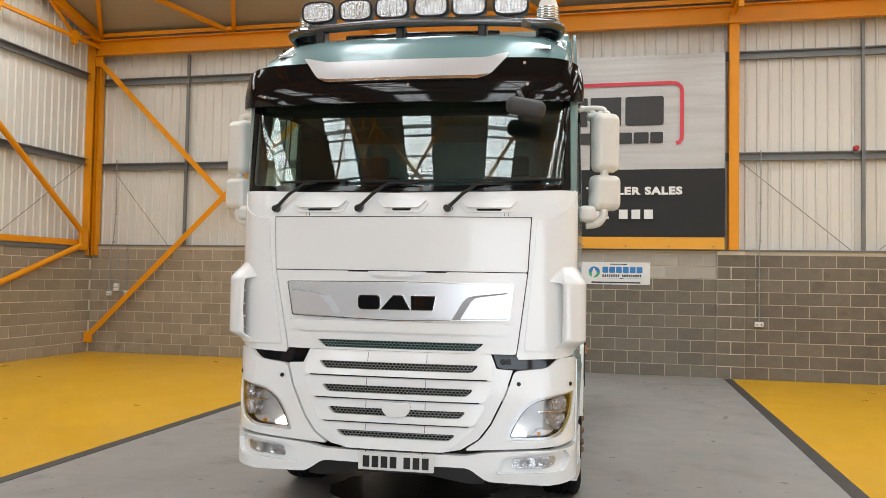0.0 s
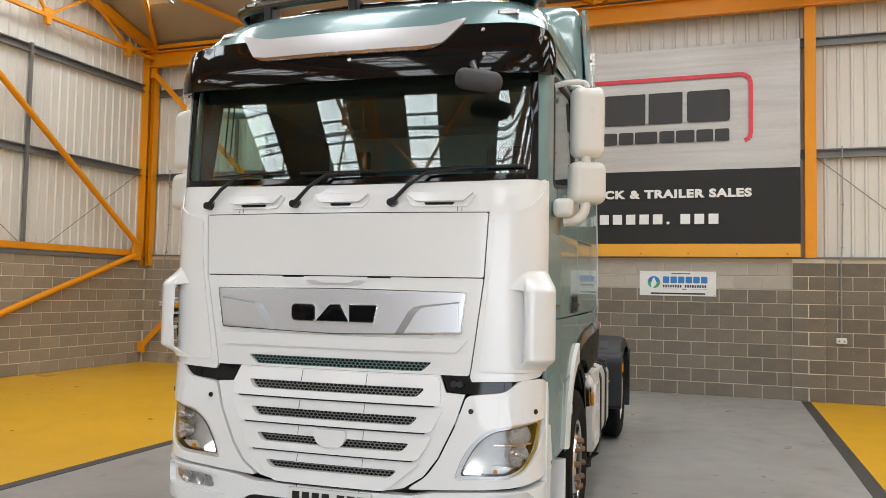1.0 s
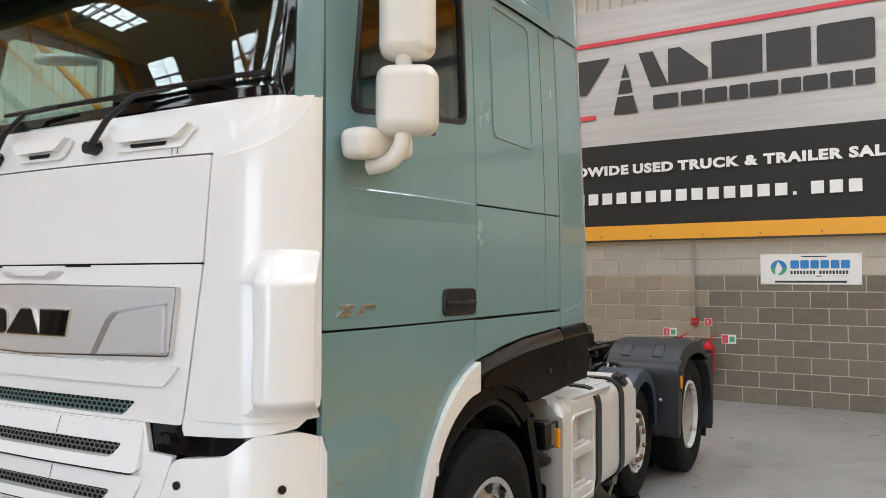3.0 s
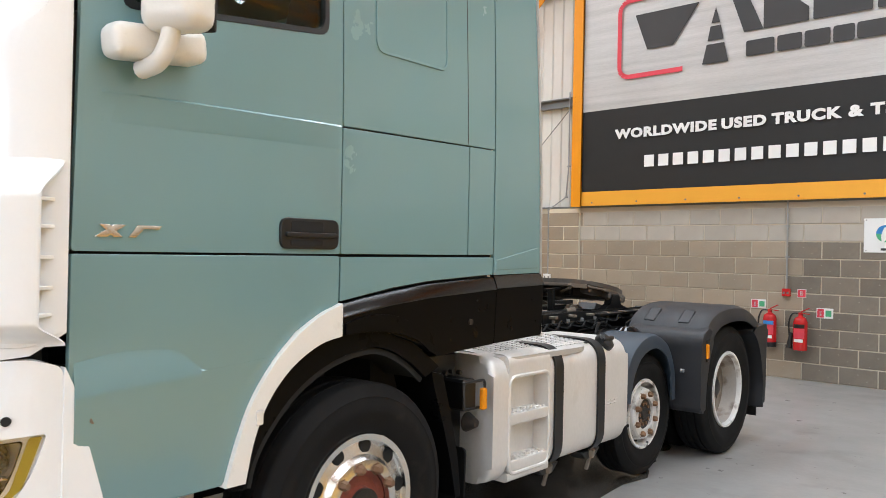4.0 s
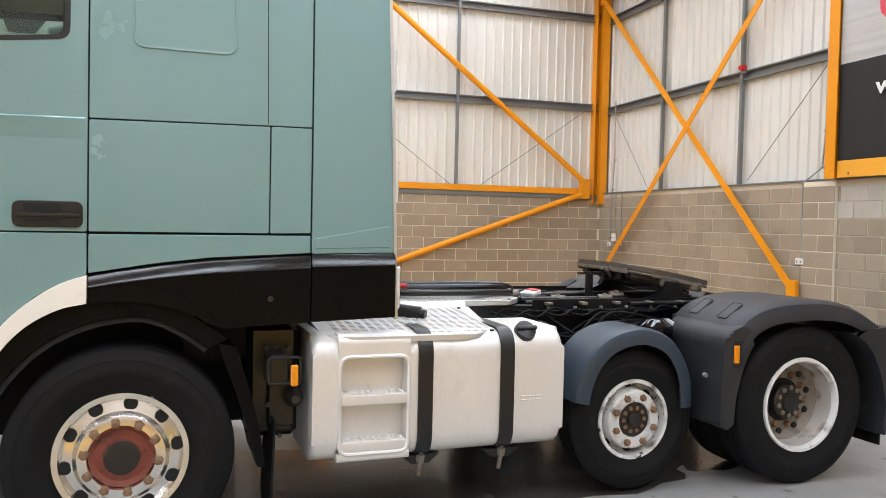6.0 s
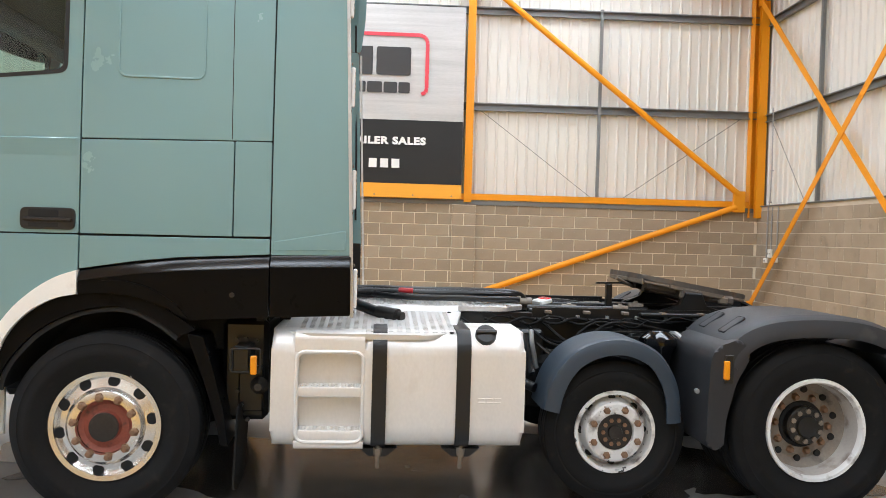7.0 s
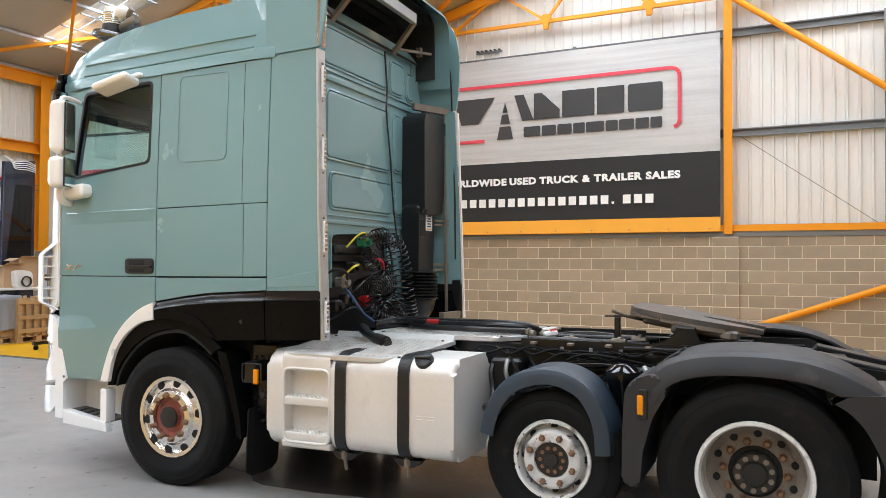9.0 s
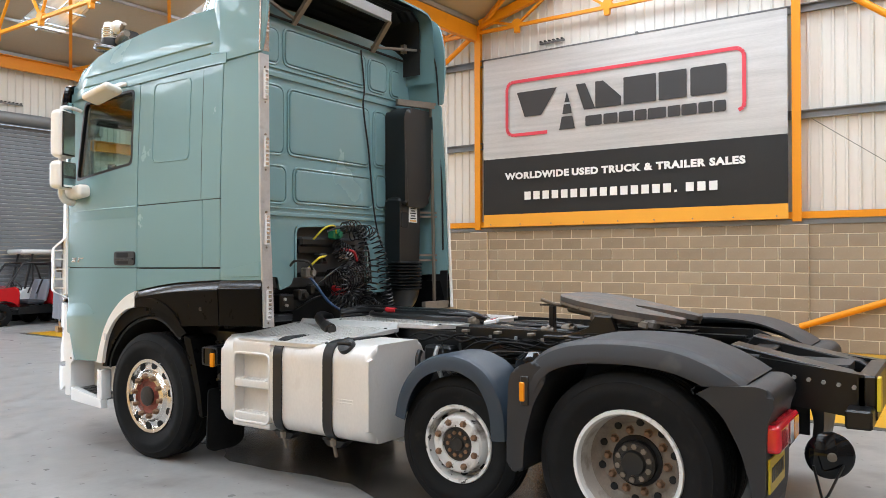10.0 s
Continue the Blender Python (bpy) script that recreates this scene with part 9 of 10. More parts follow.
    bm = bmesh.new()
    sweep(bm, [(1.205, y, z) for y, z in rrect(2.08, 0.81, 2.24, 0.94, 0.02, 3)], 0.007, 6, True)
    part("lamp_guard", bm, BLACK, ab)
    bm = bmesh.new()
    lathe(bm, [(0, 0.05), (0.02, 0.05), (0.045, 0.0), (0.05, -0.01), (0, -0.03)], 18, Matrix.Translation((1.12, 2.225, 0.72)))
    part("horn", bm, GREASE, ab, "small round horn")
    for y, z in ((2.09, 0.97), (2.14, 0.975), (2.2, 0.965), (2.12, 0.6), (2.16, 0.52), (2.1, 0.68)):
        bm = bmesh.new()
        cyl(bm, (1.06, y, z), (1.085, y, z), 0.012, seg=8)
        part("box_bolt", bm, GREASE, ab)
    bm = bmesh.new()
    bx(bm, 0.5, 2.0, 0.5, 1.02, 2.26, 1.08, 0.03)
    part("battery_carrier", bm, FRAME, truck)
    bm = bmesh.new()
    sweep(bm, curve([(0.75, 3.8, 0.98), (0.78, 3.8, 0.92), (0.8, 3.82, 0.82), (0.84, 3.83, 0.76)], 4), 0.02, 8)
    cyl(bm, (0.82, 3.78, 0.70), (0.88, 3.84, 0.68), 0.03)
    part("tank_bracket", bm, FRAME, truck)


chassis()


def deck_fittings():
    """Small fittings between the catwalk and the coupling."""
    # slotted upright plate along the far rail
    bm = bmesh.new()
    bx(bm, -0.42, 3.95, 1.08, -0.405, 4.62, 1.15, 0.002)
    ob = part("slotted_plate", bm, FRAME, truck, "black slotted mounting plate on the frame")
    for k in range(8):
        bm = bmesh.new()
        bx(bm, -0.404, 3.99 + k * 0.08, 1.10, -0.402, 4.04 + k * 0.08, 1.13)
        part("plate_slot", bm, GREASE, ob)
    for x, z, r in ((-0.2, 1.1, 0.02), (-0.05, 1.115, 0.016), (0.25, 1.11, 0.022), (0.33, 1.1, 0.014)):
        bm = bmesh.new()
        cyl(bm, (x, 3.9, z), (x, 4.75, z), r, seg=10)
        part("deck_pipe", bm, FRAME, truck)
    bm = bmesh.new()
    moved(bm, bx(bm, -0.06, -0.05, 0, 0.06, 0.05, 0.035, 0.008), pose(0.15, 4.03, 1.13, 12, 0, 20))
    lamp = part("deck_lamp", bm, STICKER, truck, "small white and red deck lamp")
    bm = bmesh.new()
    moved(bm, bx(bm, -0.055, 0.0, 0.034, 0.055, 0.045, 0.04, 0.003), pose(0.15, 4.03, 1.13, 12, 0, 20))
    part("red_lens", bm, LENS_RED, lamp)
    bm = bmesh.new()
    bx(bm, 0.095, 4.49, 1.1, 0.145, 4.53, 1.28, 0.004)
    post = part("stop_post", bm, FRAME, truck, "black upright stop ahead of the coupling")
    bm = bmesh.new()
    bar(bm, (0.12, 4.42, 1.285), (0.12, 4.61, 1.29), 0.04, 0.012)
    part("stop_bar", bm, FRAME, post)
    for x, y, z, r in ((0.06, 3.82, 1.16, 0.035), (-0.02, 3.86, 1.15, 0.03), (0.14, 3.86, 1.14, 0.032), (0.22, 4.2, 1.12, 0.02), (0.26, 4.55, 1.12, 0.025), (0.2, 4.68, 1.13, 0.03)):
        bm = bmesh.new()
        cyl(bm, (x, y - 0.05, z), (x + 0.02, y + 0.05, z), r, r * 0.8, 12)
        cyl(bm, (x, y - 0.01, z), (x + 0.005, y + 0.015, z), r * 1.3, seg=8)
        part("hose_coupling", bm, BROWN_STEEL, truck)
    rng = random.Random(12)
    for k in range(8):
        y = 3.4 + 0.17 * k
        bm = bmesh.new()
        z = 1.06 + 0.02 * rng.random()
        sweep(bm, curve([(0.52, y, z), (0.56 + 0.03 * rng.random(), y + 0.12, z - 0.02 - 0.04 * rng.random()), (0.54, y + 0.25, z + 0.01), (0.5, y + 0.4, z - 0.02)], 4), 0.005 + 0.004 * rng.random(), 6)
        part("loom_cable", bm, RUBBER, truck)
    for k in range(6):
        bm = bmesh.new()
        y = 4.0 + 0.26 * k
        bx(bm, 0.44, y - 0.02, 1.095, 0.5, y + 0.02, 1.115, 0.003)
        part("angle_clip", bm, BROWN_STEEL, truck)
    bm = bmesh.new()
    sweep(bm, [(0.55, 4.80, 0.97), (0.62, 4.78, 0.99), (0.68, 4.79, 1.0), (0.74, 4.83, 0.96)], 0.018, 8)
    part("guard_arm", bm, GALV, truck)
    bm = bmesh.new()
    sweep(bm, curve([(0.62, 3.86, 1.0), (0.66, 3.86, 0.92), (0.64, 3.88, 0.84), (0.62, 3.9, 0.76)], 4), 0.016, 8)
    part("brake_pipe", bm, GALV, truck)


deck_fittings()


def fifth_wheel():
    piv = pose(0, 5.0, 1.262, -9.5)
    o = [(-0.24, -0.43), (0.24, -0.43), (0.38, -0.36), (0.45, -0.18), (0.45, 0.05), (0.38, 0.28), (0.25, 0.52), (0.15, 0.52), (0.08, 0.2), (0.04, 0.08), (-0.04, 0.08), (-0.08, 0.2), (-0.15, 0.52), (-0.25, 0.52), (-0.38, 0.28), (-0.45, 0.05), (-0.45, -0.18), (-0.38, -0.36)]
    bm = bmesh.new()
    moved(bm, prism(bm, rnd([(x * 0.93, y * 0.91) for x, y in o], 0.03), "z", 0.012, 0.046, 0.01, 2), piv)
    fw = part("fifth_wheel", bm, FIFTH, truck, "worn greasy coupling plate tilted back")
    for i in range(18):
        a, b = o[i], o[(i + 1) % 18]
        if max(abs(a[0]), abs(b[0])) > 0.2 and min(a[1], b[1]) < 0.3 or a[1] < -0.4:
            p, q = [piv @ Vector((v[0] * 0.9, v[1] * 0.88, 0.0)) for v in (a, b)]
            bm = bmesh.new()
            bar(bm, p, q, 0.026, 0.03 + 0.012 * math.sin(i * 2.1), 0.006)
            part("plate_skirt", bm, BROWN_STEEL, fw, "rusty brown skirt under the plate rim")
    bm = bmesh.new()
    for s in (1, -1):
        moved(bm, bx(bm, s * 0.3 - 0.05, -0.28, -0.05, s * 0.3 + 0.05, 0.34, 0.014, 0.015), piv)
        part("plate_rib", bm, FIFTH, fw)
        bm = bmesh.new()
    moved(bm, bx(bm, -0.42, -0.08, -0.07, 0.42, 0.08, 0.014, 0.015), piv)
    part("cross_rib", bm, FIFTH, fw)
    rng = random.Random(9)
    for k in range(14):
        bm = bmesh.new()
        a, b = rng.uniform(-0.4, 0.4), rng.uniform(-0.34, 0.3)
        moved(bm, bx(bm, a, b, -0.05 - 0.03 * rng.random(), a + rng.uniform(0.03, 0.08), b + rng.uniform(0.04, 0.1), 0.0, 0.01), piv)
        part("jaw_fitting", bm, BROWN_STEEL if k % 3 else GREASE, fw)
    for s in (1, -1):
        bm = bmesh.new()
        prism(bm, [(4.74, 1.09), (5.27, 1.09), (5.22, 1.13), (5.09, 1.15), (5.07, 1.245), (4.95, 1.25), (4.92, 1.16), (4.80, 1.13)], "x", s * 0.37, s * 0.43, 0.01)
        part("pedestal", bm, FRAME, fw, "black coupling pedestal")
        bm = bmesh.new()
        bx(bm, s * 0.28, 4.62, 1.085, s * 0.5, 5.38, 1.11, 0.006)
        part("pedestal_foot", bm, FRAME, fw)
    bm = bmesh.new()
    sweep(bm, [piv @ Vector((0.1, -0.3, -0.05)), piv @ Vector((0.25, -0.42, -0.03)), piv @ Vector((0.3, -0.5, -0.01))], 0.012, 8)
    part("release_handle", bm, BROWN_STEEL, fw)


fifth_wheel()


def rear_guards():
    for s in (1, -1):
        bm = bmesh.new()
        path = [(p.x, p.y) for p in curve([(3.84, 0.60, 0), (3.868, 0.72, 0), (3.925, 0.84, 0), (4.025, 0.945, 0), (4.165, 1.008, 0), (4.31, 1.022, 0), (4.44, 0.99, 0), (4.55, 0.92, 0), (4.63, 0.80, 0), (4.668, 0.68, 0), (4.68, 0.53, 0)], 4)]
        strip(bm, path, s * 0.78, s * 1.125, 0.1, 0.012, 0.045)
        mg = part("lift_mudguard", bm, GUARD_BLUE, truck, "blue-grey plastic mudguard over the lift wheel")
        # added plate that hides the bright floor behind the drive tyres
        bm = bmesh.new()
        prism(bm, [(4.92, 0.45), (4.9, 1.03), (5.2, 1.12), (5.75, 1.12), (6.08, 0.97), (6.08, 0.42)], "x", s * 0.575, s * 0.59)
        part("guard_liner", bm, SHADE_BLACK, truck, "black plate added to block light past the drive wheels")
        bm = bmesh.new()
        cyl(bm, (s * 1.11, 4.755, 0.72), (s * 1.135, 4.755, 0.72), 0.014)
        part("guard_bolt", bm, GALV, mg)
        # drive axle guard in three pieces
        bm = bmesh.new()
        path = curve([(4.83, 0.93, 0), (4.89, 1.03, 0), (5.0, 1.115, 0), (5.18, 1.17, 0), (5.45, 1.187, 0), (5.70, 1.168, 0), (5.87, 1.118, 0), (5.99, 1.06, 0), (6.07, 1.012, 0)], 4)
        strip(bm, [(p.x, p.y) for p in path], s * 0.62, s * 1.265, 0.125, 0.014, 0.085)
        top = part("drive_mudguard", bm, GUARD, truck, "dusty dark grey plastic mudguard over the drive wheels")
        bm = bmesh.new()
        prism(bm, rnd([(4.76, 0.42), (4.86, 0.40), (4.875, 0.6), (4.93, 0.8), (5.02, 0.96), (4.95, 1.05), (4.81, 1.0), (4.775, 0.93), (4.765, 0.7)], 0.04), "x", s * 0.66, s * 1.262, 0.02, 2)
        fr = part("front_guard_skirt", bm, GUARD, truck, "dark grey front piece of the drive mudguard")
        bm = bmesh.new()
        bx(bm, s * 1.25, 4.848, 0.812, s * 1.278, 4.883, 0.922, 0.006)
        lamp = part("side_lamp", bm, LENS_AMBER, fr, "amber side marker lamp")
        bm = bmesh.new()
        bx(bm, s * 1.25, 4.855, 0.79, s * 1.272, 4.905, 0.955, 0.004)
        part("lamp_base", bm, BLACK, lamp)
        for x in (0.77, 1.05):
            bm = bmesh.new()
            moved(bm, bx(bm, -0.045, -0.08, 0, 0.045, 0.08, 0.014, 0.012, 2), pose(s * x, 4.99, 1.1, 34))
            part("guard_rib", bm, GUARD, top)
        bm = bmesh.new()
        prism(bm, rnd([(5.80, 0.965), (5.93, 0.99), (6.06, 1.0), (6.13, 1.005), (6.19, 0.98), (6.2, 0.92), (6.165, 0.83), (6.155, 0.45), (6.13, 0.30), (6.07, 0.28), (6.095, 0.505), (6.045, 0.687), (5.967, 0.841), (5.89, 0.915)], [0.01, 0.03, 0.03, 0.04, 0.04, 0.05, 0.05, 0.05, 0.03, 0.02, 0.05, 0.05, 0.05, 0.03]), "x", s * 0.66, s * 1.268, 0.03, 4)
        rr = part("rear_guard_skirt", bm, GUARD, truck, "dark grey rear piece of the drive mudguard")
        bm = bmesh.new()
        bx(bm, s * 0.72, 6.10, 0.685, s * 1.245, 6.222, 0.822, 0.025, 3)
        tl = part("tail_lamp", bm, LENS_RED, truck, "red multi-section tail lamp")
        bm = bmesh.new()
        bx(bm, s * 0.80, 6.225, 0.70, s * 0.91, 6.23, 0.81, 0.002)
        part("amber_section", bm, LENS_AMBER, tl)
        bm = bmesh.new()
        bx(bm, s * 0.93, 6.225, 0.70, s * 1.02, 6.23, 0.81, 0.002)
        part("clear_section", bm, LENS_CLEAR, tl)
        bm = bmesh.new()
        prism(bm, [(6.12, 0.2), (6.132, 0.2), (6.15, 0.5), (6.138, 0.5)], "x", s * 0.7, s * 1.2)
        part("rear_flap", bm, BLACK, truck, "black rubber rear flap")
        bm = bmesh.new()
        sweep(bm, [(s * 0.45, 5.9, 1.0), (s * 0.75, 6.0, 0.98), (s * 1.1, 6.0, 0.97)], 0.02, 8)
        part("guard_stay", bm, GALV, truck)
    bm = bmesh.new()
    bx(bm, 0.86, 6.16, 0.49, 1.23, 6.172, 0.655, 0.003)
    pl = part("rear_plate", bm, PLATE_YELLOW, truck, "yellow rear number plate with plain black bars")
    for k in range(7):
        for r in (0,):
            bm = bmesh.new()
            bx(bm, 0.895 + 0.044 * k, 6.172, 0.54, 0.925 + 0.044 * k, 6.174, 0.61)
            part("plate_bar", bm, INK, pl, "", 0)
    bm = bmesh.new()
    lathe(bm, [(0, 0.0), (0.1, 0.01), (0.122, 0.03), (0.122, 0.05), (0.1, 0.07), (0.04, 0.085), (0, 0.085)], 32, Matrix.Translation((0.60, 6.34, 0.58)) @ Matrix.Rotation(radians(20), 4, "Z"))
    dc = part("rear_disc", bm, BLACK_GLOSS, truck, "black round cover behind the frame")
    bm = bmesh.new()
    lathe(bm, [(0, 0.08), (0.025, 0.08), (0.022, 0.1), (0, 0.1)], 12, Matrix.Translation((0.60, 6.34, 0.58)) @ Matrix.Rotation(radians(20), 4, "Z"))
    part("disc_bolt", bm, BROWN_STEEL, dc)
    bm = bmesh.new()
    sweep(bm, [(0.66, 6.42, 0.54), (0.76, 6.36, 0.40), (0.8, 6.34, 0.38), (0.82, 6.3, 0.56)], 0.007, 8)
    part("disc_stay", bm, FRAME, dc)


rear_guards()

# ---- stored things along the yellow floor ----
def half_arch(bm, c, r, w, a0=0, a1=180, thick=0.02):
    """A half-round mudguard about the local x axis."""
    path = [(c[1] + r * math.cos(radians(a)), c[2] + r * math.sin(radians(a))) for a in range(a1, a0 - 1, -10)]
    strip(bm, path, c[0], c[0] + w, 0.05, thick, 0.02)


def display_board():
    """A tall printed board on a wheeled steel stand; its face looks to local -y."""
    ob = thing("display_board", "tall silver and black printed display board on a wheeled black stand", "display board", base=ROT @ pose(-4.84, -7.69, 0, 0, 0, 96))
    w = 3.2
    for name, z0, z1, m, lab in (("silver_field", 1.66, 4.08, BANNER_SILVER, "brushed silver upper field"), ("black_field", 0.37, 1.66, BANNER_BLACK, "black lower field"), ("orange_band", 0.2, 0.37, BANNER_ORANGE, "orange lower band")):
        bm = bmesh.new()
        bx(bm, 0.02, -0.012, z0, w - 0.02, 0.012, z1)
        part(name, bm, m, ob, lab, 0)
    for x0 in (0.0, w):
        bm = bmesh.new()
        bar(bm, (x0, 0, 0.1), (x0, 0, 4.1), 0.04, 0.05, 0.004)
        part("upright", bm, BLACK, ob)
    for z in (0.16, 4.1):
        bm = bmesh.new()
        bar(bm, (0, 0, z), (w, 0, z), 0.05, 0.05, 0.004)
        part("rail", bm, BLACK, ob)
    for x0 in (0.03, w - 0.03):
        bm = bmesh.new()
        bar(bm, (x0, -0.55, 0.13), (x0, 0.95, 0.13), 0.05, 0.06, 0.004)
        part("foot", bm, BLACK, ob)
        bm = bmesh.new()
        bar(bm, (x0, 0.02, 2.2), (x0, 0.85, 0.16), 0.035, 0.035)
        part("stay", bm, BLACK, ob)
        for y0 in (-0.48, 0.88):
            bm = bmesh.new()
            cyl(bm, (x0 - 0.015, y0, 0.05), (x0 + 0.015, y0, 0.05), 0.05)
            wheel = part("castor", bm, RUBBER, ob)
            bm = bmesh.new()
            bx(bm, x0 - 0.03, y0 - 0.03, 0.07, x0 + 0.03, y0 + 0.03, 0.105, 0.004)
            part("fork", bm, GREASE, wheel)
    bm = bmesh.new()
    line = [(0.6, 2.1), (0.42, 2.12), (0.35, 2.25), (0.35, 3.2), (0.42, 3.36), (0.6, 3.4), (2.6, 3.4), (2.78, 3.3), (2.82, 2.3)]
    for a, b in zip(line, line[1:]):
        bar(bm, (a[0], -0.014, a[1]), (b[0], -0.014, b[1]), 0.08, 0.002, 0, (0, 1, 0))
    part("red_outline", bm, RED_PRINT, ob, "red rounded outline", 0)
    for i in range(6):
        flat("emblem_shape", ob, rrect(0.65 + i * 0.36, 2.5, 0.95 + i * 0.36, 3.05, 0.03), CHARCOAL, 0.0145)


display_board()


def wood_crate(x, y, turn, w, d, h):
    ob = thing("wooden_crate", "open pale timber crate of upright slats on a pallet", "crate", base=ROT @ pose(x, y, 0, 0, 0, turn))
    bm = bmesh.new()
    bx(bm, 0.03, 0.03, 0.14, w - 0.03, d - 0.03, h * 0.9)
    part("packed_goods", bm, CARD, ob, "brown packed goods")
    for y0 in (0.0, d / 2 - 0.05, d - 0.1):
        bm = bmesh.new()
        bx(bm, 0, y0, 0, w, y0 + 0.1, 0.022)
        part("bottom_board", bm, WOOD, ob)
        for x0 in (0, w / 2 - 0.07, w - 0.14):
            bm = bmesh.new()
            bx(bm, x0, y0, 0.022, x0 + 0.14, y0 + 0.1, 0.11)
            part("block", bm, WOOD, ob)
    bm = bmesh.new()
    bx(bm, 0, 0, 0.11, w, d, 0.135)
    part("deck", bm, WOOD, ob)
    n = 6
    for y0 in (-0.022, d):
        for i in range(n):
            x0 = i * (w - 0.09) / (n - 1)
            bm = bmesh.new()
            bx(bm, x0, y0, 0.12, x0 + 0.09, y0 + 0.022, h + (0.02 if i % 2 else 0), 0.002)
            part("upright_slat", bm, WOOD, ob)
        for z0 in (0.2, h * 0.52, h - 0.12):
            bm = bmesh.new()
            bx(bm, -0.01, y0 - 0.02 if y0 < 0 else y0 + 0.022, z0, w + 0.01, y0 if y0 < 0 else y0 + 0.042, z0 + 0.09, 0.002)
            part("cross_slat", bm, WOOD, ob)
    for x0 in (-0.022, w):
        for i in range(5):
            y0 = i * (d - 0.09) / 4
            bm = bmesh.new()
            bx(bm, x0, y0, 0.12, x0 + 0.022, y0 + 0.09, h, 0.002)
            part("upright_slat", bm, WOOD, ob)
    return ob


wood_crate(-5.98, -9.9, 5, 1.05, 0.75, 0.92)


def sheeted_pallet(x, y, turn, w, d, h):
    ob = thing("pallet", "timber pallet with a stack of goods on it", "pallet", base=ROT @ pose(x, y, 0, 0, 0, turn))
    for y0 in (0.0, d / 2 - 0.05, d - 0.1):
        bm = bmesh.new()
        bx(bm, 0, y0, 0, w, y0 + 0.1, 0.022)
        part("bottom_board", bm, WOOD, ob)
        for x0 in (0, w / 2 - 0.07, w - 0.14):
            bm = bmesh.new()
            bx(bm, x0, y0, 0.022, x0 + 0.14, y0 + 0.1, 0.11)
            part("block", bm, WOOD, ob)
    for i in range(7):
        bm = bmesh.new()
        x0 = i * (w - 0.12) / 6
        bx(bm, x0, 0, 0.11, x0 + 0.12, d, 0.132, 0.002)
        part("deck_board", bm, WOOD, ob)
    bm = bmesh.new()
    bx(bm, 0.04, 0.04, 0.135, w - 0.04, d - 0.04, h - 0.03, 0.02)
    solid("stacked_goods", bm, CARD, "stack of goods hidden under a dust sheet", "goods", ROT @ pose(x, y, 0, 0, 0, turn))
    # the sheet: top and folds hanging down on four sides
    bm = bmesh.new()
    n = 26
    ring = []
    for k in range(4 * n):
        s, f = k // n, (k % n) / n
        p = ((f * w, 0), (w, f * d), (w - f * w, d), (0, d - f * d))[s]
        ring.append(Vector((p[0], p[1], 0)))
    mid = Vector((w / 2, d / 2, 0))
    rings = []
    for j, drop in enumerate((0.0, 0.02, 0.08, 0.2, 0.35, 0.5, 0.62)):
        row = []
        for k, p in enumerate(ring):
            out = (p - mid).normalized()
            wave = 0.03 * math.sin(k * 0.95) + 0.025 * noise.noise((k * 0.33, j * 0.2, 3.0))
            push = (0.01 if j == 0 else 0.035) + wave * min(1, drop * 2.5) + 0.05 * drop
            hem = 0.12 * noise.noise((k * 0.11, 0, 7.7)) * (j / 6)
            row.append(bm.verts.new(p + out * push + Vector((0, 0, h - drop * (h - 0.3) / 0.62 + hem + 0.02 * noise.noise((p.x * 3, p.y * 3, j * 0.3))))))
        rings.append(row)
    for a, b in zip(rings, rings[1:]):
        for k in range(4 * n):
            bm.faces.new((a[k], a[(k + 1) % (4 * n)], b[(k + 1) % (4 * n)], b[k]))
    inner = [[bm.verts.new(mid + (p - mid) * f + Vector((0, 0, h + 0.03 * noise.noise((p.x * 4, p.y * 4, f))))) for p in ring] for f in (0.7, 0.35)]
    for a, b in ((inner[0], rings[0]), (inner[1], inner[0])):
        for k in range(4 * n):
            bm.faces.new((a[k], a[(k + 1) % (4 * n)], b[(k + 1) % (4 * n)], b[k]))
    bm.faces.new(inner[1])
    solid("dust_sheet", bm, CLOTH, "grey cloth dust sheet draped over the stacked goods", "sheet", ROT @ pose(x, y, 0, 0, 0, turn), smooth=60)


sheeted_pallet(-5.0, -10.05, 8, 0.95, 0.9, 0.98)


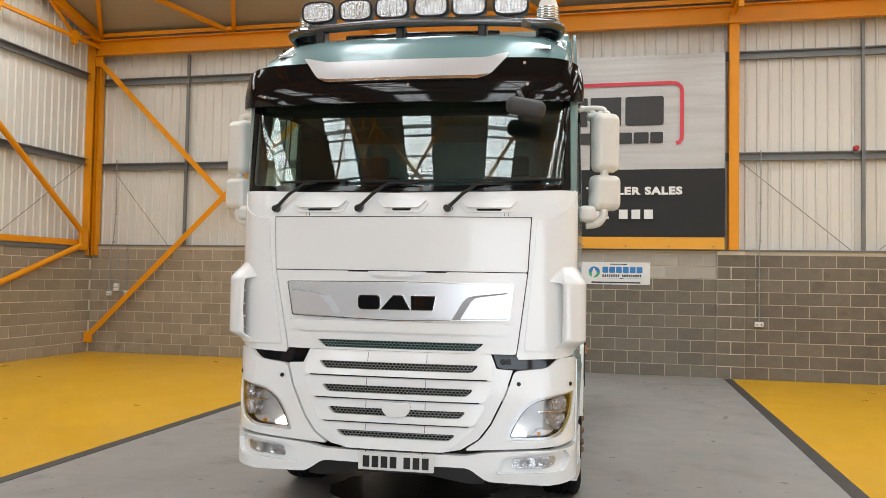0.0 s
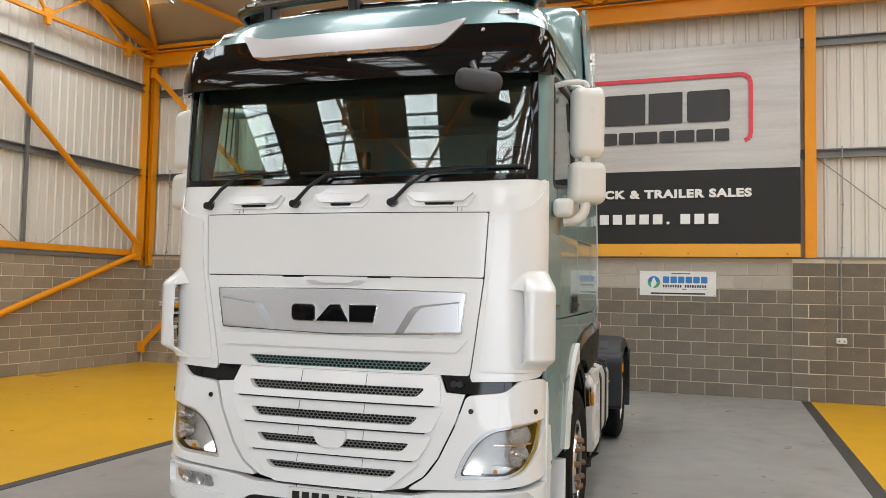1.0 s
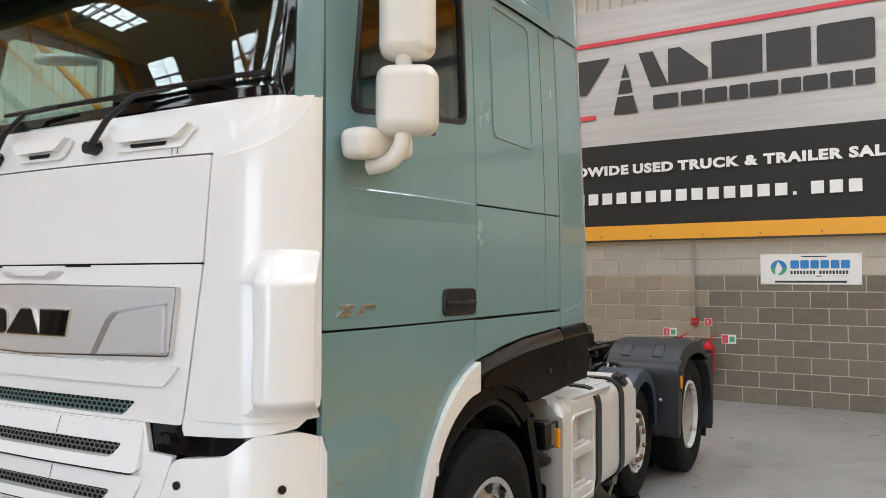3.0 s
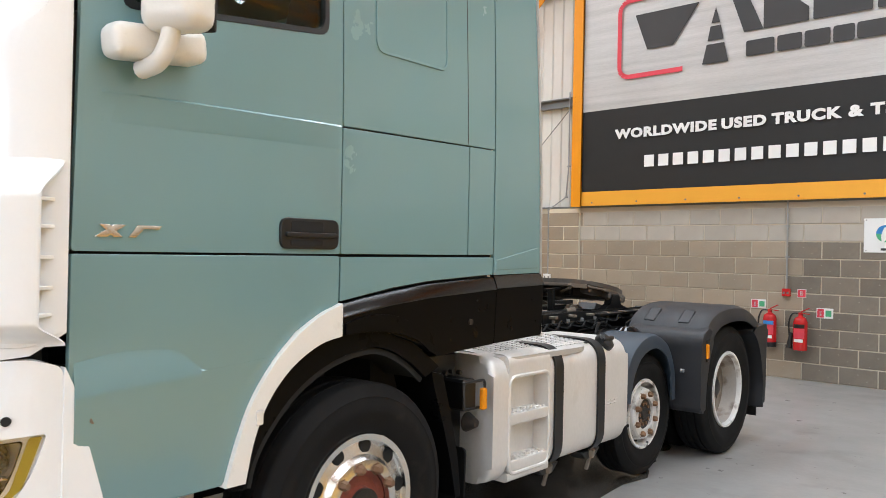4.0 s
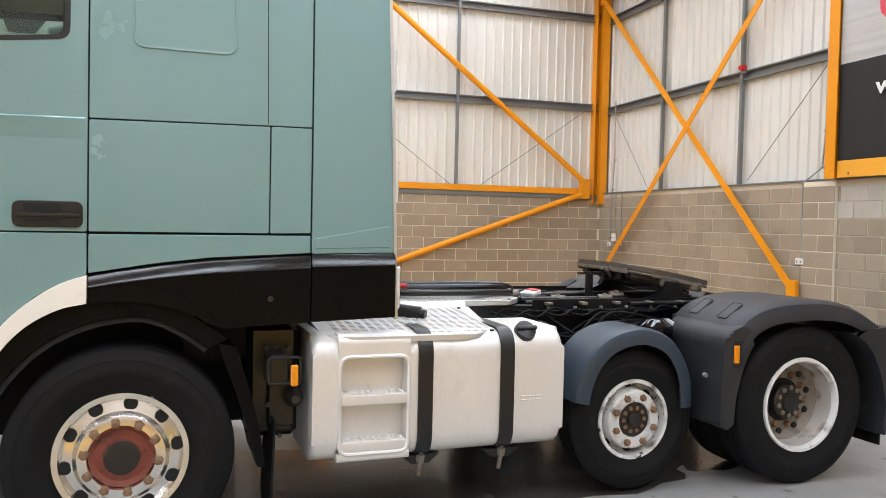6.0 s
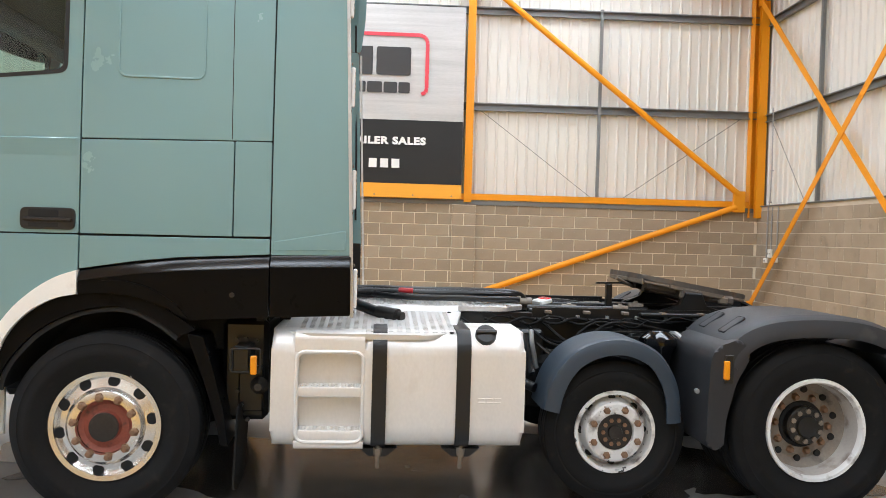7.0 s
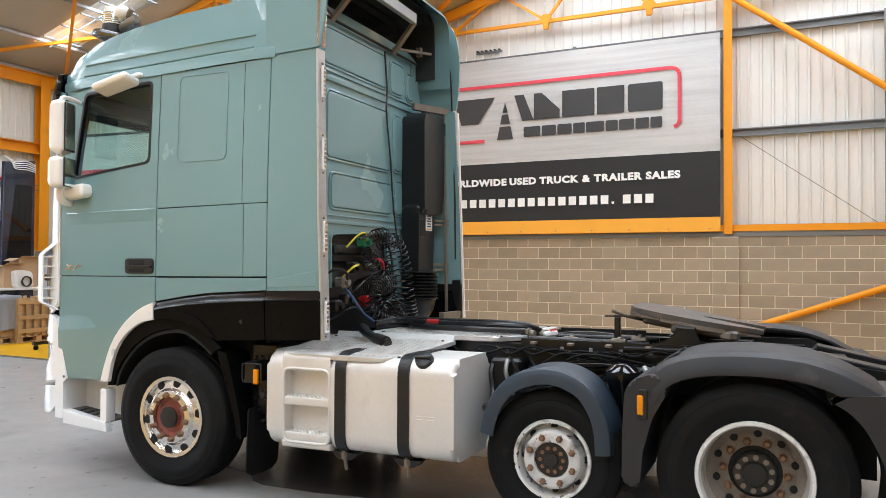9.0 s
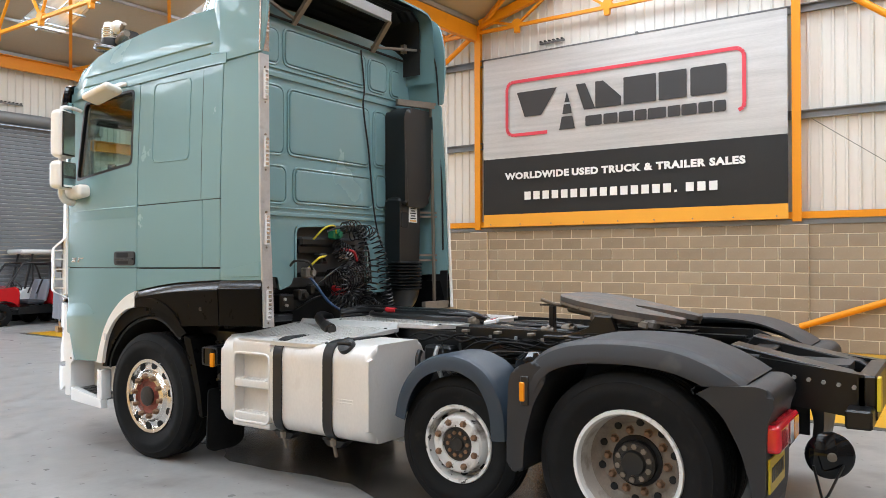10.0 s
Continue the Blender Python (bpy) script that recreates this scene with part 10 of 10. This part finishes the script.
def bench_and_boxes():
    base = ROT @ pose(-7.0, -11.0, 0)
    ob = thing("work_bench", "white-topped workbench with dark legs behind the crates", "bench", base=base)
    bm = bmesh.new()
    bx(bm, 0, 0, 1.05, 1.75, 0.75, 1.1, 0.006)
    part("bench_top", bm, PVC, ob)
    for x0 in (0.04, 1.65):
        for y0 in (0.04, 0.65):
            bm = bmesh.new()
            bx(bm, x0, y0, 0, x0 + 0.06, y0 + 0.06, 1.05)
            part("leg", bm, BLACK, ob)
    bm = bmesh.new()
    bx(bm, 0.03, 0.1, 0.5, 1.72, 0.68, 0.53)
    part("shelf", bm, BLACK, ob)
    for x0, y0, w, d, h, turn in ((0.98, 0.12, 0.46, 0.45, 0.5, 4), (0.45, 0.05, 0.42, 0.4, 0.66, -6)):
        b = thing("cardboard_box", "open brown cardboard box on the workbench", "box", base=base @ pose(x0, y0, 1.1, 0, 0, turn), group="boxes on the bench")
        bm = bmesh.new()
        for v in ((0, 0, 0, w, 0.008, h), (0, d - 0.008, 0, w, d, h), (0, 0.008, 0, 0.008, d - 0.008, h), (w - 0.008, 0.008, 0, w, d - 0.008, h), (0.008, 0.008, 0, w - 0.008, d - 0.008, 0.01)):
            bx(bm, *v)
        part("carton", bm, CARD, b, "", 0)
        bm = bmesh.new()
        bar(bm, (w, d / 2, h), (w + 0.14, d / 2, h - 0.06), d, 0.006)
        part("flap", bm, CARD, b, "", 0)
        bm = bmesh.new()
        bar(bm, (w / 2, d, h), (w / 2, d + 0.12, h + 0.05), w, 0.006)
        part("flap", bm, CARD, b, "", 0)
    b = thing("plastic_tub", "white plastic tub with dark cable loops on the workbench", "tub", base=base @ pose(0.78, 0.45, 1.1))
    bm = bmesh.new()
    prism(bm, rnd([(-0.02, 0), (0.42, 0), (0.46, 0.36), (0.3, 0.4), (0.02, 0.36)], 0.06), "y", 0.0, 0.26, 0.03, 3)
    part("tub_body", bm, PVC, b)
    bm = bmesh.new()
    for k in range(3):
        sweep(bm, [(0.16 + 0.11 * math.cos(a * 0.45) + 0.02 * k, 0.28 + 0.015 * k, 0.14 + 0.11 * math.sin(a * 0.45)) for a in range(14)], 0.014, 6, True)
    part("cable_loop", bm, HOSE, b)
    # dark glazed panel standing behind, wrapped with film at its head
    p = thing("glazed_panel", "tall dark blue glazed panel standing behind the workbench", "panel", base=ROT @ pose(-6.9, -11.35, 0, 0, 0, 8))
    bm = bmesh.new()
    prism(bm, [(-0.1, 0.02), (0.85, 0.02), (0.78, 4.0), (-0.1, 4.12)], "y", -0.08, 0.02, 0.02, 2)
    part("panel_frame", bm, NAVY, p)
    bm = bmesh.new()
    prism(bm, rnd([(0.0, 1.42), (0.74, 1.42), (0.46, 3.5), (0.0, 3.5)], 0.05), "y", 0.02, 0.026)
    part("panel_glass", bm, BLACK_GLOSS, p, "dark reflecting glass")
    bm = bmesh.new()
    bx(bm, -0.08, 0.02, 1.33, 0.8, 0.05, 1.37, 0.004)
    part("glass_ledge", bm, GALV, p)
    for k in range(5):
        bm = bmesh.new()
        sweep(bm, curve([(0.75 - 0.05 * k, 0.0, 4.12 - 0.03 * k), (0.5, 0.05, 4.02 - 0.04 * k), (0.2, 0.04, 4.07 - 0.05 * k), (-0.1, 0.02, 4.0 - 0.04 * k)], 5), 0.012, 6)
        part("film_fold", bm, PVC, p)


bench_and_boxes()


def spare_mudguards():
    for k, (x, y) in enumerate(((-5.45, -11.75), (-6.05, -11.72))):
        ob = thing("loose_mudguard", "blue-grey plastic mudguard lying on a steel stand", "mudguard", base=ROT @ pose(x, y, 0, 0, 0, 90), group="loose mudguards")
        bm = bmesh.new()
        half_arch(bm, (-0.2, 0.0, 0.98), 0.29, 0.42)
        part("arch", bm, GUARD_BLUE, ob)
        bm = bmesh.new()
        bx(bm, -0.16, -0.24, 0.0, 0.16, 0.24, 0.96, 0.01)
        part("stand", bm, FRAME, ob)
        bm = bmesh.new()
        cyl(bm, (0.0, 0, 0.97), (0.18, 0, 0.97), 0.19, seg=24)
        part("rolled_sheet", bm, GUARD, ob)


spare_mudguards()


def buggy():
    """A side-by-side utility buggy: its nose looks to local +x."""
    ob = thing("utility_buggy", "red two-seat utility buggy with a black roll cage", "buggy", base=ROT @ pose(-4.78, -12.75, 0))
    for x in (-0.78, 0.8):
        for y, s in ((0.42, 1), (-0.42, -1)):
            bm = bmesh.new()
            m = pose(x, y, 0.27) @ Matrix.Rotation(radians(90), 4, "Z")
            lathe(bm, [(0.12, -0.1), (0.2, -0.11), (0.255, -0.09), (0.27, -0.05), (0.27, 0.05), (0.255, 0.09), (0.2, 0.11), (0.12, 0.1)], 28, m, True)
            w = part("wheel", bm, RUBBER, ob, "black knobbly tyre")
            bm = bmesh.new()
            lathe(bm, [(0, -0.06), (0.05, -0.06), (0.1, -0.03), (0.125, -0.08), (0.125, 0.08), (0.1, 0.03), (0.05, 0.06), (0, 0.06)], 20, m)
            part("rim", bm, GREASE, w)
            bm = bmesh.new()
            for k in range(18):
                a = k * math.pi / 9
                c = m @ Vector((0.05 if k % 2 else -0.05, 0.272 * math.cos(a), 0.272 * math.sin(a)))
                obox(bm, Matrix.Translation(c) @ Matrix.Rotation(a, 4, "Y"), 0.03, 0.07, 0.03)
            tagged(part("tyre_knob", bm, RUBBER, w), kind="stuff")
    bm = bmesh.new()
    bx(bm, -0.7, -0.36, 0.26, 0.72, 0.36, 0.4, 0.03)
    part("chassis_tub", bm, BLACK, ob)
    bm = bmesh.new()
    prism(bm, rnd([(0.36, 0.42), (0.5, 0.56), (0.72, 0.62), (1.0, 0.58), (1.14, 0.5), (1.16, 0.64), (1.1, 0.78), (0.8, 0.9), (0.42, 0.95), (0.36, 0.8)], 0.05), "y", -0.5, 0.5, 0.05, 3)
    part("front_bodywork", bm, RED_PAINT, ob, "red moulded front bodywork")
    bm = bmesh.new()
    prism(bm, rnd([(-1.1, 0.62), (-0.72, 0.6), (-0.5, 0.45), (-0.42, 0.5), (-0.46, 0.84), (-0.62, 0.92), (-1.08, 0.86)], 0.05), "y", -0.5, 0.5, 0.05, 3)
    part("rear_bodywork", bm, RED_PAINT, ob, "red moulded rear bodywork")
    for y in (-0.46, 0.46):
        bm = bmesh.new()
        prism(bm, rnd([(-0.45, 0.28), (0.4, 0.28), (0.36, 0.44), (-0.42, 0.5)], 0.04), "y", y - 0.03, y + 0.03, 0.01)
        part("side_sill", bm, BLACK, ob)
        bm = bmesh.new()
        sweep(bm, curve([(0.68, y, 0.9), (0.5, y, 1.15), (0.3, y * 0.95, 1.45), (0.2, y * 0.92, 1.5), (-0.3, y * 0.92, 1.52), (-0.46, y * 0.92, 1.48), (-0.62, y, 1.1), (-0.7, y, 0.85)], 5), 0.025, 8)
        part("roll_hoop", bm, BLACK, ob)
        bm = bmesh.new()
        sweep(bm, [(-0.4, y * 0.92, 1.5), (-0.42, y, 0.85)], 0.022, 8)
        part("cage_post", bm, BLACK, ob)
    for x, z in ((0.3, 1.45), (-0.3, 1.52), (-0.46, 1.48)):
        bm = bmesh.new()
        sweep(bm, [(x, -0.44, z), (x, 0.44, z)], 0.022, 8)
        part("cage_bar", bm, BLACK, ob)
    for y in (-0.22, 0.22):
        bm = bmesh.new()
        bx(bm, -0.3, y - 0.19, 0.5, 0.12, y + 0.19, 0.6, 0.04, 2)
        seat = part("seat", bm, SEAT_CLOTH, ob, "dark seat")
        bm = bmesh.new()
        moved(bm, bx(bm, -0.05, -0.18, 0, 0.05, 0.18, 0.56, 0.045, 3), pose(-0.3, y, 0.56, 0, -14))
        part("backrest", bm, CLOTH, seat, "blue-grey backrest")
        bm = bmesh.new()
        bar(bm, (-0.22, y - 0.08, 0.75), (-0.3, y + 0.05, 1.1), 0.05, 0.015)
        part("harness_strap", bm, BLACK, seat)
    bm = bmesh.new()
    m = pose(0.3, 0.22, 0.98, 0, -55)
    sweep(bm, [m @ Vector((0.15 * math.cos(a * math.pi / 10), 0.15 * math.sin(a * math.pi / 10), 0)) for a in range(20)], 0.016, 8, True)
    wheel = part("steering_wheel", bm, BLACK, ob)
    bm = bmesh.new()
    cyl(bm, m @ Vector((0, 0, 0)), m @ Vector((0, 0, -0.35)), 0.02)
    part("steering_column", bm, BLACK, wheel)
    for y in (-0.28, 0.28):
        bm = bmesh.new()
        bx(bm, 1.08, y - 0.08, 0.62, 1.16, y + 0.08, 0.72, 0.02)
        part("headlight", bm, LENS_CLEAR, ob)
    bm = bmesh.new()
    sweep(bm, [(-0.7, 0.3, 0.9), (-0.76, 0.3, 1.3), (-1.43, 0.3, 2.55)], [0.012, 0.01, 0.006], 6)
    pole = part("whip_pole", bm, PVC, ob, "thin whip pole")
    bm = bmesh.new()
    prism(bm, [(-1.33, 2.32), (-1.43, 2.57), (-1.56, 2.55), (-1.52, 2.3)], "y", 0.297, 0.303)
    part("flag", bm, ORANGE_FLAG, pole, "small orange flag", 0)


buggy()


def golf_cart():
    ob = thing("golf_cart", "white-roofed golf cart parked before the roller door", "golf cart", base=ROT @ pose(-5.85, -13.48, 0))
    bm = bmesh.new()
    bx(bm, -1.05, -0.4, 1.74, 1.0, 0.4, 1.86, 0.05, 3)
    roof = part("roof", bm, PVC, ob, "white moulded roof")
    bm = bmesh.new()
    sweep(bm, [(-1.02, 0.4, 1.78), (-1.1, 0.42, 1.68), (-1.14, 0.42, 1.5)], [0.06, 0.04, 0.02], 8)
    part("rolled_curtain", bm, GLASS_CLEAR, roof, "clear rolled rain curtain")
    for x, x2 in ((0.7, 0.95), (-0.4, -0.4), (-0.95, -0.9)):
        for y in (-0.36, 0.36):
            bm = bmesh.new()
            bar(bm, (x2, y, 0.6), (x, y, 1.76), 0.05, 0.05, 0.01)
            part("roof_post", bm, BLACK, ob)
    bm = bmesh.new()
    prism(bm, rnd([(-1.1, 0.3), (1.1, 0.3), (1.2, 0.55), (0.95, 0.85), (0.7, 0.9), (0.6, 0.4), (0.0, 0.4), (-0.1, 0.68), (-1.1, 0.7)], 0.05), "y", -0.42, 0.42, 0.04, 2)
    part("body", bm, PVC, ob, "white body")
    bm = bmesh.new()
    bx(bm, -0.55, -0.38, 0.68, 0.0, 0.38, 0.82, 0.05, 2)
    part("seat", bm, SEAT_CLOTH, ob)
    bm = bmesh.new()
    moved(bm, bx(bm, -0.05, -0.38, 0, 0.05, 0.38, 0.4, 0.04, 2), pose(-0.55, 0, 0.85, 0, -12))
    part("backrest", bm, SEAT_CLOTH, ob)
    bm = bmesh.new()
    bar(bm, (0.96, 0, 0.85), (0.72, 0, 1.72), 0.7, 0.008, 0, (1, 0, 0.3))
    part("windscreen", bm, GLASS_CLEAR, ob, "clear windscreen")
    for x in (-0.75, 0.8):
        for y in (-0.36, 0.36):
            bm = bmesh.new()
            m = pose(x, y, 0.22) @ Matrix.Rotation(radians(90), 4, "Z")
            lathe(bm, [(0, -0.07), (0.1, -0.07), (0.2, -0.08), (0.22, -0.04), (0.22, 0.04), (0.2, 0.08), (0.1, 0.07), (0, 0.07)], 24, m)
            part("wheel", bm, RUBBER, ob)


golf_cart()

# ---- blockwork ----
T, RZ = Matrix.Translation, lambda a: Matrix.Rotation(radians(a), 4, "Z")
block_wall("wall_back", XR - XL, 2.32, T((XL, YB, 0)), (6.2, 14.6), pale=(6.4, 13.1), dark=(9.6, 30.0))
block_wall("wall_side", YB - YF, 2.21, T((XL, YF, 0)) @ RZ(90), (10.5, 23.9))
# the first opening is assumed, for the added fill light
block_wall("wall_front", XR - XL, 2.0, T((XR, YF, 0)) @ RZ(180), (20.8, 23.4), ((7.1, 13.1), (XR + 1.9, XR + 7.2)))
block_wall("wall_opposite", YB - YF, 2.21, T((XR, YB, 0)) @ RZ(-90), (0, 3))
for px, pw in ((3.2, 0.48), (-3.96, 0.58), (9.9, 0.5)):
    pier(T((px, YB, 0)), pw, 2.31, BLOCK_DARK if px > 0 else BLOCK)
for py in (3.87, -2.75, -9.4):
    pier(T((XL, py, 0)) @ RZ(90), 0.46, 2.2)
